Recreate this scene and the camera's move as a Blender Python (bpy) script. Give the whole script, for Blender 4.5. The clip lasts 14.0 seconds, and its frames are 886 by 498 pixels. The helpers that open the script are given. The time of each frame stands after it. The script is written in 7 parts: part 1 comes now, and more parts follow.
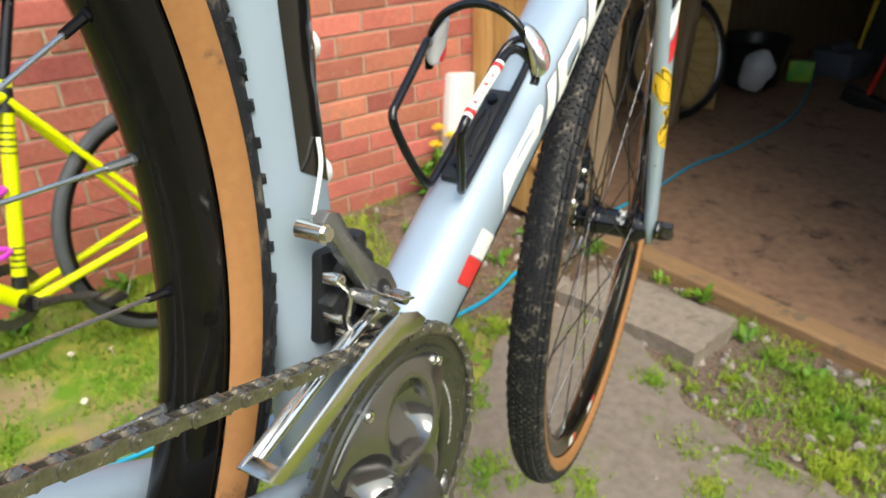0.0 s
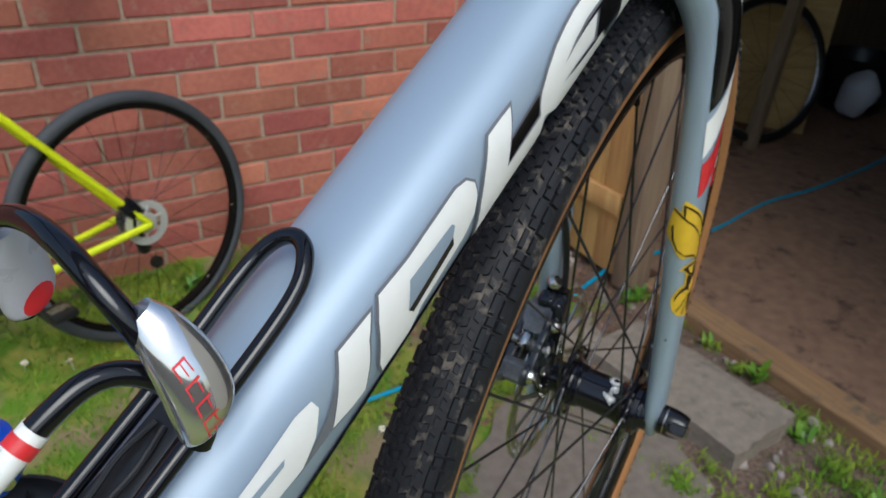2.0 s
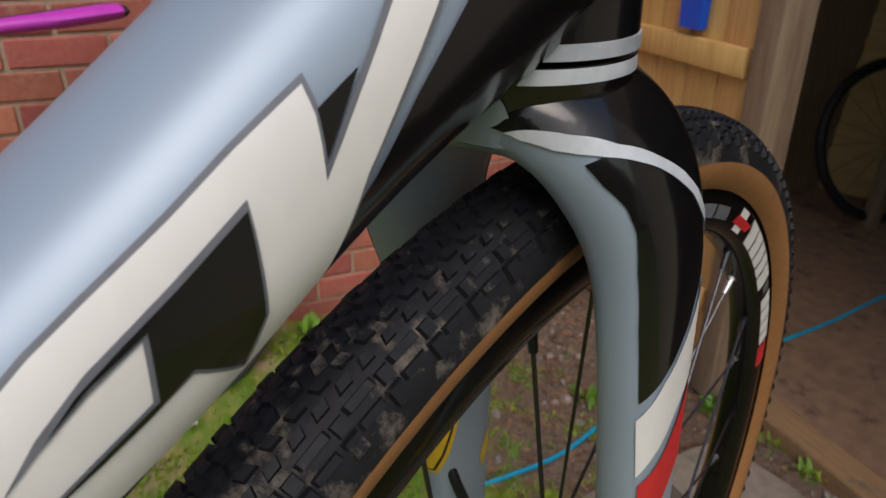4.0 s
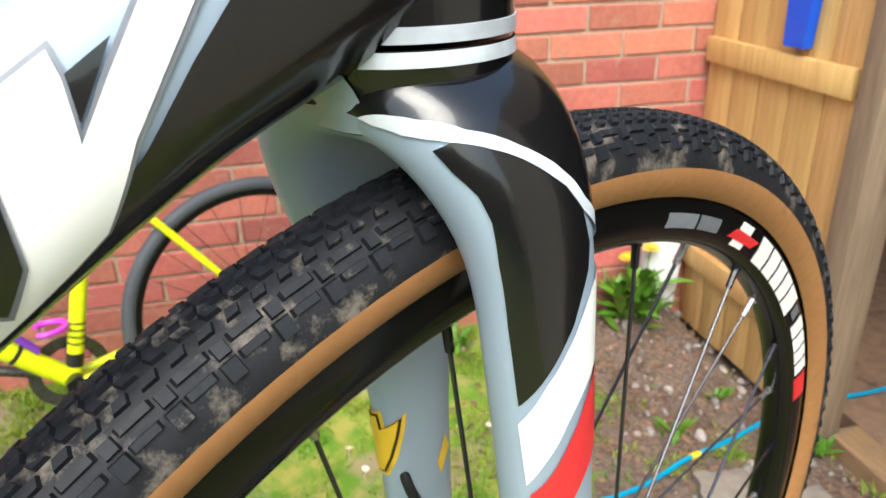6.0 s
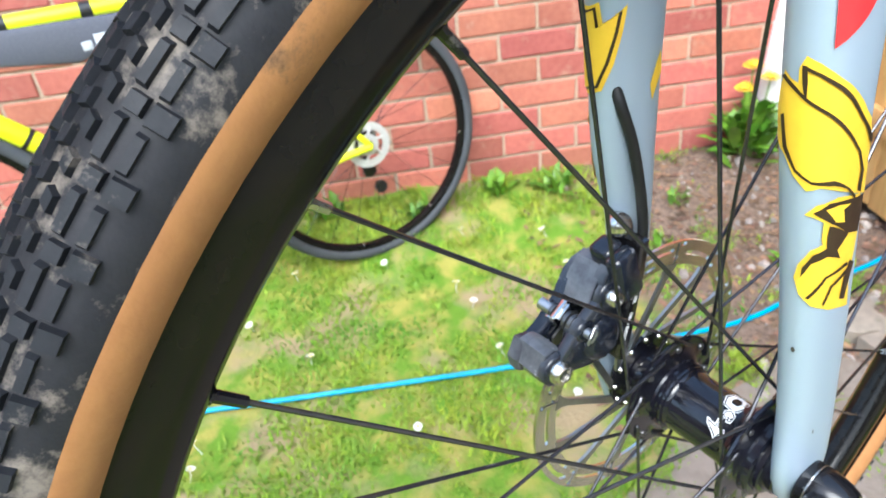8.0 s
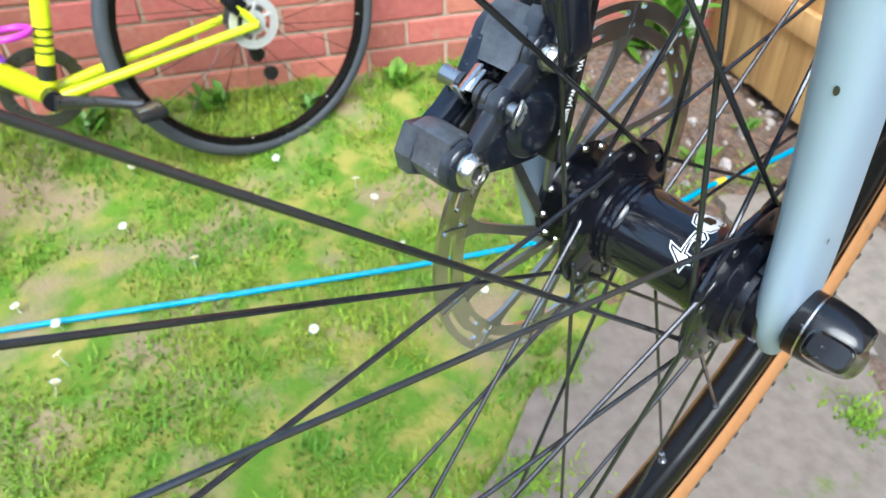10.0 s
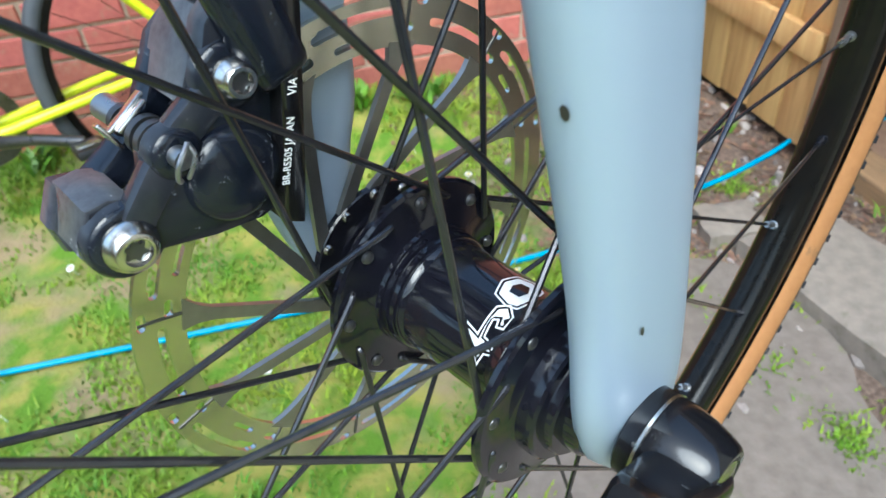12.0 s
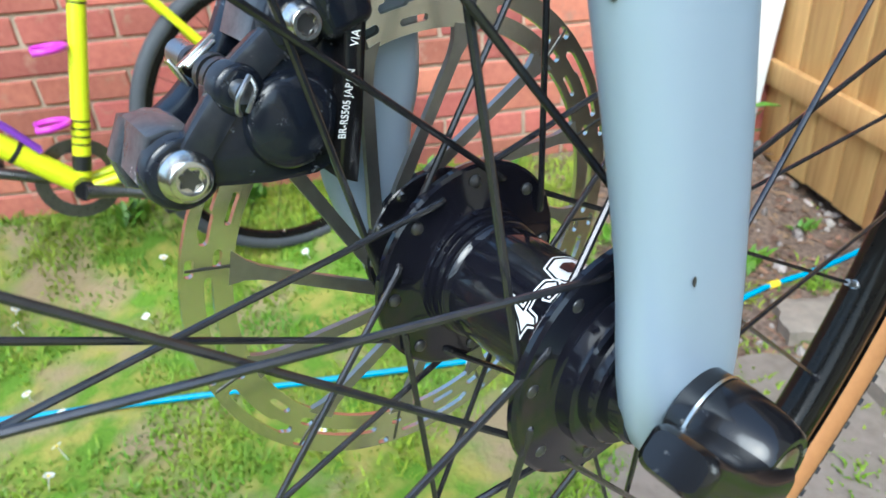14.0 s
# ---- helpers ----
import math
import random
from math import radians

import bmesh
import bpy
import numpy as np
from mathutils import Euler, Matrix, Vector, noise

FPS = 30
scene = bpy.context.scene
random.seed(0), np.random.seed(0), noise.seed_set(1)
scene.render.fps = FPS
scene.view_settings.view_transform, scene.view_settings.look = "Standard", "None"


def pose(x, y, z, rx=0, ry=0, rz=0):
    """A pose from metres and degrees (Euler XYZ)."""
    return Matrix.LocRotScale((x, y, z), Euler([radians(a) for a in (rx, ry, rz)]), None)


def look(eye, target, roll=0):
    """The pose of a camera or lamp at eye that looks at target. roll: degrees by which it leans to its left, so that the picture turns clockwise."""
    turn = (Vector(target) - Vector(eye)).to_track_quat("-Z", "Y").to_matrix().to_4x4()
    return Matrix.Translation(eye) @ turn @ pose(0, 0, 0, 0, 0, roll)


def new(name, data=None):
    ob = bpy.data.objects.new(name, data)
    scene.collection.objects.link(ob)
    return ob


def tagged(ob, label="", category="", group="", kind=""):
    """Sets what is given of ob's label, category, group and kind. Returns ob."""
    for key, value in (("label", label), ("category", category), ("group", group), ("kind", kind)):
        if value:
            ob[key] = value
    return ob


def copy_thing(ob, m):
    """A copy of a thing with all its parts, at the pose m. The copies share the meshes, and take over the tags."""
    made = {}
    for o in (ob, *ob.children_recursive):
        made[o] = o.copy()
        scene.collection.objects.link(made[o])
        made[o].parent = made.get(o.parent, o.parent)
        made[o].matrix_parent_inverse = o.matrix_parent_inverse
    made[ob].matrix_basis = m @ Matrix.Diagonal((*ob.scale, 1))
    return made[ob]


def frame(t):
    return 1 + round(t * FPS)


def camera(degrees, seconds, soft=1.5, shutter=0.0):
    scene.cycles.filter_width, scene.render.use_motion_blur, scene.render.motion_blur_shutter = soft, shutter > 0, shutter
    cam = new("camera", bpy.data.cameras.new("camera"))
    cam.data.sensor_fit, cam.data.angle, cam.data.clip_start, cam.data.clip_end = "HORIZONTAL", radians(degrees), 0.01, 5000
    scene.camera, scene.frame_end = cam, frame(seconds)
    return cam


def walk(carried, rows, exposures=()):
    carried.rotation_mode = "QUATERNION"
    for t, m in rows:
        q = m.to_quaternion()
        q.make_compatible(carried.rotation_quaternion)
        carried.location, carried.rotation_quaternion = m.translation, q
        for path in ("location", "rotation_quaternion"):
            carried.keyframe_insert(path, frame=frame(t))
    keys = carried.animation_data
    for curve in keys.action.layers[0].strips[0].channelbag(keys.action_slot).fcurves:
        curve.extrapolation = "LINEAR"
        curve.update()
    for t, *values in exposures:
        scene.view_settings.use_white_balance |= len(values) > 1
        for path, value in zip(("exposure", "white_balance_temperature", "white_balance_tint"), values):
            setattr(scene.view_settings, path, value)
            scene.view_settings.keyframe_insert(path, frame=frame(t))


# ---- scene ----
from mathutils.geometry import delaunay_2d_cdt

cam = camera(63.0, 14.0)
cam.data.dof.use_dof = True
cam.data.dof.focus_distance, cam.data.dof.aperture_fstop = 0.21, 30.0
PATH = [
    (0, (-0.0623, 0.0602, 1.2736), (-0.9083, 0.7045, 0.7176), -1.21),
    (0.5, (-0.0962, 0.1626, 1.2571), (-0.9489, 0.7810, 0.6822), 0.01),
    (1, (-0.1748, 0.2553, 1.2520), (-1.0219, 0.8686, 0.6635), 1.29),
    (1.5, (-0.2244, 0.3154, 1.2718), (-1.0887, 0.8988, 0.6779), 1.84),
    (2, (-0.2697, 0.3883, 1.2753), (-1.1598, 0.9340, 0.6838), 2.09),
    (2.5, (-0.3187, 0.4869, 1.2736), (-1.2397, 0.9941, 0.6952), 2.22),
    (3, (-0.3719, 0.5588, 1.2684), (-1.3297, 1.0127, 0.7056), 1.44),
    (3.5, (-0.3925, 0.5924, 1.2758), (-1.3755, 1.0166, 0.7338), 0.94),
    (4, (-0.4026, 0.6170, 1.2770), (-1.4029, 1.0262, 0.7554), 0.26),
    (6.5, (-0.3703, 0.6836, 1.2576), (-1.4447, 0.8707, 0.7569), -2.92),
    (7, (-0.3647, 0.6672, 1.2154), (-1.4325, 0.7981, 0.6836), -5.01),
    (7.5, (-0.3656, 0.6386, 1.1799), (-1.4045, 0.7336, 0.5868), -5.76),
    (8, (-0.3600, 0.6157, 1.1545), (-1.3633, 0.6975, 0.5013), -6.49),
    (8.5, (-0.3576, 0.5957, 1.1206), (-1.3246, 0.6942, 0.4169), -5.41),
    (11, (-0.4722, 0.6716, 1.0194), (-1.3484, 0.9234, 0.2390), -1.33),
    (11.5, (-0.4766, 0.6945, 1.0166), (-1.3615, 0.9405, 0.2444), -2.47),
    (12, (-0.4714, 0.7251, 1.0035), (-1.3831, 0.9433, 0.2543), -4.33),
    (12.5, (-0.4667, 0.7303, 0.9977), (-1.4042, 0.9276, 0.2752), -5.17),
    (13, (-0.4602, 0.7346, 0.9909), (-1.4248, 0.9075, 0.2984), -5.22),
    (13.5, (-0.4558, 0.7320, 0.9785), (-1.4517, 0.8830, 0.3262), -4.68),
    (14, (-0.4554, 0.7254, 0.9753), (-1.4719, 0.8569, 0.3512), -3.77),
]
EXPOSURE = [(0.0, 0.98, 6500, 2), (1.0, 0.6, 6250, 4), (2.0, 0.0, 5600, 5), (2.5, -0.25, 5300, 5), (3.0, -0.38, 5700, 8), (3.5, -0.42, 6250, 12), (4.2, -0.30, 6250, 13), (6.3, 1.38, 5850, 4), (7.0, 1.48, 5600, 4), (8.0, 1.66, 5500, 5.5), (8.7, 1.88, 5480, 6.5), (10.8, 1.24, 5220, 0), (14.0, 1.27, 5220, 0)]
walk(cam, [(t, look(eye, target, roll)) for t, eye, target, roll in PATH], EXPOSURE)

# ---- world and light ----
world = bpy.data.worlds.new("world")
scene.world = world
world.use_nodes = True
wn = world.node_tree
sky = wn.nodes.new("ShaderNodeTexSky")
sky.sky_type = "NISHITA"
sky.sun_disc = False
sky.sun_elevation = radians(52)
sky.sun_rotation = radians(108)
sky.air_density, sky.dust_density, sky.ozone_density = 1.6, 4.0, 1.0
wn.nodes["Background"].inputs["Strength"].default_value = 0.145
wn.links.new(sky.outputs["Color"], wn.nodes["Background"].inputs["Color"])

sun_data = bpy.data.lights.new("sun", "SUN")
sun_data.energy = 1.4
sun_data.angle = radians(40)
sun_data.color = (1.0, 0.96, 0.9)
sun = new("sun", sun_data)
SUN_FROM = Vector((math.sin(radians(108)) * math.cos(radians(52)), math.cos(radians(108)) * math.cos(radians(52)), math.sin(radians(52))))
sun.matrix_world = look(tuple(SUN_FROM * 20), (0, 0, 0))


# ---- materials ----
def surface(name, base, base2=None, rough=0.5, metal=0.0, grain=40.0, patch=6.0, vary=0.18, bump=0.05, bump_scale=300.0,
            coat=0.0, dirt=None, dirt_amount=0.0, dirt_scale=25.0, per_object=0.0, rough_vary=0.1, transmission=0.0, stretch=(1, 1, 1), island=False, spec=0.5, worn=0.0):
    """A painted, rubber, metal or stone surface: two scales of colour variation, optional dirt, fine relief."""
    m = bpy.data.materials.new(name)
    m.use_nodes = True
    nt = m.node_tree
    n, ln = nt.nodes, nt.links
    bsdf = n["Principled BSDF"]
    co = n.new("ShaderNodeTexCoord")
    mp = n.new("ShaderNodeMapping")
    mp.inputs["Scale"].default_value = stretch
    origin = co.outputs["Object"]
    if per_object and not island:
        info, shift = n.new("ShaderNodeObjectInfo"), n.new("ShaderNodeVectorMath")
        far = n.new("ShaderNodeMath")
        far.operation, shift.operation = "MULTIPLY", "ADD"
        far.inputs[1].default_value = 61.0
        ln.new(info.outputs["Random"], far.inputs[0])
        ln.new(co.outputs["Object"], shift.inputs[0])
        ln.new(far.outputs[0], shift.inputs[1])
        origin = shift.outputs["Vector"]
    ln.new(origin, mp.inputs["Vector"])
    fine, wide = n.new("ShaderNodeTexNoise"), n.new("ShaderNodeTexNoise")
    fine.inputs["Scale"].default_value, wide.inputs["Scale"].default_value = grain, patch
    fine.inputs["Detail"].default_value, wide.inputs["Detail"].default_value = 6, 4
    for t in (fine, wide):
        ln.new(mp.outputs["Vector"], t.inputs["Vector"])
    base2 = base2 or tuple(c * 0.75 for c in base)
    mix = n.new("ShaderNodeMix")
    mix.data_type = "RGBA"
    mix.inputs["A"].default_value, mix.inputs["B"].default_value = (*base, 1), (*base2, 1)
    add = n.new("ShaderNodeMath")
    add.operation = "ADD"
    ln.new(fine.outputs["Fac"], add.inputs[0])
    ln.new(wide.outputs["Fac"], add.inputs[1])
    rng = n.new("ShaderNodeMapRange")
    rng.inputs["From Min"].default_value, rng.inputs["From Max"].default_value = 0.75, 1.25
    ln.new(add.outputs[0], rng.inputs["Value"])
    ln.new(rng.outputs["Result"], mix.inputs["Factor"])
    colour = mix.outputs["Result"]
    hsv = n.new("ShaderNodeHueSaturation")
    hv = n.new("ShaderNodeMapRange")
    hv.inputs["To Min"].default_value, hv.inputs["To Max"].default_value = 1 - vary, 1 + vary
    if per_object or island:
        if island:
            src = n.new("ShaderNodeNewGeometry").outputs["Random Per Island"]
        else:
            src = n.new("ShaderNodeObjectInfo").outputs["Random"]
        hv.inputs["To Min"].default_value, hv.inputs["To Max"].default_value = 1 - per_object, 1 + per_object
        ln.new(src, hv.inputs["Value"])
        hue = n.new("ShaderNodeMapRange")
        hue.inputs["To Min"].default_value, hue.inputs["To Max"].default_value = 0.5 - per_object * 0.035, 0.5 + per_object * 0.035
        mul = n.new("ShaderNodeMath")
        mul.operation = "MULTIPLY"
        mul.inputs[1].default_value = 7.31
        frc = n.new("ShaderNodeMath")
        frc.operation = "FRACT"
        ln.new(src, mul.inputs[0])
        ln.new(mul.outputs[0], frc.inputs[0])
        ln.new(frc.outputs[0], hue.inputs["Value"])
        ln.new(hue.outputs["Result"], hsv.inputs["Hue"])
    else:
        ln.new(wide.outputs["Fac"], hv.inputs["Value"])
    ln.new(hv.outputs["Result"], hsv.inputs["Value"])
    ln.new(colour, hsv.inputs["Color"])
    colour = hsv.outputs["Color"]
    rough_in = None
    if dirt:
        dn = n.new("ShaderNodeTexNoise")
        dn.inputs["Scale"].default_value, dn.inputs["Detail"].default_value, dn.inputs["Roughness"].default_value = dirt_scale, 8, 0.7
        ln.new(origin, dn.inputs["Vector"])
        dr = n.new("ShaderNodeMapRange")
        dr.inputs["From Min"].default_value, dr.inputs["From Max"].default_value = 0.62 - 0.3 * dirt_amount, 0.72 - 0.2 * dirt_amount
        ln.new(dn.outputs["Fac"], dr.inputs["Value"])
        dm = n.new("ShaderNodeMix")
        dm.data_type = "RGBA"
        dm.inputs["B"].default_value = (*dirt, 1)
        amount = dr.outputs["Result"]
        if worn:
            edge, cut, most = n.new("ShaderNodeNewGeometry"), n.new("ShaderNodeMapRange"), n.new("ShaderNodeMath")
            cut.inputs["From Min"].default_value, cut.inputs["From Max"].default_value, cut.inputs["To Max"].default_value = 0.56, 0.68, worn
            torn = n.new("ShaderNodeMath")
            torn.operation, most.operation = "MULTIPLY", "MAXIMUM"
            ln.new(edge.outputs["Pointiness"], cut.inputs["Value"])
            ln.new(cut.outputs["Result"], torn.inputs[0])
            ln.new(dn.outputs["Fac"], torn.inputs[1])
            ln.new(amount, most.inputs[0])
            ln.new(torn.outputs[0], most.inputs[1])
            amount = most.outputs[0]
        ln.new(amount, dm.inputs["Factor"])
        ln.new(colour, dm.inputs["A"])
        colour = dm.outputs["Result"]
        rough_in = dr.outputs["Result"]
    ln.new(colour, bsdf.inputs["Base Color"])
    rr = n.new("ShaderNodeMapRange")
    rr.inputs["To Min"].default_value, rr.inputs["To Max"].default_value = max(0.02, rough - rough_vary), min(1, rough + rough_vary)
    ln.new(fine.outputs["Fac"], rr.inputs["Value"])
    rsock = rr.outputs["Result"]
    if rough_in is not None:
        mx = n.new("ShaderNodeMath")
        mx.operation = "MAXIMUM"
        ln.new(rsock, mx.inputs[0])
        sc = n.new("ShaderNodeMath")
        sc.operation = "MULTIPLY"
        sc.inputs[1].default_value = 0.9
        ln.new(rough_in, sc.inputs[0])
        ln.new(sc.outputs[0], mx.inputs[1])
        rsock = mx.outputs[0]
    ln.new(rsock, bsdf.inputs["Roughness"])
    bsdf.inputs["Metallic"].default_value = metal
    bsdf.inputs["Coat Weight"].default_value = coat
    bsdf.inputs["Coat Roughness"].default_value = 0.06
    bsdf.inputs["Transmission Weight"].default_value = transmission
    bsdf.inputs["Specular IOR Level"].default_value = spec
    if bump:
        bn = n.new("ShaderNodeTexNoise")
        bn.inputs["Scale"].default_value, bn.inputs["Detail"].default_value = bump_scale, 5
        ln.new(mp.outputs["Vector"], bn.inputs["Vector"])
        bp = n.new("ShaderNodeBump")
        bp.inputs["Strength"].default_value = min(1.0, bump)
        bp.inputs["Distance"].default_value = 0.3 / bump_scale
        ln.new(bn.outputs["Fac"], bp.inputs["Height"])
        ln.new(bp.outputs["Normal"], bsdf.inputs["Normal"])
    return m


M = {}
M["brick"] = surface("brick", (0.47, 0.155, 0.108), (0.37, 0.112, 0.082), rough=0.85, grain=60, patch=9, bump=0.5, bump_scale=160, per_object=0.3, dirt=(0.40, 0.20, 0.14), dirt_amount=0.2, dirt_scale=18)
M["mortar"] = surface("mortar", (0.50, 0.39, 0.29), (0.34, 0.26, 0.19), rough=0.95, grain=120, patch=5, bump=0.7, bump_scale=220, vary=0.3)
M["frame"] = surface("frame paint", (0.36, 0.44, 0.54), (0.35, 0.43, 0.53), rough=0.48, metal=0.3, grain=6, patch=2, vary=0.02, bump=0, coat=0.2, rough_vary=0.02)
M["black_paint"] = surface("black paint", (0.006, 0.006, 0.007), (0.008, 0.007, 0.007), rough=0.2, grain=30, patch=4, bump=0, coat=0.5, spec=0.42, rough_vary=0.03)
M["white"] = surface("white decal", (0.86, 0.85, 0.82), (0.82, 0.81, 0.78), rough=0.4, grain=150, vary=0.03, bump=0, rough_vary=0.05)
M["grey_line"] = surface("grey decal", (0.2, 0.21, 0.24), rough=0.4, grain=150, vary=0.03, bump=0)
M["mid_grey"] = surface("mid grey decal", (0.16, 0.17, 0.19), rough=0.4, grain=150, vary=0.03, bump=0)
M["line"] = surface("pale decal line", (0.66, 0.7, 0.75), rough=0.35, grain=150, vary=0.03, bump=0)
M["silver_line"] = surface("pale grey decal", (0.5, 0.53, 0.58), rough=0.35, grain=150, vary=0.03, bump=0)
M["red"] = surface("red decal", (0.68, 0.03, 0.035), (0.62, 0.025, 0.03), rough=0.4, grain=150, vary=0.04, bump=0)
M["yellow"] = surface("yellow decal", (0.8, 0.52, 0.03), (0.74, 0.46, 0.03), rough=0.42, grain=150, vary=0.05, bump=0)
M["brown_line"] = surface("dark brown decal", (0.035, 0.018, 0.008), rough=0.45, grain=150, vary=0.03, bump=0)
M["rubber"] = surface("tyre rubber", (0.017, 0.017, 0.020), (0.010, 0.010, 0.013), rough=0.62, grain=120, patch=14, bump=0.35, bump_scale=500, dirt=(0.17, 0.145, 0.12), dirt_amount=0.30, dirt_scale=60, vary=0.25, spec=0.27)
M["knob"] = surface("tread rubber", (0.015, 0.016, 0.020), (0.009, 0.010, 0.013), rough=0.58, grain=200, patch=14, bump=0.3, bump_scale=600, dirt=(0.15, 0.13, 0.11), dirt_amount=0.14, dirt_scale=70, vary=0.25, spec=0.27)
M["rubber_plain"] = surface("black rubber", (0.011, 0.011, 0.012), rough=0.55, grain=90, bump=0.15, bump_scale=400, spec=0.4)
M["tan"] = surface("tan sidewall", (0.36, 0.17, 0.06), (0.31, 0.14, 0.05), rough=0.6, grain=180, patch=16, bump=0.3, bump_scale=700, vary=0.12, dirt=(0.14, 0.08, 0.04), dirt_amount=0.02, dirt_scale=40)
M["black_metal"] = surface("black anodised", (0.006, 0.006, 0.009), (0.009, 0.009, 0.012), rough=0.14, metal=0.0, grain=160, bump=0, coat=0.1, spec=0.3, rough_vary=0.05, dirt=(0.1, 0.09, 0.075), dirt_amount=0.005, dirt_scale=55)
M["hub"] = surface("hub black", (0.006, 0.006, 0.010), (0.008, 0.008, 0.012), rough=0.10, grain=160, bump=0, coat=0.25, spec=0.4, rough_vary=0.03)
M["lever"] = surface("lever black", (0.006, 0.006, 0.008), (0.010, 0.010, 0.011), rough=0.16, grain=60, bump=0.03, bump_scale=400, coat=0.2, spec=0.35, rough_vary=0.05, dirt=(0.2, 0.2, 0.19), dirt_amount=0.01, dirt_scale=160, worn=0.5)
M["rim"] = surface("black rim", (0.005, 0.005, 0.005), (0.008, 0.007, 0.006), rough=0.13, grain=120, bump=0.02, bump_scale=600, spec=0.2, rough_vary=0.04)
M["caliper"] = surface("caliper black", (0.006, 0.008, 0.014), (0.010, 0.012, 0.019), rough=0.2, grain=90, patch=40, bump=0.10, bump_scale=260, coat=0.15, dirt=(0.36, 0.37, 0.39), dirt_amount=0.02, dirt_scale=130, rough_vary=0.05, spec=0.38, worn=0.8)
M["steel"] = surface("polished steel", (0.72, 0.7, 0.66), (0.6, 0.58, 0.54), rough=0.22, metal=1.0, grain=120, bump=0.05, bump_scale=500)
M["rotor"] = surface("rotor steel", (0.66, 0.64, 0.56), (0.60, 0.58, 0.50), rough=0.24, metal=1.0, grain=260, patch=20, bump=0.02, bump_scale=900, vary=0.05, rough_vary=0.04)
M["disc_arm"] = surface("grey disc arm", (0.34, 0.33, 0.31), (0.28, 0.27, 0.25), rough=0.35, metal=0.9, grain=200, bump=0.05, bump_scale=600)
M["spider"] = surface("dark spider", (0.22, 0.215, 0.21), (0.18, 0.175, 0.17), rough=0.13, metal=0.85, grain=40, bump=0, coat=0.3)
M["pale_disc"] = surface("pale disc steel", (0.7, 0.7, 0.68), (0.6, 0.6, 0.58), rough=0.5, metal=0.5, grain=90, bump=0.05)
M["spoke"] = surface("black spoke", (0.050, 0.050, 0.058), (0.075, 0.074, 0.078), rough=0.2, metal=0.75, grain=260, bump=0)
M["satin"] = surface("satin silver", (0.24, 0.24, 0.245), (0.17, 0.17, 0.175), rough=0.24, metal=0.7, grain=120, bump=0.03, bump_scale=500, dirt=(0.2, 0.19, 0.17), dirt_amount=0.04, dirt_scale=70)
M["mirror_steel"] = surface("mirror steel", (0.86, 0.86, 0.85), (0.8, 0.8, 0.79), rough=0.12, metal=1.0, grain=120, bump=0.02, bump_scale=300)
M["alloy"] = surface("grey alloy", (0.42, 0.42, 0.42), (0.32, 0.32, 0.33), rough=0.28, metal=0.9, grain=140, bump=0.05, bump_scale=500, dirt=(0.06, 0.055, 0.05), dirt_amount=0.02, dirt_scale=60)
M["pale_print"] = surface("worn print", (0.46, 0.46, 0.45), (0.25, 0.25, 0.24), rough=0.5, grain=200, bump=0)
M["gunmetal"] = surface("dark grey alloy", (0.09, 0.09, 0.095), (0.13, 0.125, 0.12), rough=0.3, metal=0.8, grain=90, bump=0.05, bump_scale=500, dirt=(0.05, 0.045, 0.04), dirt_amount=0.05, dirt_scale=60)
M["chain"] = surface("oily chain", (0.30, 0.28, 0.25), (0.16, 0.15, 0.13), rough=0.3, metal=0.8, grain=300, bump=0.2, bump_scale=600, dirt=(0.03, 0.027, 0.024), dirt_amount=0.08, dirt_scale=150)
M["cage"] = surface("gloss black cage", (0.004, 0.004, 0.007), (0.006, 0.006, 0.009), rough=0.08, grain=200, bump=0, coat=0.2, spec=0.4, rough_vary=0.04)
M["chrome"] = surface("chromed plastic", (0.75, 0.74, 0.75), (0.68, 0.67, 0.68), rough=0.12, metal=0.9, grain=100, bump=0)
M["pearl"] = surface("pale grey plastic", (0.52, 0.52, 0.56), (0.48, 0.48, 0.52), rough=0.3, grain=80, bump=0)
M["neon"] = surface("fluorescent yellow paint", (0.72, 0.8, 0.0), (0.66, 0.74, 0.0), rough=0.35, grain=120, bump=0, coat=0.4, vary=0.05)
M["grey_tyre"] = surface("grey tyre", (0.045, 0.05, 0.06), (0.06, 0.064, 0.072), rough=0.7, grain=60, bump=0.2, bump_scale=300)
M["magenta"] = surface("magenta plastic", (0.62, 0.05, 0.55), (0.5, 0.04, 0.5), rough=0.35, grain=50, bump=0)
M["purple"] = surface("purple plastic", (0.2, 0.05, 0.42), (0.16, 0.04, 0.36), rough=0.4, grain=50, bump=0)
M["black_plastic"] = surface("black plastic", (0.010, 0.010, 0.012), (0.016, 0.016, 0.018), rough=0.4, grain=70, bump=0.1, bump_scale=300)
M["blue_plastic"] = surface("blue plastic", (0.005, 0.10, 0.72), (0.005, 0.08, 0.62), rough=0.4, grain=50, bump=0.05, bump_scale=300)
M["hose"] = surface("blue hose", (0.005, 0.3, 0.5), (0.005, 0.26, 0.45), rough=0.4, grain=60, bump=0.05, bump_scale=200, vary=0.1)
M["bag"] = surface("grey nylon", (0.09, 0.095, 0.12), (0.07, 0.075, 0.1), rough=0.7, grain=200, bump=0.3, bump_scale=900)
M["wood"] = surface("pine boards", (0.64, 0.41, 0.15), (0.50, 0.29, 0.095), rough=0.75, grain=9, patch=3, vary=0.2, bump=0.35, bump_scale=60, stretch=(9, 9, 0.7), per_object=0.14)
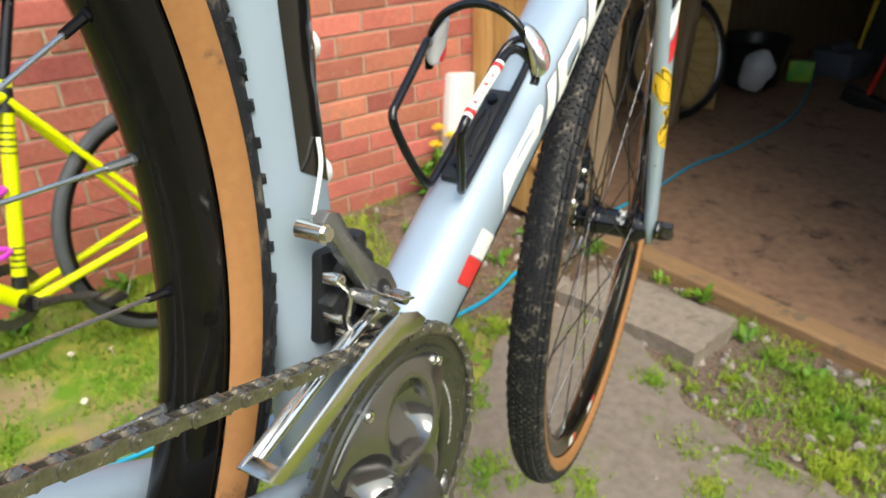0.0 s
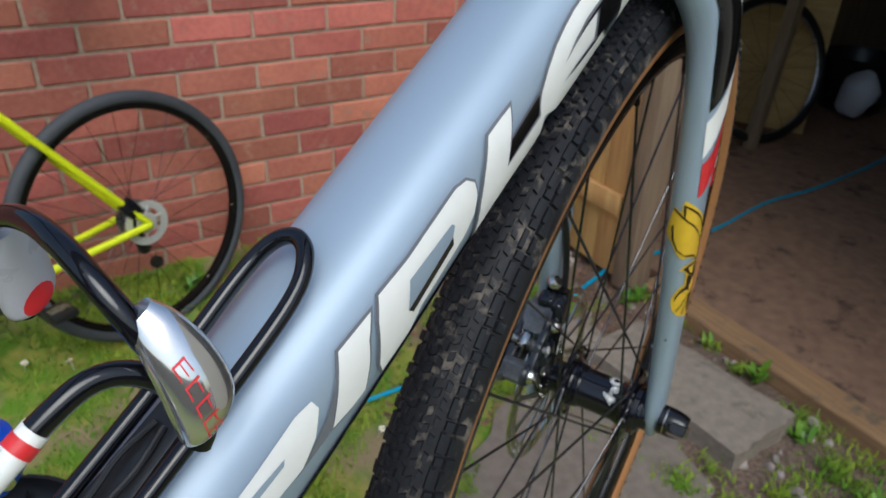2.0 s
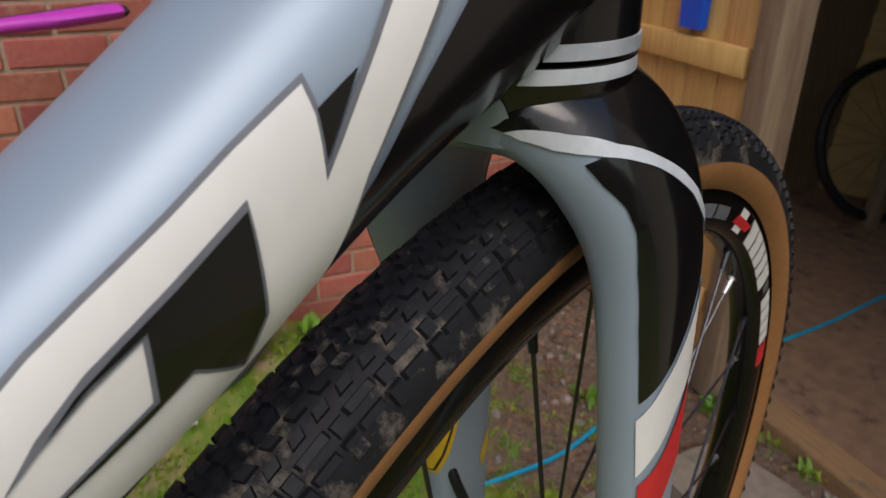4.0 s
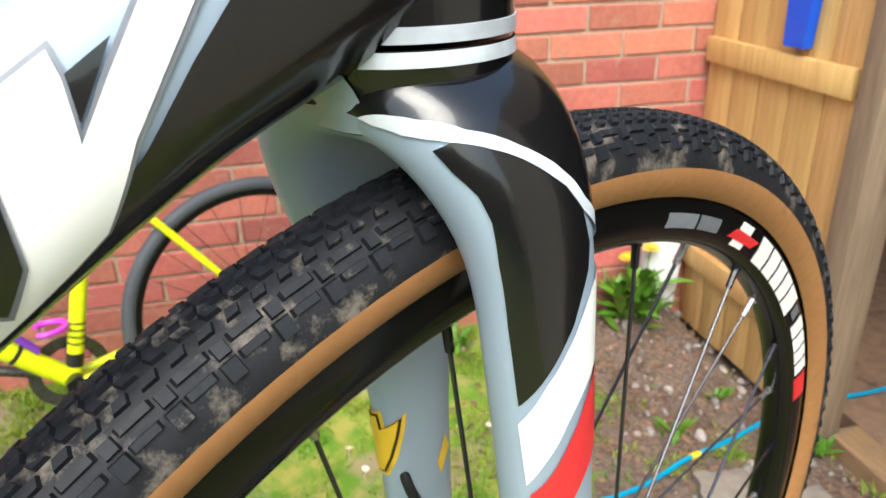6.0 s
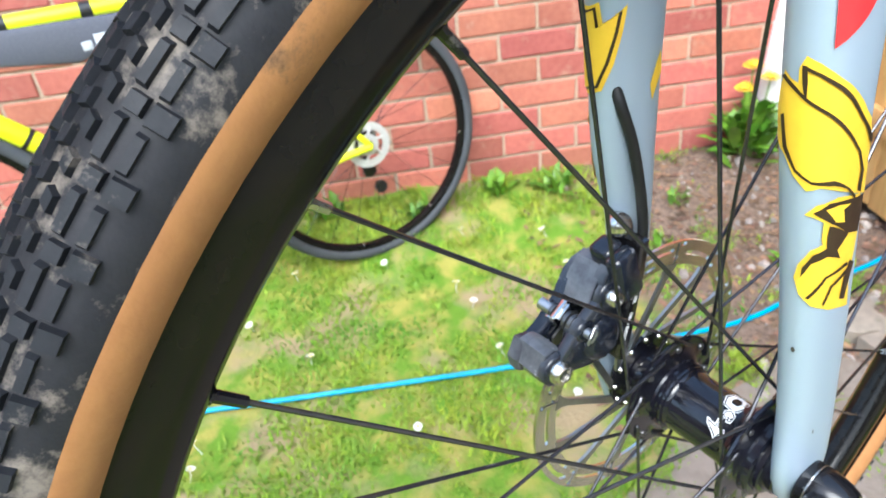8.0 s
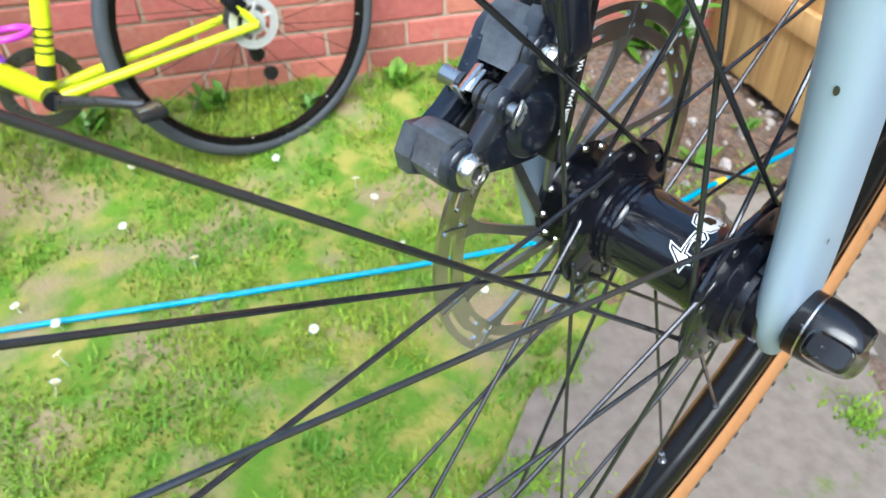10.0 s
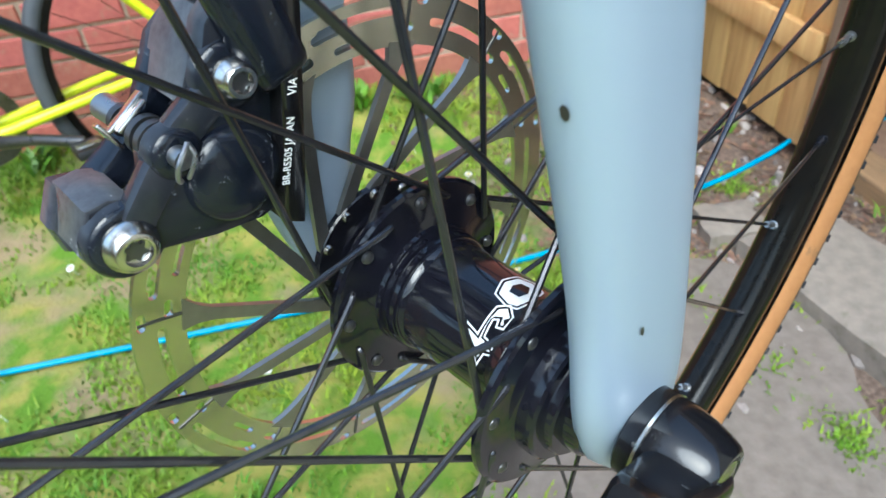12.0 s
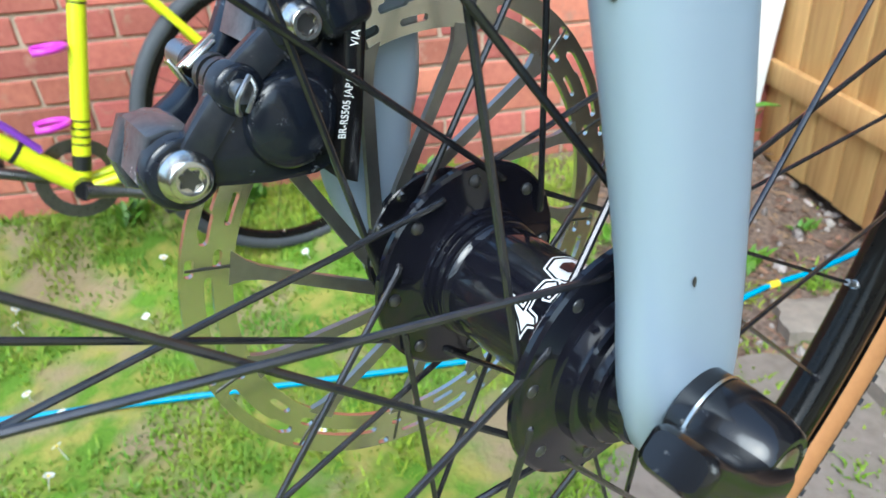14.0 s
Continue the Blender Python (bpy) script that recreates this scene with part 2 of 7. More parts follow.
M["old_wood"] = surface("weathered timber", (0.3, 0.22, 0.14), (0.2, 0.14, 0.09), rough=0.85, grain=10, patch=3, bump=0.4, bump_scale=60, stretch=(8, 8, 0.8), per_object=0.15)
M["sill_wood"] = surface("timber sill", (0.32, 0.19, 0.09), (0.2, 0.12, 0.06), rough=0.85, grain=10, patch=4, bump=0.4, bump_scale=60, stretch=(0.7, 9, 9), dirt=(0.12, 0.1, 0.07), dirt_amount=0.25, dirt_scale=9)
M["garage_floor"] = surface("garage concrete", (0.25, 0.15, 0.094), (0.165, 0.096, 0.062), rough=0.85, grain=25, patch=2.2, bump=0.3, bump_scale=120, vary=0.25, dirt=(0.035, 0.024, 0.017), dirt_amount=0.2, dirt_scale=7)
# Pale cream for the out-of-view wall that the brake disc reflects.
M["render"] = surface("cream render", (0.66, 0.58, 0.47), (0.58, 0.50, 0.40), rough=0.9, grain=40, patch=2, bump=0.3, bump_scale=150, vary=0.1)
M["garage_wall"] = surface("garage boards", (0.24, 0.175, 0.105), (0.15, 0.11, 0.07), rough=0.9, grain=10, patch=2, bump=0.4, bump_scale=50, stretch=(8, 8, 0.8))
M["stone"] = surface("paving stone", (0.27, 0.23, 0.185), (0.19, 0.16, 0.13), rough=0.9, grain=45, patch=7, bump=0.6, bump_scale=150, vary=0.22, dirt=(0.12, 0.11, 0.07), dirt_amount=0.12, dirt_scale=12)
M["path"] = surface("old concrete path", (0.215, 0.18, 0.15), (0.15, 0.125, 0.10), rough=0.92, grain=40, patch=5, bump=0.7, bump_scale=130, vary=0.25, dirt=(0.10, 0.14, 0.02), dirt_amount=0.12, dirt_scale=7)
M["grass"] = surface("grass blades", (0.26, 0.33, 0.018), (0.075, 0.215, 0.007), rough=0.6, grain=7, patch=2.6, bump=0, per_object=0.26, island=True)
M["moss"] = surface("moss and fine grass", (0.25, 0.31, 0.014), (0.10, 0.22, 0.007), rough=0.65, grain=9, patch=3.5, bump=0, per_object=0.26, island=True)
M["leaf"] = surface("weed leaves", (0.125, 0.26, 0.016), (0.07, 0.165, 0.011), rough=0.5, grain=30, patch=8, bump=0.1, bump_scale=150, per_object=0.35, island=True)
M["petal"] = surface("white petals", (0.8, 0.8, 0.76), rough=0.6, bump=0, vary=0.05)
M["bloom"] = surface("yellow petals", (0.85, 0.62, 0.02), (0.8, 0.5, 0.02), rough=0.6, bump=0, vary=0.1)
M["pvc"] = surface("white plastic", (0.75, 0.76, 0.76), (0.68, 0.69, 0.7), rough=0.4, grain=20, bump=0.03)
M["dark_cloth"] = surface("dark cloth", (0.02, 0.024, 0.025), (0.03, 0.034, 0.033), rough=0.9, grain=40, bump=0.3, bump_scale=120)
M["red_plastic"] = surface("red paint", (0.55, 0.03, 0.02), rough=0.4, grain=20, bump=0)
M["orange"] = surface("orange plastic", (0.7, 0.25, 0.03), rough=0.4, grain=20, bump=0)
M["green"] = surface("green print", (0.12, 0.42, 0.06), (0.3, 0.5, 0.05), rough=0.45, grain=14, bump=0)
M["card"] = surface("brown board", (0.5, 0.35, 0.14), (0.38, 0.26, 0.1), rough=0.85, grain=8, patch=3, bump=0.3, bump_scale=40, stretch=(1, 1, 6))
M["litter"] = surface("dry leaves", (0.22, 0.13, 0.075), (0.10, 0.06, 0.04), rough=0.9, grain=60, bump=0.2, bump_scale=200, per_object=0.5, island=True)
M["gravel"] = surface("garden stones", (0.32, 0.28, 0.25), (0.2, 0.17, 0.15), rough=0.9, grain=50, bump=0.5, bump_scale=100, per_object=0.4, island=True)


def ground_material():
    """Thin lawn: grass green, dry yellow moss and bare earth in patches, earth along the wall and by the garage."""
    m = bpy.data.materials.new("lawn soil")
    m.use_nodes = True
    n, ln = m.node_tree.nodes, m.node_tree.links
    bsdf = n["Principled BSDF"]
    geo = n.new("ShaderNodeNewGeometry")
    noises = []
    for scale, detail in ((4.6, 6), (14.0, 6), (90.0, 5)):
        t = n.new("ShaderNodeTexNoise")
        t.inputs["Scale"].default_value, t.inputs["Detail"].default_value = scale, detail
        ln.new(geo.outputs["Position"], t.inputs["Vector"])
        noises.append(t.outputs["Fac"])

    def mixed(fac, a, b, lo, hi):
        r = n.new("ShaderNodeMapRange")
        r.inputs["From Min"].default_value, r.inputs["From Max"].default_value = lo, hi
        ln.new(fac, r.inputs["Value"])
        x = n.new("ShaderNodeMix")
        x.data_type = "RGBA"
        ln.new(r.outputs["Result"], x.inputs["Factor"])
        for sock, val in (("A", a), ("B", b)):
            if isinstance(val, tuple):
                x.inputs[sock].default_value = (*val, 1)
            else:
                ln.new(val, x.inputs[sock])
        return x.outputs["Result"]

    moss = mixed(noises[1], (0.10, 0.20, 0.008), (0.28, 0.265, 0.05), 0.42, 0.62)
    lawn = mixed(noises[0], moss, (0.27, 0.21, 0.115), 0.485, 0.63)
    earth = mixed(noises[2], (0.085, 0.058, 0.042), (0.19, 0.135, 0.10), 0.35, 0.65)
    sep = n.new("ShaderNodeSeparateXYZ")
    ln.new(geo.outputs["Position"], sep.inputs[0])
    wob = n.new("ShaderNodeMath")
    wob.operation = "MULTIPLY_ADD"
    wob.inputs[1].default_value = 0.5
    ln.new(noises[0], wob.inputs[0])
    ln.new(sep.outputs["Y"], wob.inputs[2])
    right = n.new("ShaderNodeMapRange")           # the lawn comes back beyond the path
    right.inputs["From Min"].default_value, right.inputs["From Max"].default_value = -0.6, 0.1
    ln.new(sep.outputs["X"], right.inputs["Value"])
    bare = n.new("ShaderNodeMath")
    bare.operation = "SUBTRACT"
    ln.new(wob.outputs[0], bare.inputs[0])
    ln.new(right.outputs["Result"], bare.inputs[1])
    full = mixed(bare.outputs[0], lawn, earth, 1.38, 1.6)
    ln.new(full, bsdf.inputs["Base Color"])
    bsdf.inputs["Roughness"].default_value = 0.95
    bp = n.new("ShaderNodeBump")
    bp.inputs["Strength"].default_value, bp.inputs["Distance"].default_value = 0.8, 0.006
    ln.new(noises[2], bp.inputs["Height"])
    ln.new(bp.outputs["Normal"], bsdf.inputs["Normal"])
    return m


M["ground"] = ground_material()


# ---- helpers for meshes ----
def mesh_object(name, bm, material, smooth=True, sharp=40):
    me = bpy.data.meshes.new(name)
    bm.normal_update()
    bm.to_mesh(me)
    bm.free()
    for mat in material if isinstance(material, (list, tuple)) else [material]:
        me.materials.append(mat)
    if smooth:
        me.polygons.foreach_set("use_smooth", [True] * len(me.polygons))
        me.set_sharp_from_angle(angle=radians(sharp))
    return new(name, me)


def part(name, bm, material, parent, label="", m=None, smooth=True, sharp=40):
    """One mesh object under a thing or a part; m: its pose in the parent's space."""
    ob = mesh_object(name, bm, material, smooth, sharp)
    ob.parent = parent
    if m is not None:
        ob.matrix_basis = m
    return tagged(ob, label) if label else ob


def share(name, ob, parent, m):
    """Another object on the mesh of ob."""
    o = new(name, ob.data)
    o.parent = parent
    o.matrix_basis = m
    return o


def thing(name, m, label, category, group="", kind=""):
    ob = new(name)
    ob.empty_display_size = 0.1
    ob.matrix_basis = m
    return tagged(ob, label, category, group, kind)


def block(bm, sx, sy, sz, m=None, bevel=0.0, seg=2):
    made = bmesh.ops.create_cube(bm, size=1.0, matrix=(m or Matrix()) @ Matrix.Diagonal((sx, sy, sz, 1)))
    if bevel:
        edges = list({e for v in made["verts"] for e in v.link_edges})
        bmesh.ops.bevel(bm, geom=edges, offset=bevel, segments=seg, affect="EDGES", profile=0.5)
    return bm


def rod(bm, a, b, r, r2=None, n=12, caps=True):
    a, b = Vector(a), Vector(b)
    d = b - a
    m = Matrix.Translation((a + b) / 2) @ d.to_track_quat("Z", "Y").to_matrix().to_4x4()
    bmesh.ops.create_cone(bm, cap_ends=caps, segments=n, radius1=r, radius2=r if r2 is None else r2, depth=d.length, matrix=m)
    return bm


def ball(bm, c, r, n=10, scale=(1, 1, 1)):
    bmesh.ops.create_uvsphere(bm, u_segments=n, v_segments=max(5, n // 2 + 1), radius=r, matrix=Matrix.Translation(c) @ Matrix.Diagonal((*scale, 1)))
    return bm


def lathe(bm, profile, n=48, axis="x", mat=0, closed=False, phase=0.0):
    """Turn a profile of (radius, along) about an axis."""
    rings = []
    for k in range(n):
        a = 2 * math.pi * (k + phase) / n
        c, s = math.cos(a), math.sin(a)
        ring = []
        for r, h in profile:
            co = {"x": (h, r * s, r * c), "y": (r * c, h, r * s), "z": (r * c, r * s, h)}[axis]
            ring.append(bm.verts.new(co))
        rings.append(ring)
    count = len(profile)
    for k in range(n):
        a, b = rings[k], rings[(k + 1) % n]
        for i in range(count if closed else count - 1):
            j = (i + 1) % count
            f = bm.faces.new((a[i], b[i], b[j], a[j]))
            f.material_index = mat
    bmesh.ops.remove_doubles(bm, verts=bm.verts[:], dist=1e-7)
    bmesh.ops.recalc_face_normals(bm, faces=bm.faces[:])
    return bm


def smooth_line(points, per=8):
    """A Catmull-Rom curve through points of any dimension."""
    p = np.array(points, float)
    ext = np.vstack([2 * p[0] - p[1], p, 2 * p[-1] - p[-2]])
    out = []
    for i in range(1, len(ext) - 2):
        for k in range(per):
            t = k / per
            a, b, c, d = ext[i - 1], ext[i], ext[i + 1], ext[i + 2]
            out.append(0.5 * (2 * b + (c - a) * t + (2 * a - 5 * b + 4 * c - d) * t * t + (3 * b - a - 3 * c + d) * t ** 3))
    out.append(p[-1])
    return np.array(out)


def pipe(bm, points, r, n=10, per=6, closed=False, curve=True, caps=True, mat=0):
    """A round bar or cable along a curve; r: one radius or one for each point."""
    pts = np.array(points, float)
    rs = np.full(len(pts), r) if np.isscalar(r) else np.array(r, float)
    if curve and len(pts) > 2:
        if closed:
            pts = np.vstack([pts, pts[:1]])
            rs = np.append(rs, rs[0])
        full = smooth_line(np.hstack([pts, rs[:, None]]), per)
        if closed:
            full = full[:-1]
        pts, rs = full[:, :3], full[:, 3]
    count = len(pts)
    normal = None
    rings = []
    for i in range(count):
        a, b = pts[max(i - 1, 0)] if not closed else pts[i - 1], pts[min(i + 1, count - 1)] if not closed else pts[(i + 1) % count]
        t = Vector(b - a).normalized()
        if normal is None:
            normal = t.orthogonal().normalized()
        normal = (normal - t * normal.dot(t)).normalized()
        side = t.cross(normal)
        rings.append([bm.verts.new(Vector(pts[i]) + (normal * math.cos(2 * math.pi * k / n) + side * math.sin(2 * math.pi * k / n)) * rs[i]) for k in range(n)])
    for i in range(count if closed else count - 1):
        a, b = rings[i], rings[(i + 1) % count]
        for k in range(n):
            f = bm.faces.new((a[k], a[(k + 1) % n], b[(k + 1) % n], b[k]))
            f.material_index = mat
    if caps and not closed:
        for ring, flip in ((rings[0], True), (rings[-1], False)):
            f = bm.faces.new(ring[::-1] if flip else ring)
            f.material_index = mat
    return bm


def plate(bm, outline, depth, m=None, bevel=0.0):
    """A flat shape of (x, y) points with a thickness from z = 0 up, laid by m."""
    m = m or Matrix()
    low = [bm.verts.new(m @ Vector((x, y, 0))) for x, y in outline]
    high = [bm.verts.new(m @ Vector((x, y, depth))) for x, y in outline]
    count = len(outline)
    faces = [bm.faces.new(low[::-1]), bm.faces.new(high)]
    for i in range(count):
        faces.append(bm.faces.new((low[i], low[(i + 1) % count], high[(i + 1) % count], high[i])))
    bmesh.ops.recalc_face_normals(bm, faces=faces)
    if bevel:
        edges = [e for e in faces[1].edges]
        bmesh.ops.bevel(bm, geom=edges, offset=bevel, segments=2, affect="EDGES", profile=0.5)
    return bm


class Shell:
    """A swept tube: stations of (key, centre, along, across, half-width across, half-height, power), smooth between them.
    The angle 0 points along 'up', 90 degrees along 'across'."""

    def __init__(self, stations, per=10):
        flat = [[k, *c, *u, *x, a, b, p] for k, c, u, x, a, b, p in stations]
        self.data = smooth_line(flat, per)

    def at(self, key):
        d = self.data
        i = int(np.clip(np.searchsorted(d[:, 0], key) - 1, 0, len(d) - 2))
        t = (key - d[i, 0]) / (d[i + 1, 0] - d[i, 0])
        return d[i] + (d[i + 1] - d[i]) * t

    def point(self, key, angle, off=0.0):
        row = self.at(key)
        c, up, ac = Vector(row[1:4]), Vector(row[4:7]).normalized(), Vector(row[7:10]).normalized()
        ac = (ac - up * ac.dot(up)).normalized()
        s, k = math.sin(radians(angle)), math.cos(radians(angle))
        p = row[12]
        r = (abs(s / (row[10] + off)) ** p + abs(k / (row[11] + off)) ** p) ** (-1 / p)
        return c + ac * (s * r) + up * (k * r)

    def skin(self, bm, lo, hi, rows, a0=0, a1=360, cols=32, off=0.0, caps=False, mat=0):
        full = abs(a1 - a0) >= 360
        count = cols if full else cols + 1
        grid = [[bm.verts.new(self.point(lo + (hi - lo) * i / rows, a0 + (a1 - a0) * j / cols, off)) for j in range(count)] for i in range(rows + 1)]
        for i in range(rows):
            for j in range(cols):
                k = (j + 1) % count
                f = bm.faces.new((grid[i][j], grid[i + 1][j], grid[i + 1][k], grid[i][k]))
                f.material_index = mat
        if caps and full:
            bm.faces.new(grid[0])
            bm.faces.new(grid[-1][::-1])
        bmesh.ops.recalc_face_normals(bm, faces=bm.faces[:])
        return bm

    def sticker(self, bm, outline, off=0.0005, cell=0.006, width=0.03, mat=0):
        """A flat shape of (key, angle) points laid on the tube."""
        made = bmesh.new()
        vs = [made.verts.new((k, radians(a) * width, 0)) for k, a in outline]
        made.faces.new(vs)
        made.normal_update()
        bmesh.ops.triangulate(made, faces=made.faces[:])
        for _ in range(5):
            long = [e for e in made.edges if e.calc_length() > cell]
            if not long:
                break
            bmesh.ops.subdivide_edges(made, edges=long, cuts=1)
            bmesh.ops.triangulate(made, faces=made.faces[:])
        index = {}
        for v in made.verts:
            index[v] = bm.verts.new(self.point(v.co.x, math.degrees(v.co.y / width), off))
        for f in made.faces:
            g = bm.faces.new([index[v] for v in f.verts])
            g.material_index = mat
        made.free()
        bm.normal_update()
        return bm


def oval(cx, cy, rx, ry, n=20, turn=0.0):
    t = radians(turn)
    return [(cx + rx * math.cos(a) * math.cos(t) - ry * math.sin(a) * math.sin(t), cy + rx * math.cos(a) * math.sin(t) + ry * math.sin(a) * math.cos(t)) for a in (2 * math.pi * k / n for k in range(n))]


# ---- setting ----
WALL_X = -2.33
FRONT_Y = 2.0


def ground_height(x, y):
    bank = max(0.0, min(1.0, (-1.85 - x) / 0.45))
    bank = bank * bank * (3 - 2 * bank) * 0.10
    fade = 1.0 if y < 1.9 else 0.0
    rough = 0.012 * noise.noise((x * 2.1, y * 2.1, 0.0)) + 0.006 * noise.noise((x * 9.0, y * 9.0, 3.0))
    near = 1.0 if abs(x) < 6 and abs(y) < 6 else 0.0
    return (bank + rough * near) * fade - (0.02 if y >= 1.97 else 0.0)


def build_ground():
    bm = bmesh.new()
    xs = [-400, -60, -12, -5, -3] + [-2.7 + 0.06 * i for i in range(60)] + [1.2, 2, 4, 12, 60, 400]
    ys = [-400, -60, -12, -5, -3] + [-1.9 + 0.06 * i for i in range(66)] + [2.3, 3, 5, 8, 20, 80, 400]
    grid = [[bm.verts.new((x, y, ground_height(x, y))) for y in ys] for x in xs]
    for i in range(len(xs) - 1):
        for j in range(len(ys) - 1):
            bm.faces.new((grid[i][j], grid[i + 1][j], grid[i + 1][j + 1], grid[i][j + 1]))
    ob = mesh_object("ground", bm, M["ground"], sharp=180)
    return tagged(ob, "patchy lawn with moss, bare earth and worn soil", "ground", kind="structure")


def structure(name, bm, material, label, category, smooth=False):
    return tagged(mesh_object(name, bm, material, smooth), label, category, kind="structure")


def slab_box(x0, x1, y0, y1, z0, z1, bevel=0.0):
    return block(bmesh.new(), x1 - x0, y1 - y0, z1 - z0, Matrix.Translation(((x0 + x1) / 2, (y0 + y1) / 2, (z0 + z1) / 2)), bevel)


build_ground()
wall = structure("wall_house", slab_box(WALL_X - 0.22, WALL_X - 0.007, -3.2, FRONT_Y + 0.02, -0.1, 2.12), M["mortar"], "red brick house wall with sandy mortar joints", "wall")

# garage: floor, timber lining, roof, front with an added unseen wall
structure("floor", slab_box(-2.75, 1.6, 2.1, 6.6, -0.1, 0.03), M["garage_floor"], "stained brown concrete garage floor", "floor")
structure("wall_garage_side", slab_box(-2.85, -2.75, FRONT_Y + 0.1, 6.6, -0.1, 2.4), M["garage_wall"], "dark timber lined garage side wall", "wall")
structure("wall_garage_far", slab_box(-2.85, 1.7, 6.6, 6.7, -0.1, 2.4), M["garage_wall"], "dark garage end wall", "wall")
structure("wall_garage_right", slab_box(1.6, 1.7, 2.102, 6.6, -0.1, 2.4), M["garage_wall"], "dark garage side wall", "wall")
structure("ceiling", slab_box(-2.85, 1.7, 2.1, 6.7, 2.4, 2.5), M["garage_wall"], "dark garage roof boards", "ceiling")
# Unseen cream wall, added so the front brake disc has something bright to reflect.
structure("wall_unseen", slab_box(-0.15, 1.7, 2.0, 2.1, -0.1, 2.5), M["render"], "unseen cream wall added for the brake disc to reflect", "wall")
structure("wall_header", slab_box(-1.62, -0.152, 2.0, 2.1, 2.02, 2.5), M["old_wood"], "timber lintel over the garage opening", "wall")
structure("door_sill", slab_box(-1.66, -0.152, 2.0, 2.098, -0.08, 0.035, 0.008), M["sill_wood"], "worn timber sill of the garage opening", "sill")


def paving_stone(x, y, sx, sy, turn, label, z=0.0, thick=0.06):
    bm = bmesh.new()
    n = 9
    def top(u, v):
        return 0.004 * noise.noise((u * 30 + x, v * 30, 1))
    grid = []
    for i in range(n):
        row = []
        for j in range(n):
            u, v = (i / (n - 1) - 0.5), (j / (n - 1) - 0.5)
            wob = 0.012 * noise.noise((u * 5 + x * 3, v * 5 + y * 3, 2.0))
            row.append(bm.verts.new((u * sx + wob, v * sy + wob, thick + top(u, v) - (0.006 if i in (0, n - 1) or j in (0, n - 1) else 0))))
        grid.append(row)
    faces = []
    for i in range(n - 1):
        for j in range(n - 1):
            faces.append(bm.faces.new((grid[i][j], grid[i + 1][j], grid[i + 1][j + 1], grid[i][j + 1])))
    ext = bmesh.ops.extrude_face_region(bm, geom=faces)
    for v in (g for g in ext["geom"] if isinstance(g, bmesh.types.BMVert)):
        v.co.z = -0.03
    bmesh.ops.recalc_face_normals(bm, faces=bm.faces[:])
    ob = mesh_object("paving_stone", bm, M["stone"], sharp=50)
    ob.matrix_basis = pose(x, y, z, 1.5, -1.0, turn)
    return tagged(ob, label, "paving stone", group="loose paving stones")


paving_stone(-1.215, 1.73, 0.50, 0.235, 5, "rough grey paving stone lying loose by the garage sill")
paving_stone(-1.535, 1.63, 0.12, 0.13, -14, "small broken grey paving stone half sunk in earth", z=-0.02)


def build_path():
    """The worn concrete path in front of the garage: an irregular thin sheet."""
    bm = bmesh.new()
    edge = [(-1.42, 1.32), (-1.2, 1.0), (-1.02, 0.82), (-0.8, 0.6), (-0.55, 0.5), (-0.38, 0.62), (-0.30, 0.9), (-0.26, 1.2), (-0.34, 1.42), (-0.5, 1.48), (-0.85, 1.46), (-1.0, 1.55), (-1.3, 1.62), (-1.46, 1.5)]
    pts = smooth_line([(*p, 0) for p in edge + edge[:1]], 10)[:-1]
    vs = []
    for k, p in enumerate(pts):
        w = 0.03 * noise.noise((p[0] * 7, p[1] * 7, 5))
        vs.append(bm.verts.new((p[0] + w, p[1] + w, 0.016)))
    f = bm.faces.new(vs)
    ext = bmesh.ops.extrude_face_region(bm, geom=[f])
    for v in (g for g in ext["geom"] if isinstance(g, bmesh.types.BMVert)):
        v.co.z = -0.05
    bmesh.ops.recalc_face_normals(bm, faces=bm.faces[:])
    return structure("path", bm, M["path"], "worn grey concrete path with green growth", "path")


build_path()


def board_panel():
    """The boarded timber panel beside the garage opening: upright boards, rails, brace and frame post."""
    panel = thing("boarded_fence", pose(0, FRONT_Y - 0.05, 0), "orange-brown boarded timber panel beside the garage opening", "fence")
    rng = random.Random(4)
    x = WALL_X + 0.008
    for k in range(5):
        w = 0.122
        bm = slab_box(x, x + w - 0.004, 0.0, 0.022, 0.038 + rng.uniform(-0.01, 0.01), 2.3, 0.003)
        part("board", bm, M["wood"], panel)
        x += w
    for z in (0.285, 0.93, 1.6):
        part("rail", slab_box(WALL_X + 0.02, x - 0.02, -0.024, -0.001, z - 0.035, z + 0.035, 0.004), M["wood"], panel)
    part("post", slab_box(x + 0.002, x + 0.075, -0.03, 0.07, 0.02, 2.3, 0.005), M["old_wood"], panel, "weathered timber frame post")
    return panel


board_panel()
# the surroundings behind the camera: a fence that closes the garden
structure("fence_garden", slab_box(3.4, 3.5, -4.0, 2.2, 0, 1.8), M["old_wood"], "weathered garden fence", "fence")
structure("fence_rear", slab_box(-2.3, 3.5, -4.1, -4.0, 0, 1.8), M["old_wood"], "weathered garden fence", "fence")


# ---- the silver-blue bicycle held in the stand, nose down ----
BIKE = pose(-0.6152, 0.7775, 0.8544, 0, 0, 23.2)      # frame: x to its right, y ahead, z up from the front axle's height
STEER = pose(-0.6203, 0.7751, 0.8544, 0, 0, 27.0)     # front wheel and fork, turned a little to the left
TURNED = BIKE.inverted() @ STEER
WHEEL = BIKE.inverted() @ pose(-0.6184, 0.7708, 0.8523, 0, 1.446, 27.86)   # front hub: its middle and its axle's lean
RIM_X = -0.0089                                       # the rim stands left of the flanges' middle, dished for the disc
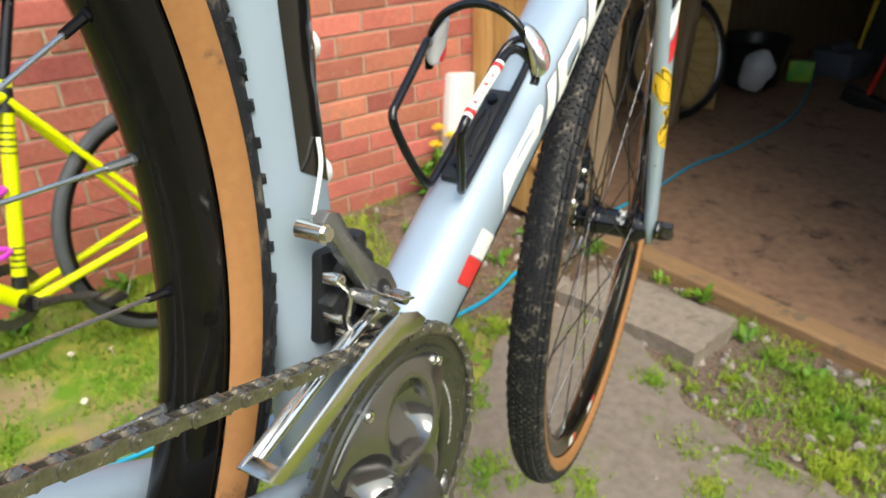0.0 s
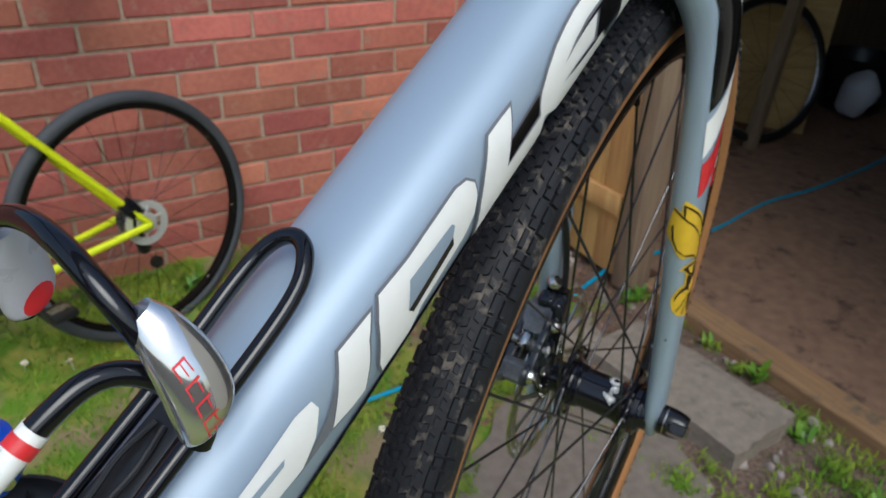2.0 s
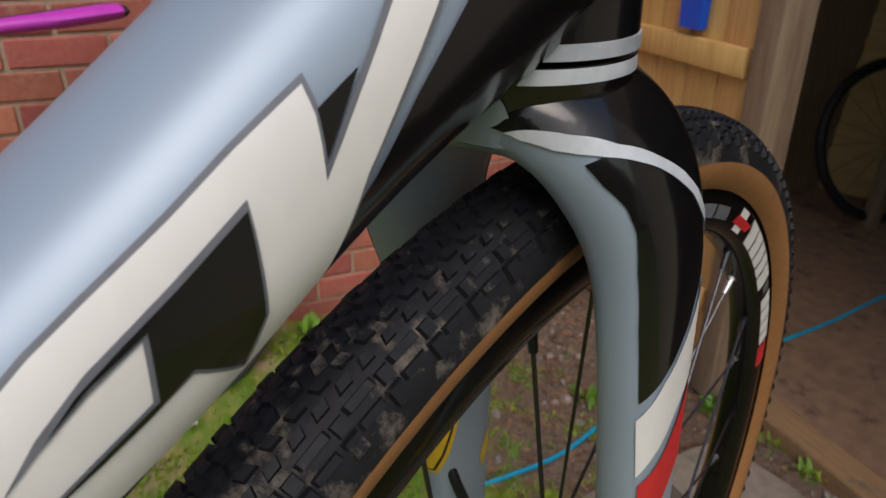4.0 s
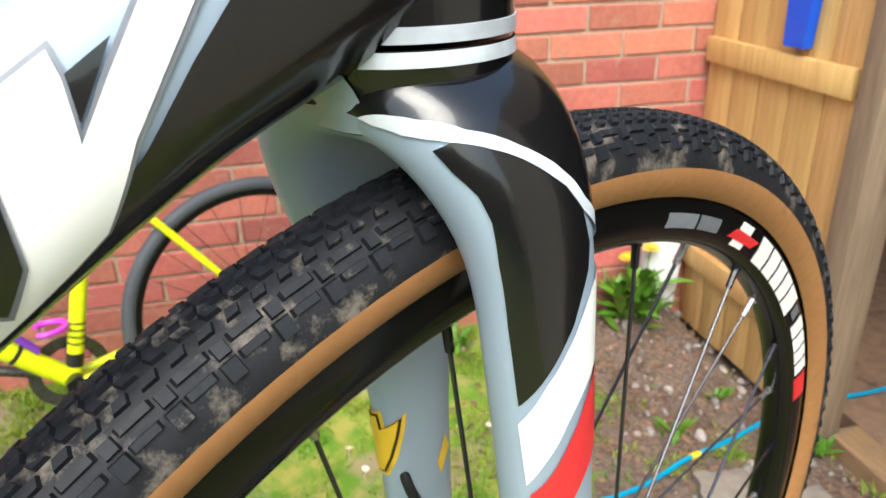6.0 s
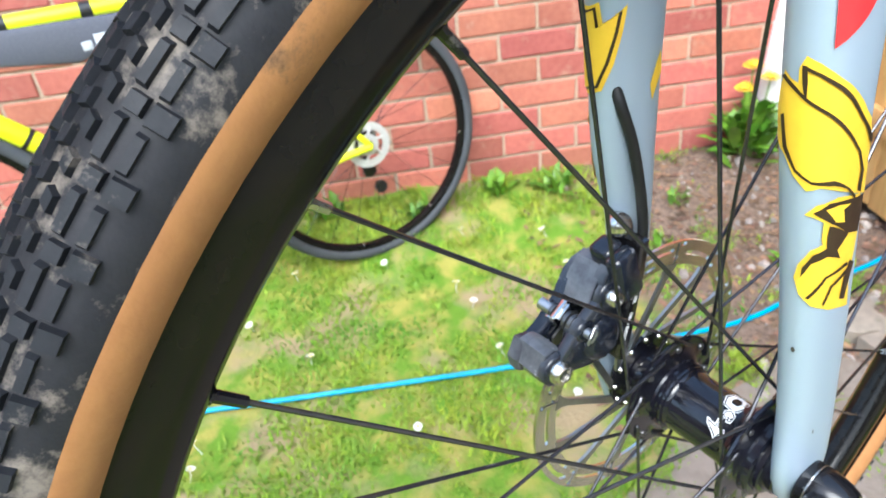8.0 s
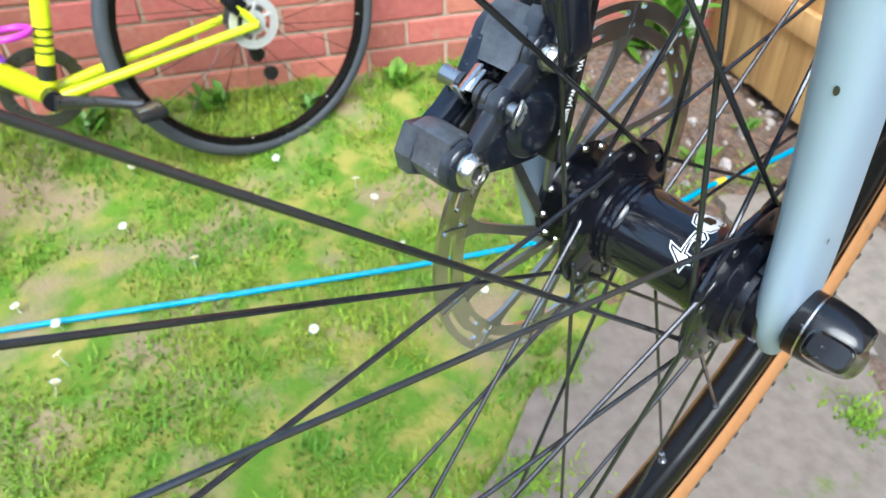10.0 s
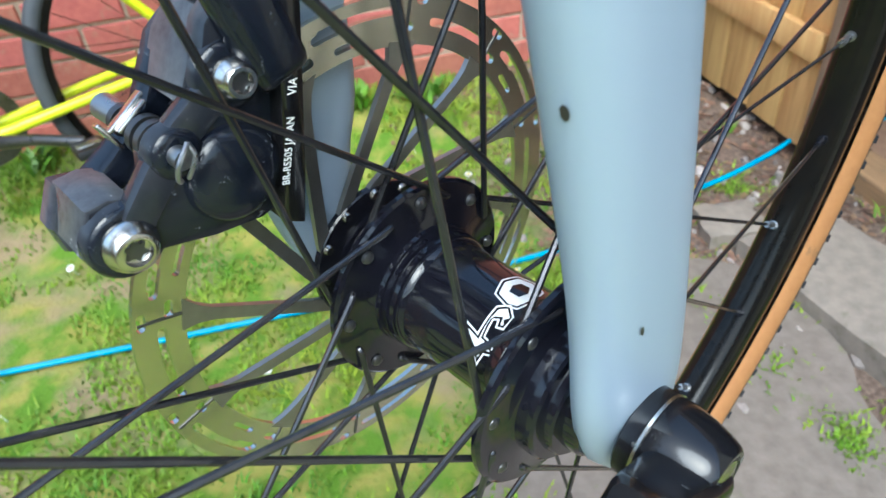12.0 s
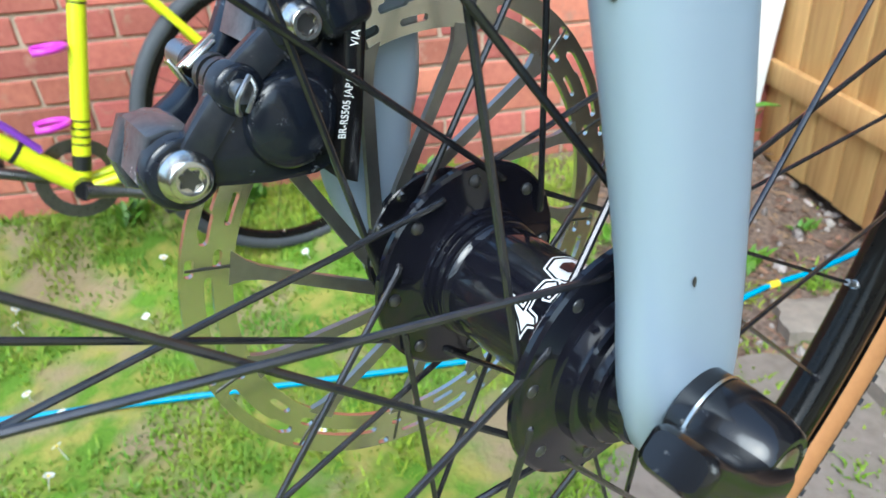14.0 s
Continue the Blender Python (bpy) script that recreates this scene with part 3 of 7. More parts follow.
bike = thing("bicycle", BIKE, "silver-blue road bicycle with tan-wall tyres clamped in a work stand", "bicycle")

REAR_HUB = Vector((0, -0.995, 0.30))
BB = Vector((0, -0.62, 0.105))


def tyre_mesh(bm, tread=True, rc=0.3302, rs=0.0192, tan_from=92):
    n = 168
    angles = list(range(-142, 143, 8))
    rings = []
    for k in range(n):
        a = 2 * math.pi * k / n
        rings.append([bm.verts.new((rs * math.sin(radians(t)), (rc + rs * math.cos(radians(t))) * math.sin(a), (rc + rs * math.cos(radians(t))) * math.cos(a))) for t in angles])
    for k in range(n):
        a, b = rings[k], rings[(k + 1) % n]
        for i in range(len(angles) - 1):
            f = bm.faces.new((a[i], a[i + 1], b[i + 1], b[i]))
            f.material_index = 1 if abs((angles[i] + angles[i + 1]) / 2) > tan_from else 0
    if not tread:
        return bm
    rng = random.Random(11)

    def knob(theta, around, length, width, height, skew=0.0):
        """A raised block on the tread; theta across the section, around along the wheel (radians)."""
        th = radians(theta)
        vs = []
        for lift, k in ((-0.0004, 1.0), (height, 0.80)):
            for dl, dw in ((-1, -1), (1, -1), (1, 1), (-1, 1)):
                w = th + dw * width * k / 2 / rs
                r = rc + (rs + lift) * math.cos(w)
                u = around + (dl * length * k / 2 + dw * skew) / 0.345
                vs.append(bm.verts.new(((rs + lift) * math.sin(w), r * math.sin(u), r * math.cos(u))))
        for q in ((4, 5, 6, 7), (0, 1, 5, 4), (1, 2, 6, 5), (2, 3, 7, 6), (3, 0, 4, 7)):
            f = bm.faces.new([vs[i] for i in q])
            f.material_index = 2

    pitch = 2 * math.pi / 128
    for k in range(128):
        a = k * pitch
        for j, th in enumerate((-25, -12.5, 0, 12.5, 25)):
            for h in (0, 0.5):
                knob(th, a + (h + (0.25 if j % 2 else 0)) * pitch, 0.0049 + rng.uniform(-0.0005, 0.0005), 0.0030, 0.0017, 0.0006 if j % 2 else -0.0006)
        for side in (-1, 1):
            knob(side * 39, a + 0.5 * pitch, 0.0112, 0.0028, 0.0016)
            knob(side * 43, a, 0.0048, 0.0044, 0.0019)
            knob(side * 55, a + 0.45 * pitch, 0.0098, 0.0026, 0.0015)
            knob(side * 60, a + 0.97 * pitch, 0.0058, 0.0058, 0.0021)
    bmesh.ops.recalc_face_normals(bm, faces=bm.faces[:])
    return bm


def rim_mesh(bm):
    prof = [(0.3160, -0.0114), (0.3160, -0.0100), (0.311, -0.0098), (0.311, 0.0098), (0.3160, 0.0100), (0.3160, 0.0114), (0.313, 0.0119), (0.305, 0.0119), (0.297, 0.0106), (0.2935, 0.0078), (0.292, 0.0035), (0.292, -0.0035), (0.2935, -0.0078), (0.297, -0.0106), (0.305, -0.0119), (0.313, -0.0119)]
    return lathe(bm, prof, n=144, closed=True)


FLANGE_LEFT, FLANGE_RIGHT, FLANGE_R, HOLE_R = -0.0276, 0.0289, 0.0345, 0.0295


def hub_mesh(bm):
    """Turned hub: end caps, two thin flanges, a grooved collar and the barrel between them."""
    prof = [(0.0, -0.0545), (0.0095, -0.0545), (0.0095, -0.0515), (0.0165, -0.0510), (0.0165, -0.0465), (0.0150, -0.0462), (0.0150, -0.0330), (0.0225, -0.0300), (0.0335, -0.0296), (0.0345, -0.0288), (0.0345, -0.0272), (0.0335, -0.0264), (0.0235, -0.0258), (0.0208, -0.0246),
            (0.0204, -0.0232), (0.0196, -0.0230), (0.0196, -0.0222), (0.0203, -0.0220), (0.0202, -0.0206), (0.0194, -0.0204), (0.0194, -0.0196), (0.0200, -0.0194), (0.0198, -0.0180), (0.0190, -0.0178), (0.0190, -0.0172), (0.0194, -0.0170), (0.0190, -0.0158), (0.0182, -0.0150),
            (0.0180, 0.0), (0.0183, 0.0165), (0.0194, 0.0200), (0.0215, 0.0250), (0.0245, 0.0272), (0.0335, 0.0277), (0.0345, 0.0285), (0.0345, 0.0300), (0.0335, 0.0308), (0.0238, 0.0314), (0.0224, 0.0322),
            (0.0222, 0.0368), (0.0214, 0.0376), (0.0186, 0.0378), (0.0184, 0.0402), (0.0178, 0.0408), (0.0152, 0.0410), (0.0150, 0.0455), (0.0142, 0.0464), (0.0095, 0.0466), (0.0095, 0.0490), (0.0, 0.0490)]
    return lathe(bm, prof, n=72)


def slot_outline(r, a0, a1, half):
    """A round-ended slot along an arc from a0 to a1 degrees at radius r, as (y, z) points."""
    n = max(2, int(abs(a1 - a0) / 2))
    line = [radians(a0 + (a1 - a0) * k / n) for k in range(n + 1)]
    ring = [((r + half) * math.sin(a), (r + half) * math.cos(a)) for a in line]
    for a, start in ((line[-1], 0), (line[0], math.pi)):
        c = Vector((r * math.sin(a), r * math.cos(a)))
        radial, tangent = Vector((math.sin(a), math.cos(a))), Vector((math.cos(a), -math.sin(a)))
        if a1 < a0:
            tangent = -tangent
        for k in range(1, 6):
            t = start + math.pi * k / 6
            q = c + radial * (half * math.cos(t)) + tangent * (half * math.sin(t))
            ring.append((q.x, q.y))
        if start == 0:
            ring += [((r - half) * math.sin(b), (r - half) * math.cos(b)) for b in line[::-1]]
    return ring


# radius, first and last angle in degrees, half-width of the slots in a sixth of the disc
SLOTS = ((0.0754, -77.5, -96.5, 0.0013), (0.0786, -107.5, -127.0, 0.0013), (0.0733, -71.2, -73.6, 0.0013), (0.0809, -73.0, -75.2, 0.0013), (0.0814, -100.2, -101.6, 0.0013), (0.0737, -103.4, -104.8, 0.0013), (0.0778, -63.0, -68.5, 0.0013), (0.0722, -118.0, -124.0, 0.0010))


def rotor_mesh(bm, r0, r1, x, thick=0.0018):
    """The braking ring of a disc, pierced by long arc slots and short oval ones."""
    loops = [[(r * math.sin(2 * math.pi * k / 180), r * math.cos(2 * math.pi * k / 180)) for k in range(180)] for r in (r0, r1)]
    holes = [(r, b0 - 60.0 * k, b1 - 60.0 * k, half) for k in range(6) for r, b0, b1, half in SLOTS]
    loops += [slot_outline(*h) for h in holes]
    points, edges = [], []
    for loop in loops:
        base = len(points)
        points += [Vector(q) for q in loop]
        edges += [(base + k, base + (k + 1) % len(loop)) for k in range(len(loop))]
    flat, _, faces, *_ = delaunay_2d_cdt(points, edges, [], 0, 1e-7)

    def solid(c):
        r, a = c.length, math.degrees(math.atan2(c.x, c.y))
        if not r0 * 0.9998 < r < r1:
            return False
        for hr, b0, b1, half in holes:
            if abs(r - hr) > half:
                continue
            mid, span = (b0 + b1) / 2, abs(b1 - b0) / 2
            off = abs((a - mid + 180) % 360 - 180)
            away = max(0.0, radians(off - span) * hr)
            if math.hypot(away, r - hr) < half * 0.985:
                return False
        return True

    front = [bm.verts.new((x + thick / 2, q.x, q.y)) for q in flat]
    for f in faces:
        if solid((flat[f[0]] + flat[f[1]] + flat[f[2]]) / 3):
            bm.faces.new([front[i] for i in f])
    bmesh.ops.delete(bm, geom=[v for v in bm.verts if not v.link_faces], context="VERTS")
    ext = bmesh.ops.extrude_face_region(bm, geom=bm.faces[:])
    bmesh.ops.translate(bm, verts=[g for g in ext["geom"] if isinstance(g, bmesh.types.BMVert)], vec=(-thick, 0, 0))
    bmesh.ops.recalc_face_normals(bm, faces=bm.faces[:])
    return bm


def disc_arm(bm, arm, r0, x, thick=0.0019):
    """One of the twelve straight arms between the ring and its carrier, each beside the axle and splayed at the ring."""
    a = radians(-75.3 + 30 * arm)
    reach = 0.0205
    left, right = [], []
    for s in range(11):
        t = s / 10
        r = 0.0215 + (r0 + 0.0012 - 0.0215) * t
        ang = a - (math.asin(min(0.99, reach / r)) - math.asin(reach / r0))
        slant = math.cos(math.asin(min(0.95, reach / r)))
        w = (0.0040 + 0.0012 * max(0.0, 0.35 - t) + 0.0062 * max(0.0, t - 0.78) / 0.22 * max(0.0, t - 0.78) / 0.22) / max(slant, 0.4)
        left.append((r * math.sin(ang - w / 2 / r), r * math.cos(ang - w / 2 / r)))
        right.append((r * math.sin(ang + w / 2 / r), r * math.cos(ang + w / 2 / r)))
    ring = left + right[::-1]
    low = [bm.verts.new((x - thick / 2, p[0], p[1])) for p in ring]
    high = [bm.verts.new((x + thick / 2, p[0], p[1])) for p in ring]
    m = len(ring)
    h = m // 2
    for i in range(h - 1):
        bm.faces.new((low[i], low[i + 1], low[m - 2 - i], low[m - 1 - i]))
        bm.faces.new((high[i], high[i + 1], high[m - 2 - i], high[m - 1 - i]))
    for i in range(m):
        bm.faces.new((low[i], low[(i + 1) % m], high[(i + 1) % m], high[i]))
    bmesh.ops.recalc_face_normals(bm, faces=bm.faces[:])
    return bm


SPOKE_STEP = 360 / 32


def lace(wheel, phase, metal="spoke", rim_r=0.2945, rim_x=0.0):
    """32 crossed spokes with elbows, heads and nipples; angles from the top, growing towards the front."""
    for k in range(32):
        side = 1 if k % 2 == 0 else -1
        lead = (1 if (k // 2) % 2 == 0 else -1) * -side
        flange = FLANGE_RIGHT if side > 0 else FLANGE_LEFT
        a = radians(phase + k * SPOKE_STEP)
        b = a + lead * radians(67)
        out = 0.0021 * lead                                  # the face of the flange along which the spoke leaves
        hole = Vector((flange, HOLE_R * math.sin(b), HOLE_R * math.cos(b)))
        start = hole + Vector((out, 0, 0))
        end = Vector((rim_x + side * 0.0025, rim_r * math.sin(a), rim_r * math.cos(a)))
        d = (end - start).normalized()
        bm = bmesh.new()
        pipe(bm, [hole - Vector((out * 0.9, 0, 0)), hole, hole + Vector((out * 0.75, 0, 0)), start + d * 0.0016, start + d * 0.006, start + d * 0.03, end - d * 0.012], [0.00115, 0.00115, 0.00115, 0.00115, 0.00112, 0.00100, 0.00100], n=8, per=3)
        spoke = part("spoke", bm, M[metal], wheel)
        bm = bmesh.new()
        turn = Matrix.Translation(hole - Vector((out * 0.62, 0, 0))) @ pose(0, 0, 0, 0, 0, 0 if out < 0 else 180)
        lathe(bm, [(0.0, 0.0017), (0.0009, 0.0015), (0.0018, 0.0010), (0.0021, 0.0), (0.0, 0.0)], n=14)
        part("head", bm, M["gunmetal"], spoke, "", turn)
        bm = bmesh.new()
        rod(bm, end - d * 0.0145, end - d * 0.004, 0.0019, 0.0021, n=8)
        rod(bm, end - d * 0.004, end + d * 0.004, 0.0028, n=8)
        part("nipple", bm, M["alloy"] if k % 2 else M["black_metal"], wheel)


def shifted(bm, x):
    bmesh.ops.translate(bm, verts=bm.verts[:], vec=(x, 0, 0))
    return bm


def build_wheel(name, m, label, phase, rim_x=0.0):
    wheel = part(name, shifted(rim_mesh(bmesh.new()), rim_x), M["rim"], bike, label, m)
    part("tyre", shifted(tyre_mesh(bmesh.new()), rim_x), [M["rubber"], M["tan"], M["knob"]], wheel, "tan-wall tyre with muddy black knobbed tread", sharp=30)
    part("hub", hub_mesh(bmesh.new()), M["hub"], wheel, "glossy black disc hub", sharp=32)
    lace(wheel, phase, "spoke" if name == "front_wheel" else "alloy", rim_x=rim_x)
    disc = part("brake_disc", rotor_mesh(bmesh.new(), 0.0686, 0.0832, -0.0492), M["rotor"], wheel, "slotted steel brake disc", smooth=False)
    for k in range(12):
        part("arm", disc_arm(bmesh.new(), k, 0.0686, -0.0492), M["disc_arm"], disc, "grey alloy arm" if k == 0 else "", smooth=False)
    bm = bmesh.new()
    lathe(bm, [(0.0150, -0.0507), (0.0245, -0.0507), (0.0250, -0.0500), (0.0250, -0.0484), (0.0245, -0.0477), (0.0150, -0.0477)], n=48, closed=True)
    part("carrier", bm, M["black_metal"], disc, "black disc carrier", sharp=30)
    for k in range(12):
        a = radians(-118 + 30 * k)
        bm = bmesh.new()
        lathe(bm, [(0.0, 0.0012), (0.0014, 0.0012), (0.0019, 0.0), (0.0, 0.0)], n=12)
        part("rivet", bm, M["steel"], disc, "", Matrix.Translation((-0.0477, 0.0226 * math.sin(a), 0.0226 * math.cos(a))))
    for k in range(12):
        a = radians(-74.4 + 30 * k)
        bm = bmesh.new()
        block(bm, 0.0004, 0.0007, 0.0125, pose(-0.04812, 0.0758 * math.sin(a), 0.0758 * math.cos(a), -math.degrees(a)))
        part("wear_line", bm, M["gunmetal"], disc, "dark wear line" if k == 0 else "")
    bm = bmesh.new()
    lathe(bm, [(0.0, -0.0560), (0.016, -0.0560), (0.0195, -0.0545), (0.0195, -0.0508), (0.0, -0.0508)], n=36)
    part("lock_ring", bm, M["black_metal"], wheel)
    return wheel


front_wheel = build_wheel("front_wheel", WHEEL, "black-rimmed front wheel with tan-wall tyre", -9.1, RIM_X)
rear_wheel = build_wheel("rear_wheel", Matrix.Translation(REAR_HUB), "black-rimmed rear wheel with tan-wall tyre", 52.0, -0.0075)

# white and red marks along the front rim, drawn as plain bars

def rim_bar(a0, a1, r0, r1, material, label="", lift=0.0003, skew=0.0):
    """A flat bar on the right side of the rim between two angles and two radii."""
    bm = bmesh.new()
    n = max(2, int(abs(a1 - a0) / 1.5))
    rows = []
    for k in range(n + 1):
        row = []
        for j, r in enumerate((r0, (r0 + r1) / 2, r1)):
            a = radians(a0 + (a1 - a0) * k / n + skew * j / 2)
            x = np.interp(r, [0.292, 0.2935, 0.297, 0.305, 0.313], [0.0035, 0.0078, 0.0106, 0.0119, 0.0119]) + lift + RIM_X
            row.append(bm.verts.new((x, r * math.sin(a), r * math.cos(a))))
        rows.append(row)
    for k in range(n):
        for j in range(2):
            bm.faces.new((rows[k][j], rows[k][j + 1], rows[k + 1][j + 1], rows[k + 1][j]))
    bmesh.ops.recalc_face_normals(bm, faces=bm.faces[:])
    return part("rim_mark", bm, material, front_wheel, label)


rim_bar(27.8, 30.8, 0.2985, 0.3125, M["white"], "white mark on the rim", 0.0003, 1.0)
rim_bar(26.4, 32.6, 0.3020, 0.3075, M["red"], "red mark on the rim", 0.0006, 1.4)
rim_bar(14.4, 19.6, 0.3012, 0.3085, M["grey_line"], "dark grey printed panel on the rim")
rim_bar(20.0, 24.2, 0.3012, 0.3085, M["mid_grey"], "grey printed panel on the rim")
for a0, a1 in ((34.6, 38.0), (38.5, 41.4), (41.9, 44.6), (45.1, 47.7), (48.2, 51.6), (55.4, 58.2), (58.6, 61.2), (61.6, 64.0), (64.4, 66.6)):
    rim_bar(a0, a1, 0.2975 if a0 < 52 else 0.3000, 0.3128, M["white"], "white printed bar on the rim")
rim_bar(52.3, 54.4, 0.3030, 0.3110, M["mid_grey"], "grey printed bar on the rim")
rim_bar(67.2, 71.8, 0.2990, 0.3120, M["red"], "red printed bar on the rim")
for base in (178, 200):
    rim_bar(base, base + 2.2, 0.2990, 0.310, M["red"], "red printed bar on the rim")
    rim_bar(base + 2.8, base + 7.5, 0.2990, 0.310, M["white"], "white printed bar on the rim")

# lever on the right end of the front axle: collar, silver ring, tapered barrel and an arm folded back and up
bm = bmesh.new()
lathe(bm, [(0.0, 0.0545), (0.0122, 0.0545), (0.0127, 0.0550), (0.0127, 0.0588), (0.0123, 0.0592), (0.0123, 0.0600), (0.0127, 0.0604), (0.0127, 0.0640), (0.0121, 0.0690), (0.0111, 0.0735), (0.0099, 0.0768), (0.0090, 0.0777), (0.0076, 0.0777), (0.0072, 0.0769), (0.0, 0.0769)], n=56)
lever = part("axle_lever", bm, M["lever"], front_wheel, "glossy black axle lever with a silver ring", sharp=35)
ARM = Shell([(s, c, (0, 0.7, 0.714), (1, 0, 0), a, b, p) for s, c, a, b, p in (
    (0.0, (0.0700, 0.0000, -0.0040), 0.0100, 0.0068, 3.0), (0.3, (0.0706, -0.0113, 0.0036), 0.0097, 0.0060, 3.4), (0.6, (0.0716, -0.0218, 0.0126), 0.0085, 0.0052, 4.0), (0.85, (0.0727, -0.0308, 0.0214), 0.0074, 0.0048, 4.5), (0.97, (0.0732, -0.0347, 0.0252), 0.0068, 0.0046, 4.5), (1.0, (0.0734, -0.0358, 0.0263), 0.0057, 0.0037, 4.0))])
bm = bmesh.new()
ARM.skin(bm, 0.0, 1.0, 30, cols=40, caps=True)
part("arm", bm, M["lever"], lever, "glossy black lever arm", sharp=28)
bm = bmesh.new()
lathe(bm, [(0.0121, 0.0590), (0.0130, 0.0592), (0.0130, 0.0600), (0.0121, 0.0602)], n=56)
part("ring", bm, M["steel"], lever, "silver ring")
bm = bmesh.new()
lathe(bm, [(0.0, 0.0780), (0.0048, 0.0780), (0.0064, 0.0775), (0.0064, 0.0768), (0.0, 0.0768)], n=32)
part("end_cap", bm, M["steel"], lever, "polished steel cap")
# printed outline shapes on the hub shell
HUB = Shell([(x, (x, 0, 0), (0, 0, 1), (0, 1, 0), 0.0181, 0.0181, 2.0) for x in (-0.02, -0.01, 0.0, 0.01, 0.02, 0.03)])


def grown(poly, g, width):
    """A shape of (key, angle) points on a tube with its edge moved out by g; width turns radians into metres."""
    c = np.array([(k, radians(a) * width) for k, a in poly])
    n = len(c)
    out = []
    area = 0.5 * sum(c[i][0] * c[(i + 1) % n][1] - c[(i + 1) % n][0] * c[i][1] for i in range(n))
    s = 1 if area > 0 else -1
    for i in range(n):
        a, b, d = c[i - 1], c[i], c[(i + 1) % n]
        e1, e2 = (b - a) / (np.linalg.norm(b - a) + 1e-9), (d - b) / (np.linalg.norm(d - b) + 1e-9)
        n1, n2 = np.array([e1[1], -e1[0]]) * s, np.array([e2[1], -e2[0]]) * s
        m = n1 + n2
        m = m / max(0.35, (np.linalg.norm(m) ** 2) / 2)
        q = b + m * g
        out.append((q[0], math.degrees(q[1] / width)))
    return out


def hub_shape(points, material, lift, label=""):
    bm = bmesh.new()
    HUB.sticker(bm, points, lift, 0.003, 0.018)
    return part("hub_mark", bm, material, front_wheel, label)


def hub_line(poly, w=0.00026):
    """A thin white line round a shape on the barrel, as one closed band."""
    bm = bmesh.new()
    loops = []
    for g in (w, -w):
        ring = grown(poly, g, 0.018)
        fine = [(p[0] + (q[0] - p[0]) * f / 4, p[1] + (q[1] - p[1]) * f / 4) for p, q in zip(ring, ring[1:] + ring[:1]) for f in range(4)]
        loops.append([bm.verts.new(HUB.point(k, a, 0.0003)) for k, a in fine])
    n = len(loops[0])
    for i in range(n):
        bm.faces.new((loops[0][i], loops[0][(i + 1) % n], loops[1][(i + 1) % n], loops[1][i]))
    bmesh.ops.recalc_face_normals(bm, faces=bm.faces[:])
    return part("hub_mark", bm, M["white"], front_wheel, "white outline mark on the hub")


# two angular shapes, white with a thin black line and a white rim
CROSS = [(0.0069, -50.5), (0.0058, -43.0), (0.0108, -46.5), (0.0108, -30.0), (0.0108, -18.5), (0.0136, -11.0), (0.0168, -19.0), (0.0166, -31.5), (0.0145, -33.5), (0.0138, -27.0), (0.0124, -29.5), (0.0130, -45.5), (0.0160, -47.0), (0.0178, -55.0), (0.0150, -58.5), (0.0140, -70.5), (0.0112, -60.0)]
LOOP = [(0.0076, -9.5), (0.0054, 7.0), (0.0066, 24.0), (0.0110, 31.0), (0.0160, 23.0), (0.0176, 5.0), (0.0158, -10.5), (0.0125, -13.5)]
HOLE = [(0.0098, -1.5), (0.0086, 8.0), (0.0096, 17.0), (0.0128, 18.5), (0.0146, 9.0), (0.0136, -1.0)]
for poly in (CROSS, LOOP):
    hub_line(poly)
    hub_shape(grown(poly, -0.0009, 0.018), M["white"], 0.00020, "white shape on the hub")
hub_line(HOLE)
hub_shape([(0.0116 + (k - 0.0116) * 0.88, 9 + (a - 9) * 0.88) for k, a in HOLE], M["black_metal"], 0.00045, "black field inside the loop")

# ---- frame ----
SLOPE = radians(30)
ALONG, UPN = Vector((0, math.cos(SLOPE), math.sin(SLOPE))), Vector((0, -math.sin(SLOPE), math.cos(SLOPE)))
TUBE0 = Vector((0, -0.62, 0.0975))


def on_tube(s, x, h):
    return TUBE0 + ALONG * s + Vector((x, 0, 0)) + UPN * h


def station(s, a, b, lift=0.0, p=2.4):
    return (s, tuple(on_tube(s, 0, lift)), tuple(UPN), (1, 0, 0), a, b, p)


DOWN = Shell([station(-0.02, 0.024, 0.028), station(0.08, 0.026, 0.029), station(0.18, 0.0275, 0.0295), station(0.30, 0.0285, 0.0290, 0.002), station(0.42, 0.0285, 0.0268, 0.0062), station(0.50, 0.0287, 0.0272, 0.0087), station(0.56, 0.030, 0.0298, 0.0119), station(0.61, 0.032, 0.036, 0.012), station(0.64, 0.033, 0.040, 0.012)])
bm = bmesh.new()
DOWN.skin(bm, -0.01, 0.63, 44, cols=40, caps=True)
down_tube = part("down_tube", bm, M["frame"], bike, "silver-blue painted down tube with a glossy coat", sharp=60)


def about(outline):
    """Angles about the tube's axis line turned into angles about the lifted centre of its section."""
    out = []
    for k, a in outline:
        row = DOWN.at(k)
        lift = (Vector(row[1:4]) - on_tube(k, 0, 0)).dot(UPN)
        full, part_turn = divmod(a + 180, 360)
        b = math.degrees(math.atan2(math.sin(radians(a)) * 0.028, math.cos(radians(a)) * 0.028 - lift))
        out.append((k, b if b >= -1e-6 or a < 0 else b + 360))
    return out


def tube_mark(outline, material, off=0.0005, label=""):
    bm = bmesh.new()
    DOWN.sticker(bm, outline, off, 0.004)
    return part("tube_mark", bm, material, down_tube, label)


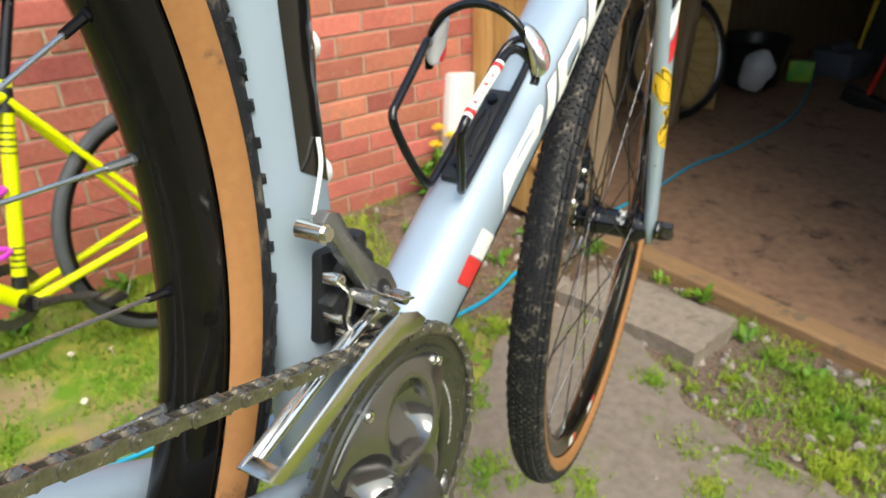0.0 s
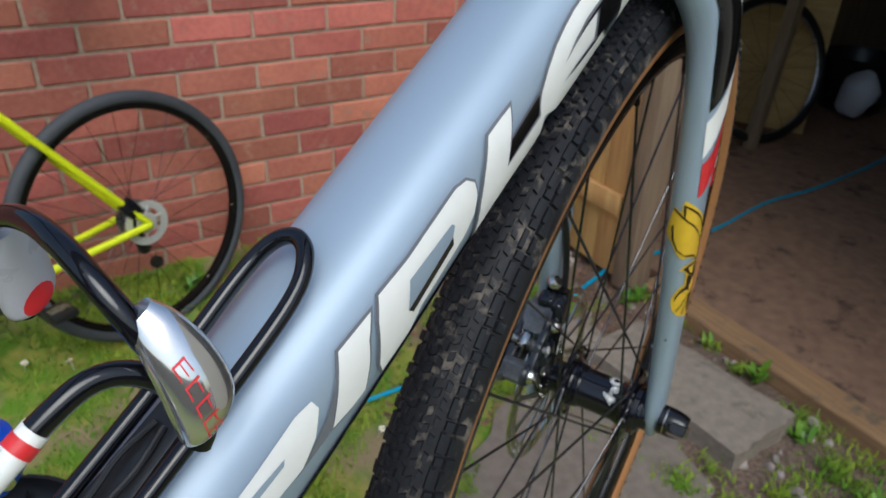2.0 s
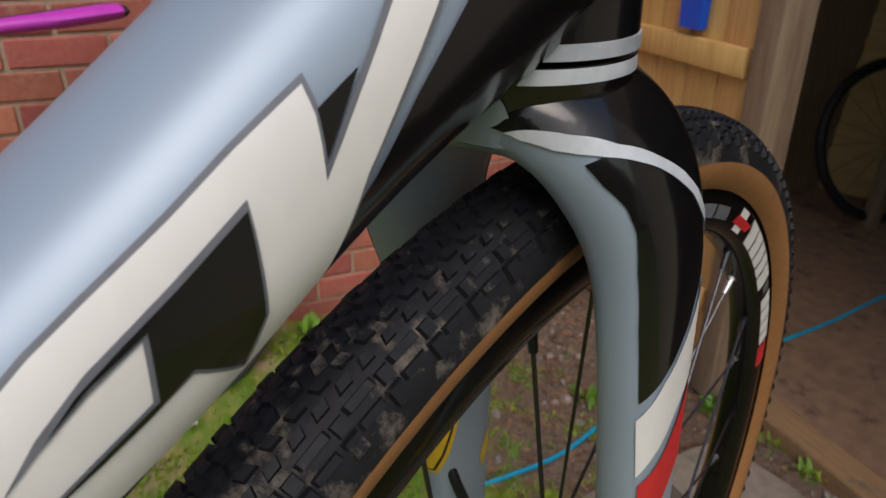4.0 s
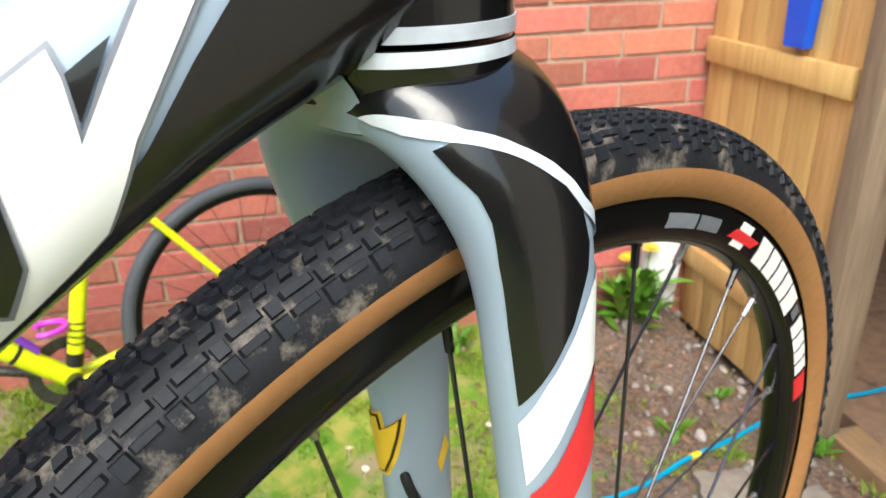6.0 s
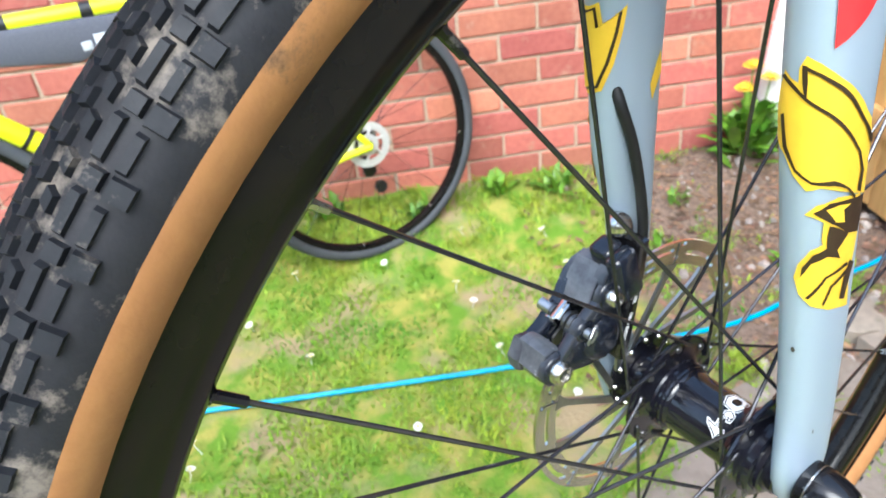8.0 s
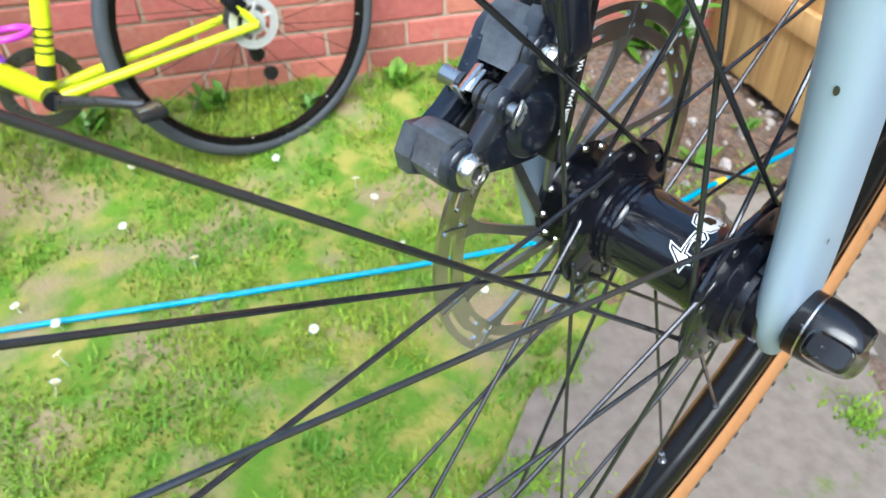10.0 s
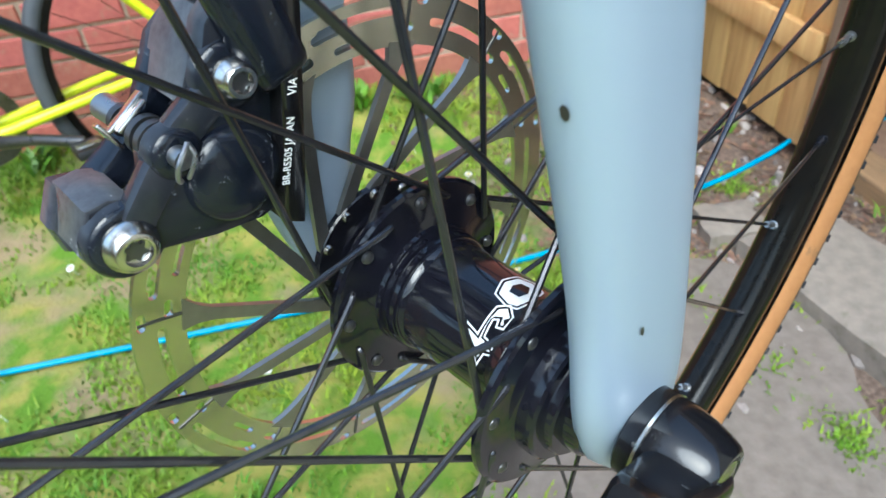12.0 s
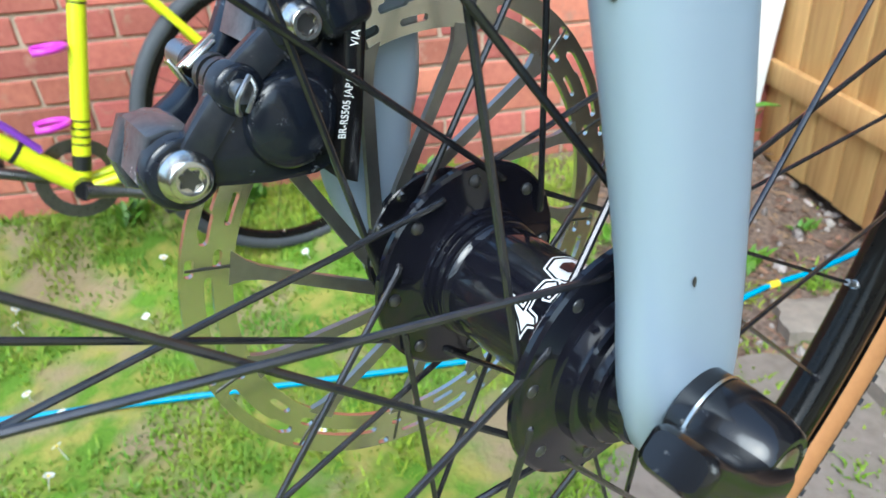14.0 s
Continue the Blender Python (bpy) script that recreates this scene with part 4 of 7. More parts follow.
# black underside that climbs to the head
right_edge = [(0.02, 112), (0.2, 110), (0.40, 107), (0.50, 106), (0.53, 98), (0.548, 85), (0.566, 68), (0.585, 55), (0.629, 30)]
bm = bmesh.new()
DOWN.sticker(bm, about(right_edge) + [(0.629, 180), (0.02, 180)], 0.0008, 0.006)
DOWN.sticker(bm, [(k, 360 - a) for k, a in about(right_edge)][::-1] + [(0.02, 180), (0.629, 180)], 0.0008, 0.006)
part("underside", bm, M["black_paint"], down_tube, "glossy black underside of the tube")
tube_mark([(0.136, 69), (0.158, 66), (0.166, 112), (0.144, 112)], M["red"], 0.0006, "red block")
tube_mark([(0.1595, 68), (0.181, 66), (0.190, 112), (0.1675, 112)], M["white"], 0.0006, "white block")

# large white slanted shapes with grey edges and black shadows


def outline_of(poly, g=0.0022):
    """The same shape grown a little, for the thin grey edge."""
    return grown(poly, g, 0.03)


# slanted shapes along the tube with grey edges and dark insets
TALL = [(0.5465, 60.6), (0.530, 59.5), (0.515, 59.8), (0.4965, 59), (0.486, 59), (0.4775, 60.5), (0.467, 64), (0.457, 70.5), (0.4505, 76.5), (0.4477, 80), (0.445, 87), (0.4442, 95), (0.442, 95.4), (0.4275, 95.3), (0.416, 95.6), (0.422, 80.4), (0.4306, 60.5), (0.4219, 59.6), (0.4141, 59.3), (0.403, 77), (0.396, 91), (0.388, 112),
        (0.4164, 113.5), (0.4255, 115.7), (0.4371, 118.7), (0.4433, 115.6), (0.4466, 101.7), (0.449, 102.8), (0.457, 113), (0.464, 117), (0.478, 121), (0.489, 126), (0.501, 130), (0.512, 129), (0.522, 127), (0.531, 124), (0.538, 114.5), (0.5475, 101.5), (0.5605, 89.3), (0.5775, 73.5), (0.594, 56), (0.585, 46), (0.570, 62.5), (0.552, 78.2), (0.5395, 90), (0.545, 70)]
INSET = [(0.526, 72.5), (0.5162, 110.5), (0.5067, 124), (0.4998, 102.3), (0.4905, 101.5), (0.480, 99.5), (0.4633, 95.4), (0.475, 95.5), (0.4922, 97.5), (0.4983, 79), (0.487, 78.3), (0.477, 79.5), (0.468, 82), (0.478, 76), (0.4892, 73), (0.508, 73.2)]
BAR = [(0.4467, 78.1), (0.443, 92.9), (0.4177, 94.4), (0.4233, 80.7)]
tube_mark(outline_of(TALL, 0.0012), M["grey_line"], 0.001, "grey edge of the shape")
tube_mark(TALL, M["white"], 0.0014, "large white slanted shape")
tube_mark(INSET, M["grey_line"], 0.0018, "grey edge of the shape")
tube_mark([(0.5247, 75.0), (0.5155, 108.5), (0.5068, 119.5), (0.5003, 100.3), (0.4905, 100.3), (0.4805, 98.6), (0.4690, 96.2), (0.4762, 96.4), (0.4930, 98.6), (0.4998, 78.0), (0.4885, 76.6), (0.4790, 78.2), (0.4860, 75.6), (0.4960, 75.3), (0.508, 75.6)], M["black_paint"], 0.0022, "black inset")
tube_mark([(0.546, 69.5), (0.557, 69.5), (0.542, 84.5)], M["black_paint"], 0.0012, "black inset")
tube_mark(outline_of(BAR, 0.0009), M["grey_line"], 0.0008, "grey edge of the shape")
tube_mark(BAR, M["black_paint"], 0.0012, "black inset")
ROUND = [(0.3385, 58), (0.3558, 61), (0.3713, 61.2), (0.3885, 61.5), (0.3945, 65), (0.397, 72), (0.3955, 82), (0.390, 93), (0.382, 98), (0.370, 99.5), (0.350, 101), (0.340, 108), (0.322, 106), (0.3227, 97), (0.332, 70)]
tube_mark(outline_of(ROUND, 0.0011), M["grey_line"], 0.001, "grey edge of the shape")
tube_mark(ROUND, M["white"], 0.0014, "large white slanted shape")
tube_mark([(0.3508, 71.7), (0.3782, 75.5), (0.3790, 79), (0.3755, 85.4), (0.3436, 88.5)], M["frame"], 0.0018, "silver-blue inset")
tube_mark([(0.3758, 84.5), (0.3745, 90), (0.345, 94), (0.3436, 88.5)], M["black_paint"], 0.0020, "black inset")
STROKE = [(0.3148, 57), (0.3325, 60), (0.325, 72), (0.3195, 86.5), (0.3125, 100), (0.305, 98), (0.2953, 92.4), (0.305, 75)]
tube_mark(outline_of(STROKE, 0.0011), M["grey_line"], 0.001, "grey edge of the shape")
tube_mark(STROKE, M["white"], 0.0014, "large white slanted shape")
tube_mark([(0.204, 97), (0.215, 71.5), (0.225, 55), (0.244, 56.5), (0.267, 58), (0.29, 58), (0.297, 61), (0.297, 68.5), (0.289, 82), (0.279, 89.5), (0.266, 85), (0.251, 83.5), (0.235, 82), (0.218, 85)], M["white"], 0.0014, "large white slanted shape")
tube_mark([(0.278, 68.5), (0.276, 71.5), (0.258, 68.5), (0.242, 67), (0.237, 65.5), (0.245, 64), (0.261, 64)], M["frame"], 0.0018, "silver-blue inset")
tube_mark([(0.307, 68.5), (0.307, 79), (0.3, 89.5), (0.292, 94), (0.275, 91), (0.287, 86.5), (0.297, 80.5)], M["grey_line"], 0.001, "grey edge of the shape")

# head tube, top tube, seat tube, stays
HEAD = Vector((0, -0.064, 0))
bm = bmesh.new()
lathe(bm, [(0.0, 0.3862), (0.0305, 0.3862), (0.0316, 0.387), (0.0314, 0.406), (0.030, 0.44), (0.0275, 0.50), (0.027, 0.535), (0.0, 0.535)], n=40, axis="z")
head_tube = part("head_tube", bm, M["black_paint"], bike, "glossy black head tube", Matrix.Translation(HEAD))
bm = bmesh.new()
lathe(bm, [(0.0310, 0.3866), (0.0321, 0.3868), (0.0321, 0.3908), (0.0310, 0.3910)], n=40, axis="z", closed=True)
part("ring", bm, M["silver_line"], head_tube, "grey ring at the foot of the head tube")
TOP = Shell([(k, c, u, (1, 0, 0), a, b, 2.3) for k, c, u, a, b in ((0.0, (0, -0.07, 0.495), (0, 0.1, 1), 0.021, 0.026), (0.3, (0, -0.35, 0.52), (0, 0.05, 1), 0.02, 0.02), (0.56, (0, -0.615, 0.545), (0, 0.05, 1), 0.017, 0.019))])
bm = bmesh.new()
TOP.skin(bm, 0.0, 0.56, 20, cols=24, caps=True)
part("top_tube", bm, M["frame"], bike, "silver-blue top tube")
SEAT = Shell([(k, (0, y, z), (0, 1, 0), (1, 0, 0), a, b, 2.3) for k, y, z, a, b in ((0.08, -0.624, 0.08, 0.024, 0.024), (0.16, -0.630, 0.16, 0.021, 0.0255), (0.25, -0.635, 0.25, 0.0195, 0.0250), (0.36, -0.635, 0.36, 0.0185, 0.0245), (0.57, -0.633, 0.57, 0.018, 0.024))])
bm = bmesh.new()
SEAT.skin(bm, 0.085, 0.57, 30, cols=32, caps=True)
seat_tube = part("seat_tube", bm, M["frame"], bike, "silver-blue seat tube with a black front panel")
bm = bmesh.new()
SEAT.sticker(bm, [(0.300, 108), (0.36, 112), (0.569, 118), (0.569, -118), (0.36, -112), (0.300, -108), (0.286, -40), (0.2815, 0), (0.286, 40)], 0.0005, 0.012, 0.02)
part("front_panel", bm, M["black_paint"], seat_tube, "glossy black panel on the seat tube")
for z in (0.285, 0.348):
    bm = bmesh.new()
    rod(bm, (0.0, -0.611, z), (0.0, -0.6065, z), 0.0055, 0.0075, n=16)
    ball(bm, (0, -0.6055, z), 0.0082, 14, (1, 0.55, 1))
    part("boss_screw", bm, M["pvc"], seat_tube, "white plastic boss screw")
bm = bmesh.new()
lathe(bm, [(0.0, 0.565), (0.019, 0.565), (0.019, 0.582), (0.0145, 0.583), (0.0138, 0.75), (0.0, 0.75)], n=28, axis="z")
part("seat_post", bm, M["black_paint"], bike, "black seat post", Matrix.Translation((0, -0.623, 0)))
bm = bmesh.new()
lathe(bm, [(0.0, -0.040), (0.0205, -0.040), (0.0205, 0.036), (0.0, 0.036)], n=32)
part("bottom_bracket", bm, M["frame"], bike, "silver-blue bottom bracket shell", Matrix.Translation(BB))
for side in (-1, 1):
    bm = bmesh.new()
    pipe(bm, [BB + Vector((side * 0.024, -0.01, 0.0)), BB + Vector((side * 0.029, -0.09, 0.045)), (side * 0.045, -0.82, 0.212), (side * 0.063, -0.985, 0.298)], [0.014, 0.0125, 0.0105, 0.009], n=12, per=8)
    part("chain_stay", bm, M["frame"], bike, "silver-blue chain stay")
    bm = bmesh.new()
    pipe(bm, [(side * 0.012, -0.637, 0.535), (side * 0.028, -0.70, 0.50), (side * 0.05, -0.86, 0.40), (side * 0.064, -0.99, 0.305)], [0.009, 0.0085, 0.008, 0.008], n=12, per=8)
    part("seat_stay", bm, M["frame"], bike, "silver-blue seat stay")


# ---- fork ----
OUT = (1, 0, 0)
SHOULDER = [(0.325, 0.0405, -0.0505, 0.325, 0.0205, 0.0138, (0.97, 0, 0.24)), (0.355, 0.032, -0.0545, 0.352, 0.0250, 0.0160, (0.78, 0, 0.62)), (0.380, 0.0175, -0.0585, 0.3675, 0.0300, 0.0150, (0.42, 0, 0.9)), (0.40, 0.0, -0.0605, 0.3705, 0.0320, 0.0150, (0.0, 0, 1))]
LEFT_SHOULDER = [(0.325, 0.0450, -0.0560, 0.325, 0.0280, 0.0138, (0.97, 0, 0.24)), (0.355, 0.038, -0.0600, 0.352, 0.0330, 0.0160, (0.78, 0, 0.62)), (0.380, 0.0215, -0.0610, 0.3675, 0.0330, 0.0150, (0.42, 0, 0.9)), (0.40, 0.0, -0.0605, 0.3705, 0.0320, 0.0150, (0.0, 0, 1))]
RIGHT_ROWS = [(-0.021, 0.0475, 0.003, -0.021, 0.0115, 0.0052, OUT), (-0.009, 0.0478, 0.0005, -0.009, 0.0172, 0.0064, OUT), (0.01, 0.0478, -0.002, 0.01, 0.0192, 0.0072, OUT), (0.05, 0.0475, -0.008, 0.05, 0.0175, 0.0080, OUT), (0.12, 0.0472, -0.0225, 0.12, 0.0175, 0.0090, OUT), (0.20, 0.0462, -0.040, 0.20, 0.0180, 0.0100, OUT), (0.28, 0.0442, -0.048, 0.28, 0.0188, 0.0116, OUT)] + SHOULDER
LEFT_ROWS = [(-0.021, 0.060, -0.012, -0.021, 0.010, 0.005, OUT), (0.0, 0.060, -0.014, 0.0, 0.014, 0.0055, OUT), (0.03, 0.060, -0.020, 0.03, 0.016, 0.0055, OUT), (0.055, 0.059, -0.015, 0.055, 0.016, 0.006, OUT), (0.10, 0.056, -0.0145, 0.10, 0.0130, 0.0075, OUT), (0.15, 0.0525, -0.0245, 0.15, 0.0175, 0.009, OUT), (0.20, 0.050, -0.029, 0.20, 0.0190, 0.010, OUT), (0.24, 0.0495, -0.0315, 0.24, 0.0215, 0.0105, OUT), (0.28, 0.0475, -0.042, 0.28, 0.0240, 0.0118, OUT)] + LEFT_SHOULDER


def leg(side):
    rows = []
    for q, x, y, z, a, b, up in RIGHT_ROWS if side > 0 else LEFT_ROWS:
        rows.append((q, (side * x, y, z), (side * up[0], up[1], up[2]), (0, 1, 0), a, b, 2.6))
    return Shell(rows, per=8)


RIGHT_LEG, LEFT_LEG = leg(1), leg(-1)
bm = bmesh.new()
for shell in (RIGHT_LEG, LEFT_LEG):
    shell.skin(bm, -0.026, 0.40, 60, cols=36)
    bm.faces.new([bm.verts.new(shell.point(-0.026, 10 * k)) for k in range(36)])
fork = part("fork", bm, M["frame"], bike, "silver-blue carbon fork with black, white and red panels", TURNED, sharp=60)
bm = bmesh.new()
crown_rows = [(0.0, (0, -0.061, 0.362), (0, 1, 0), (1, 0, 0), 0.026, 0.029, 2.2), (0.5, (0, -0.062, 0.374), (0, 1, 0), (1, 0, 0), 0.0305, 0.0318, 2.1), (0.8, (0, -0.0635, 0.3808), (0, 1, 0), (1, 0, 0), 0.0322, 0.0324, 2.0), (1.0, (0, -0.064, 0.3852), (0, 1, 0), (1, 0, 0), 0.0322, 0.0322, 2.0)]
CROWN = Shell(crown_rows)
CROWN.skin(bm, 0.0, 1.0, 14, cols=40, caps=True)
part("crown", bm, M["black_paint"], fork, "glossy black fork crown")
bm = bmesh.new()
CROWN.sticker(bm, [(0.02, 148), (0.30, 150), (0.55, 153), (0.79, 158), (0.79, 202), (0.55, 207), (0.30, 210), (0.02, 212)], 0.0006, 0.004, 0.03)
part("crown_rear", bm, M["frame"], fork, "silver-blue rear of the crown")
ARCH = Shell([(0.0, (0, -0.059, 0.3590), (0, 1, 0), (1, 0, 0), 0.018, 0.0240, 2.3), (0.5, (0, -0.0600, 0.3640), (0, 1, 0), (1, 0, 0), 0.0245, 0.0295, 2.3), (1.0, (0, -0.061, 0.3735), (0, 1, 0), (1, 0, 0), 0.0290, 0.0322, 2.2)])
bm = bmesh.new()
ARCH.skin(bm, 0.0, 1.0, 12, cols=40, caps=True)
part("arch", bm, M["frame"], fork, "silver-blue arch between the fork blades", sharp=60)
bm = bmesh.new()
CROWN.skin(bm, 0.80, 0.985, 4, cols=48, off=0.0006)
part("crown_line", bm, M["line"], fork, "pale line round the top of the crown")


def leg_mark(shell, outline, material, off, label, name="fork_mark"):
    bm = bmesh.new()
    shell.sticker(bm, outline, off, 0.0035, 0.016)
    return part(name, bm, material, fork, label)


LINE_LOW = [(0.378, -91), (0.369, -83.5), (0.364, -74.5), (0.36, -64), (0.355, -46), (0.349, -19), (0.342, 14), (0.335, 33)]
LINE_UP = [(0.384, -92), (0.374, -79), (0.369, -71.5), (0.361, -53.5), (0.354, -25), (0.348, 6), (0.3425, 27), (0.338, 38)]
REAR_EDGE = [(0.284, -67), (0.31, -70), (0.328, -68.5), (0.339, -64), (0.346, -65.5), (0.354, -73), (0.361, -76)]
FRONT_EDGE = [(0.293, -37), (0.305, 6.5), (0.319, 33.5), (0.3265, 39), (0.336, 30.5)]


def shrunk(poly, f):
    ck, ca = sum(k for k, a in poly) / len(poly), sum(a for k, a in poly) / len(poly)
    return [(ck + (k - ck) * f, ca + (a - ca) * f) for k, a in poly]


for shell in (RIGHT_LEG, LEFT_LEG):
    leg_mark(shell, FRONT_EDGE[:-1] + LINE_LOW[:2:-1] + REAR_EDGE[::-1], M["black_paint"], 0.0006, "glossy black panel")
    leg_mark(shell, LINE_UP + [(0.329, 75), (0.327, 110), (0.399, 110), (0.399, LINE_UP[0][1])], M["black_paint"], 0.0006, "glossy black panel")
    leg_mark(shell, LINE_UP + [(0.329, 75), (0.327, 110), (0.322, 110), (0.324, 75)] + LINE_LOW[::-1], M["line"], 0.0009, "pale line across the fork shoulder")
    leg_mark(shell, [(0.2774, -69), (0.2533, -66), (0.2613, -45), (0.2714, -9), (0.2794, 24), (0.2855, 48), (0.291, 75), (0.319, 75), (0.3136, 42), (0.3015, 9), (0.2895, -39)], M["white"], 0.0006, "white band")
    leg_mark(shell, [(0.2493, -63), (0.2252, -60), (0.2332, -18), (0.2493, 45), (0.2573, 63), (0.2625, 82), (0.289, 82), (0.2834, 51), (0.2694, 15), (0.2553, -39)], M["red"], 0.0006, "red band")
# yellow winged figure on both blades
leg_mark(RIGHT_LEG, [(0.217, -102.5), (0.215, -95), (0.214, -87.5), (0.219, -87.5), (0.223, -81.5), (0.221, -69.5), (0.215, -45.5), (0.205, 7), (0.196, 43), (0.178, 68.5), (0.162, 74.5), (0.167, 38.5), (0.173, -27.5), (0.177, -60.5), (0.176, -74), (0.181, -87.5), (0.188, -98), (0.195, -122)], M["yellow"], 0.0005, "yellow wing shape")
leg_mark(RIGHT_LEG, [(0.22, -84.5), (0.214, -83), (0.209, -80), (0.209, -78.5), (0.215, -78.5), (0.22, -80)], M["brown_line"], 0.0009, "dark vein of the wing")
leg_mark(RIGHT_LEG, [(0.215, -105.5), (0.212, -92), (0.209, -80), (0.204, -59), (0.196, -30.5), (0.186, 11.5), (0.178, 26.5), (0.17, 20.5), (0.168, 32.5), (0.177, 35.5), (0.186, 17.5), (0.197, -27.5), (0.205, -57.5), (0.21, -78.5), (0.213, -89), (0.216, -101)], M["brown_line"], 0.0009, "dark vein of the wing")
leg_mark(RIGHT_LEG, [(0.219, -83), (0.217, -69.5), (0.212, -48.5), (0.203, -12.5), (0.194, 26.5), (0.187, 44.5), (0.183, 68.5), (0.194, 34), (0.203, -3.5), (0.213, -45.5), (0.218, -68), (0.22, -81.5)], M["brown_line"], 0.0009, "dark outline of the wing")
leg_mark(RIGHT_LEG, [(0.202, -104), (0.191, -99.5), (0.183, -86), (0.179, -69.5), (0.177, -44), (0.173, -12.5), (0.167, 13), (0.168, 17.5), (0.173, -6.5), (0.179, -44), (0.18, -69.5), (0.184, -84.5), (0.192, -95), (0.203, -99.5)], M["brown_line"], 0.0009, "dark outline of the wing")
leg_mark(RIGHT_LEG, [(0.167, 37), (0.155, 46), (0.144, 40), (0.13, 29.5), (0.112, 37), (0.117, -36.5), (0.122, -65), (0.128, -78.5), (0.136, -84.5), (0.143, -80), (0.15, -68), (0.152, -54.5), (0.155, -56), (0.162, -54.5), (0.165, -66.5), (0.166, -75.5), (0.17, -63.5), (0.171, -33.5)], M["yellow"], 0.0005, "yellow body shape")
leg_mark(RIGHT_LEG, [(0.167, -66.5), (0.17, -48.5), (0.167, 19), (0.166, 44.5), (0.156, 41.5), (0.15, 37), (0.153, -2), (0.161, -44)], M["brown_line"], 0.0009, "dark brown head field")
leg_mark(RIGHT_LEG, [(0.168, -53), (0.168, -30.5), (0.166, 1), (0.165, -20), (0.159, -14), (0.161, -36.5)], M["yellow"], 0.0012, "yellow fleck")
leg_mark(RIGHT_LEG, [(0.16, -45.5), (0.152, 5.5), (0.15, -9.5), (0.147, -27.5), (0.142, -15.5), (0.146, -47), (0.144, -66.5), (0.137, -77), (0.142, -75.5), (0.148, -65), (0.15, -48.5), (0.156, -48.5)], M["brown_line"], 0.0009, "dark brown waist field")
leg_mark(RIGHT_LEG, [(0.138, 8.5), (0.136, -48.5), (0.127, -71), (0.126, -68), (0.135, -45.5), (0.136, 14.5)], M["brown_line"], 0.0009, "dark stripe")
leg_mark(RIGHT_LEG, [(0.135, 19), (0.13, -36.5), (0.122, -50), (0.121, -47), (0.129, -32), (0.133, 26.5)], M["brown_line"], 0.0009, "dark stripe")
leg_mark(RIGHT_LEG, [(0.138, 20.5), (0.13, 5.5), (0.12, -3.5), (0.118, 14.5), (0.127, 25), (0.135, 37)], M["brown_line"], 0.0009, "dark stripe")
LEFT_WING = [(0.2191, -90), (0.2211, -102), (0.2125, -105), (0.2191, -135), (0.2091, -129), (0.195, -117), (0.183, -102), (0.178, -60), (0.172, 0), (0.175, 50), (0.19, 60), (0.205, 30), (0.217, -40)]
leg_mark(LEFT_LEG, LEFT_WING, M["yellow"], 0.0005, "yellow wing shape")
leg_mark(LEFT_LEG, shrunk(LEFT_WING, 0.91), M["brown_line"], 0.0009, "dark outline of the wing")
leg_mark(LEFT_LEG, shrunk(LEFT_WING, 0.85), M["yellow"], 0.0013, "yellow wing field")
leg_mark(LEFT_LEG, [(0.165, 51), (0.143, 48), (0.111, 45), (0.115, 0), (0.121, -48), (0.141, -78), (0.155, -48), (0.167, -74), (0.1695, -9)], M["yellow"], 0.0005, "yellow body shape")
leg_mark(LEFT_LEG, [(0.181, 153), (0.195, 129), (0.185, 120), (0.1729, 144)], M["yellow"], 0.0005, "yellow wing tip")
# chips in the paint of the right blade
for q, a, w in ((0.0966, -82, 0.0011), (0.0383, -39, 0.0010)):
    leg_mark(RIGHT_LEG, [(q + w * 1.5 * math.sin(t), a + math.degrees(w * math.cos(t) / 0.022)) for t in (2 * math.pi * k / 7 for k in range(7))], M["gunmetal"], 0.0005, "dark chip in the paint", "paint_chip")

# ---- front brake caliper on the left fork blade ----
IN_YZ = Matrix(((0, 0, 1, 0), (1, 0, 0, 0), (0, 1, 0, 0), (0, 0, 0, 1)))  # plate's x, y, z go to y, z, x
inner_half = [(-0.0865, 0.0553), (-0.0823, 0.0600), (-0.0775, 0.0602), (-0.0735, 0.0600), (-0.0712, 0.0635), (-0.0700, 0.0690), (-0.0668, 0.0725), (-0.0615, 0.0725), (-0.0578, 0.0712), (-0.0550, 0.0745), (-0.0528, 0.0830), (-0.049, 0.0930), (-0.0446, 0.0970), (-0.0300, 0.0970), (-0.0275, 0.0913), (-0.0315, 0.0659), (-0.0380, 0.0420), (-0.0467, 0.0400), (-0.0597, 0.0415), (-0.0735, 0.0450), (-0.0826, 0.0431), (-0.0875, 0.0490)]
outer_half = [(-0.0912, 0.0511), (-0.0861, 0.0607), (-0.0784, 0.0593), (-0.0722, 0.0628), (-0.0611, 0.0720), (-0.0527, 0.0863), (-0.0469, 0.0905), (-0.0375, 0.0920), (-0.0340, 0.0750), (-0.0400, 0.0440), (-0.0600, 0.0420), (-0.0835, 0.0400), (-0.0901, 0.0435)]
bm = bmesh.new()
plate(bm, inner_half, 0.0070, Matrix.Translation((-0.0445, 0, 0)) @ IN_YZ, 0.0020)
caliper = part("brake_caliper", bm, M["caliper"], bike, "scuffed black hydraulic brake caliper with silver bolts", TURNED, sharp=30)
bm = bmesh.new()
plate(bm, outer_half, 0.0082, Matrix.Translation((-0.0640, 0, 0)) @ IN_YZ, 0.0026)
part("outer_half", bm, M["caliper"], caliper, sharp=30)
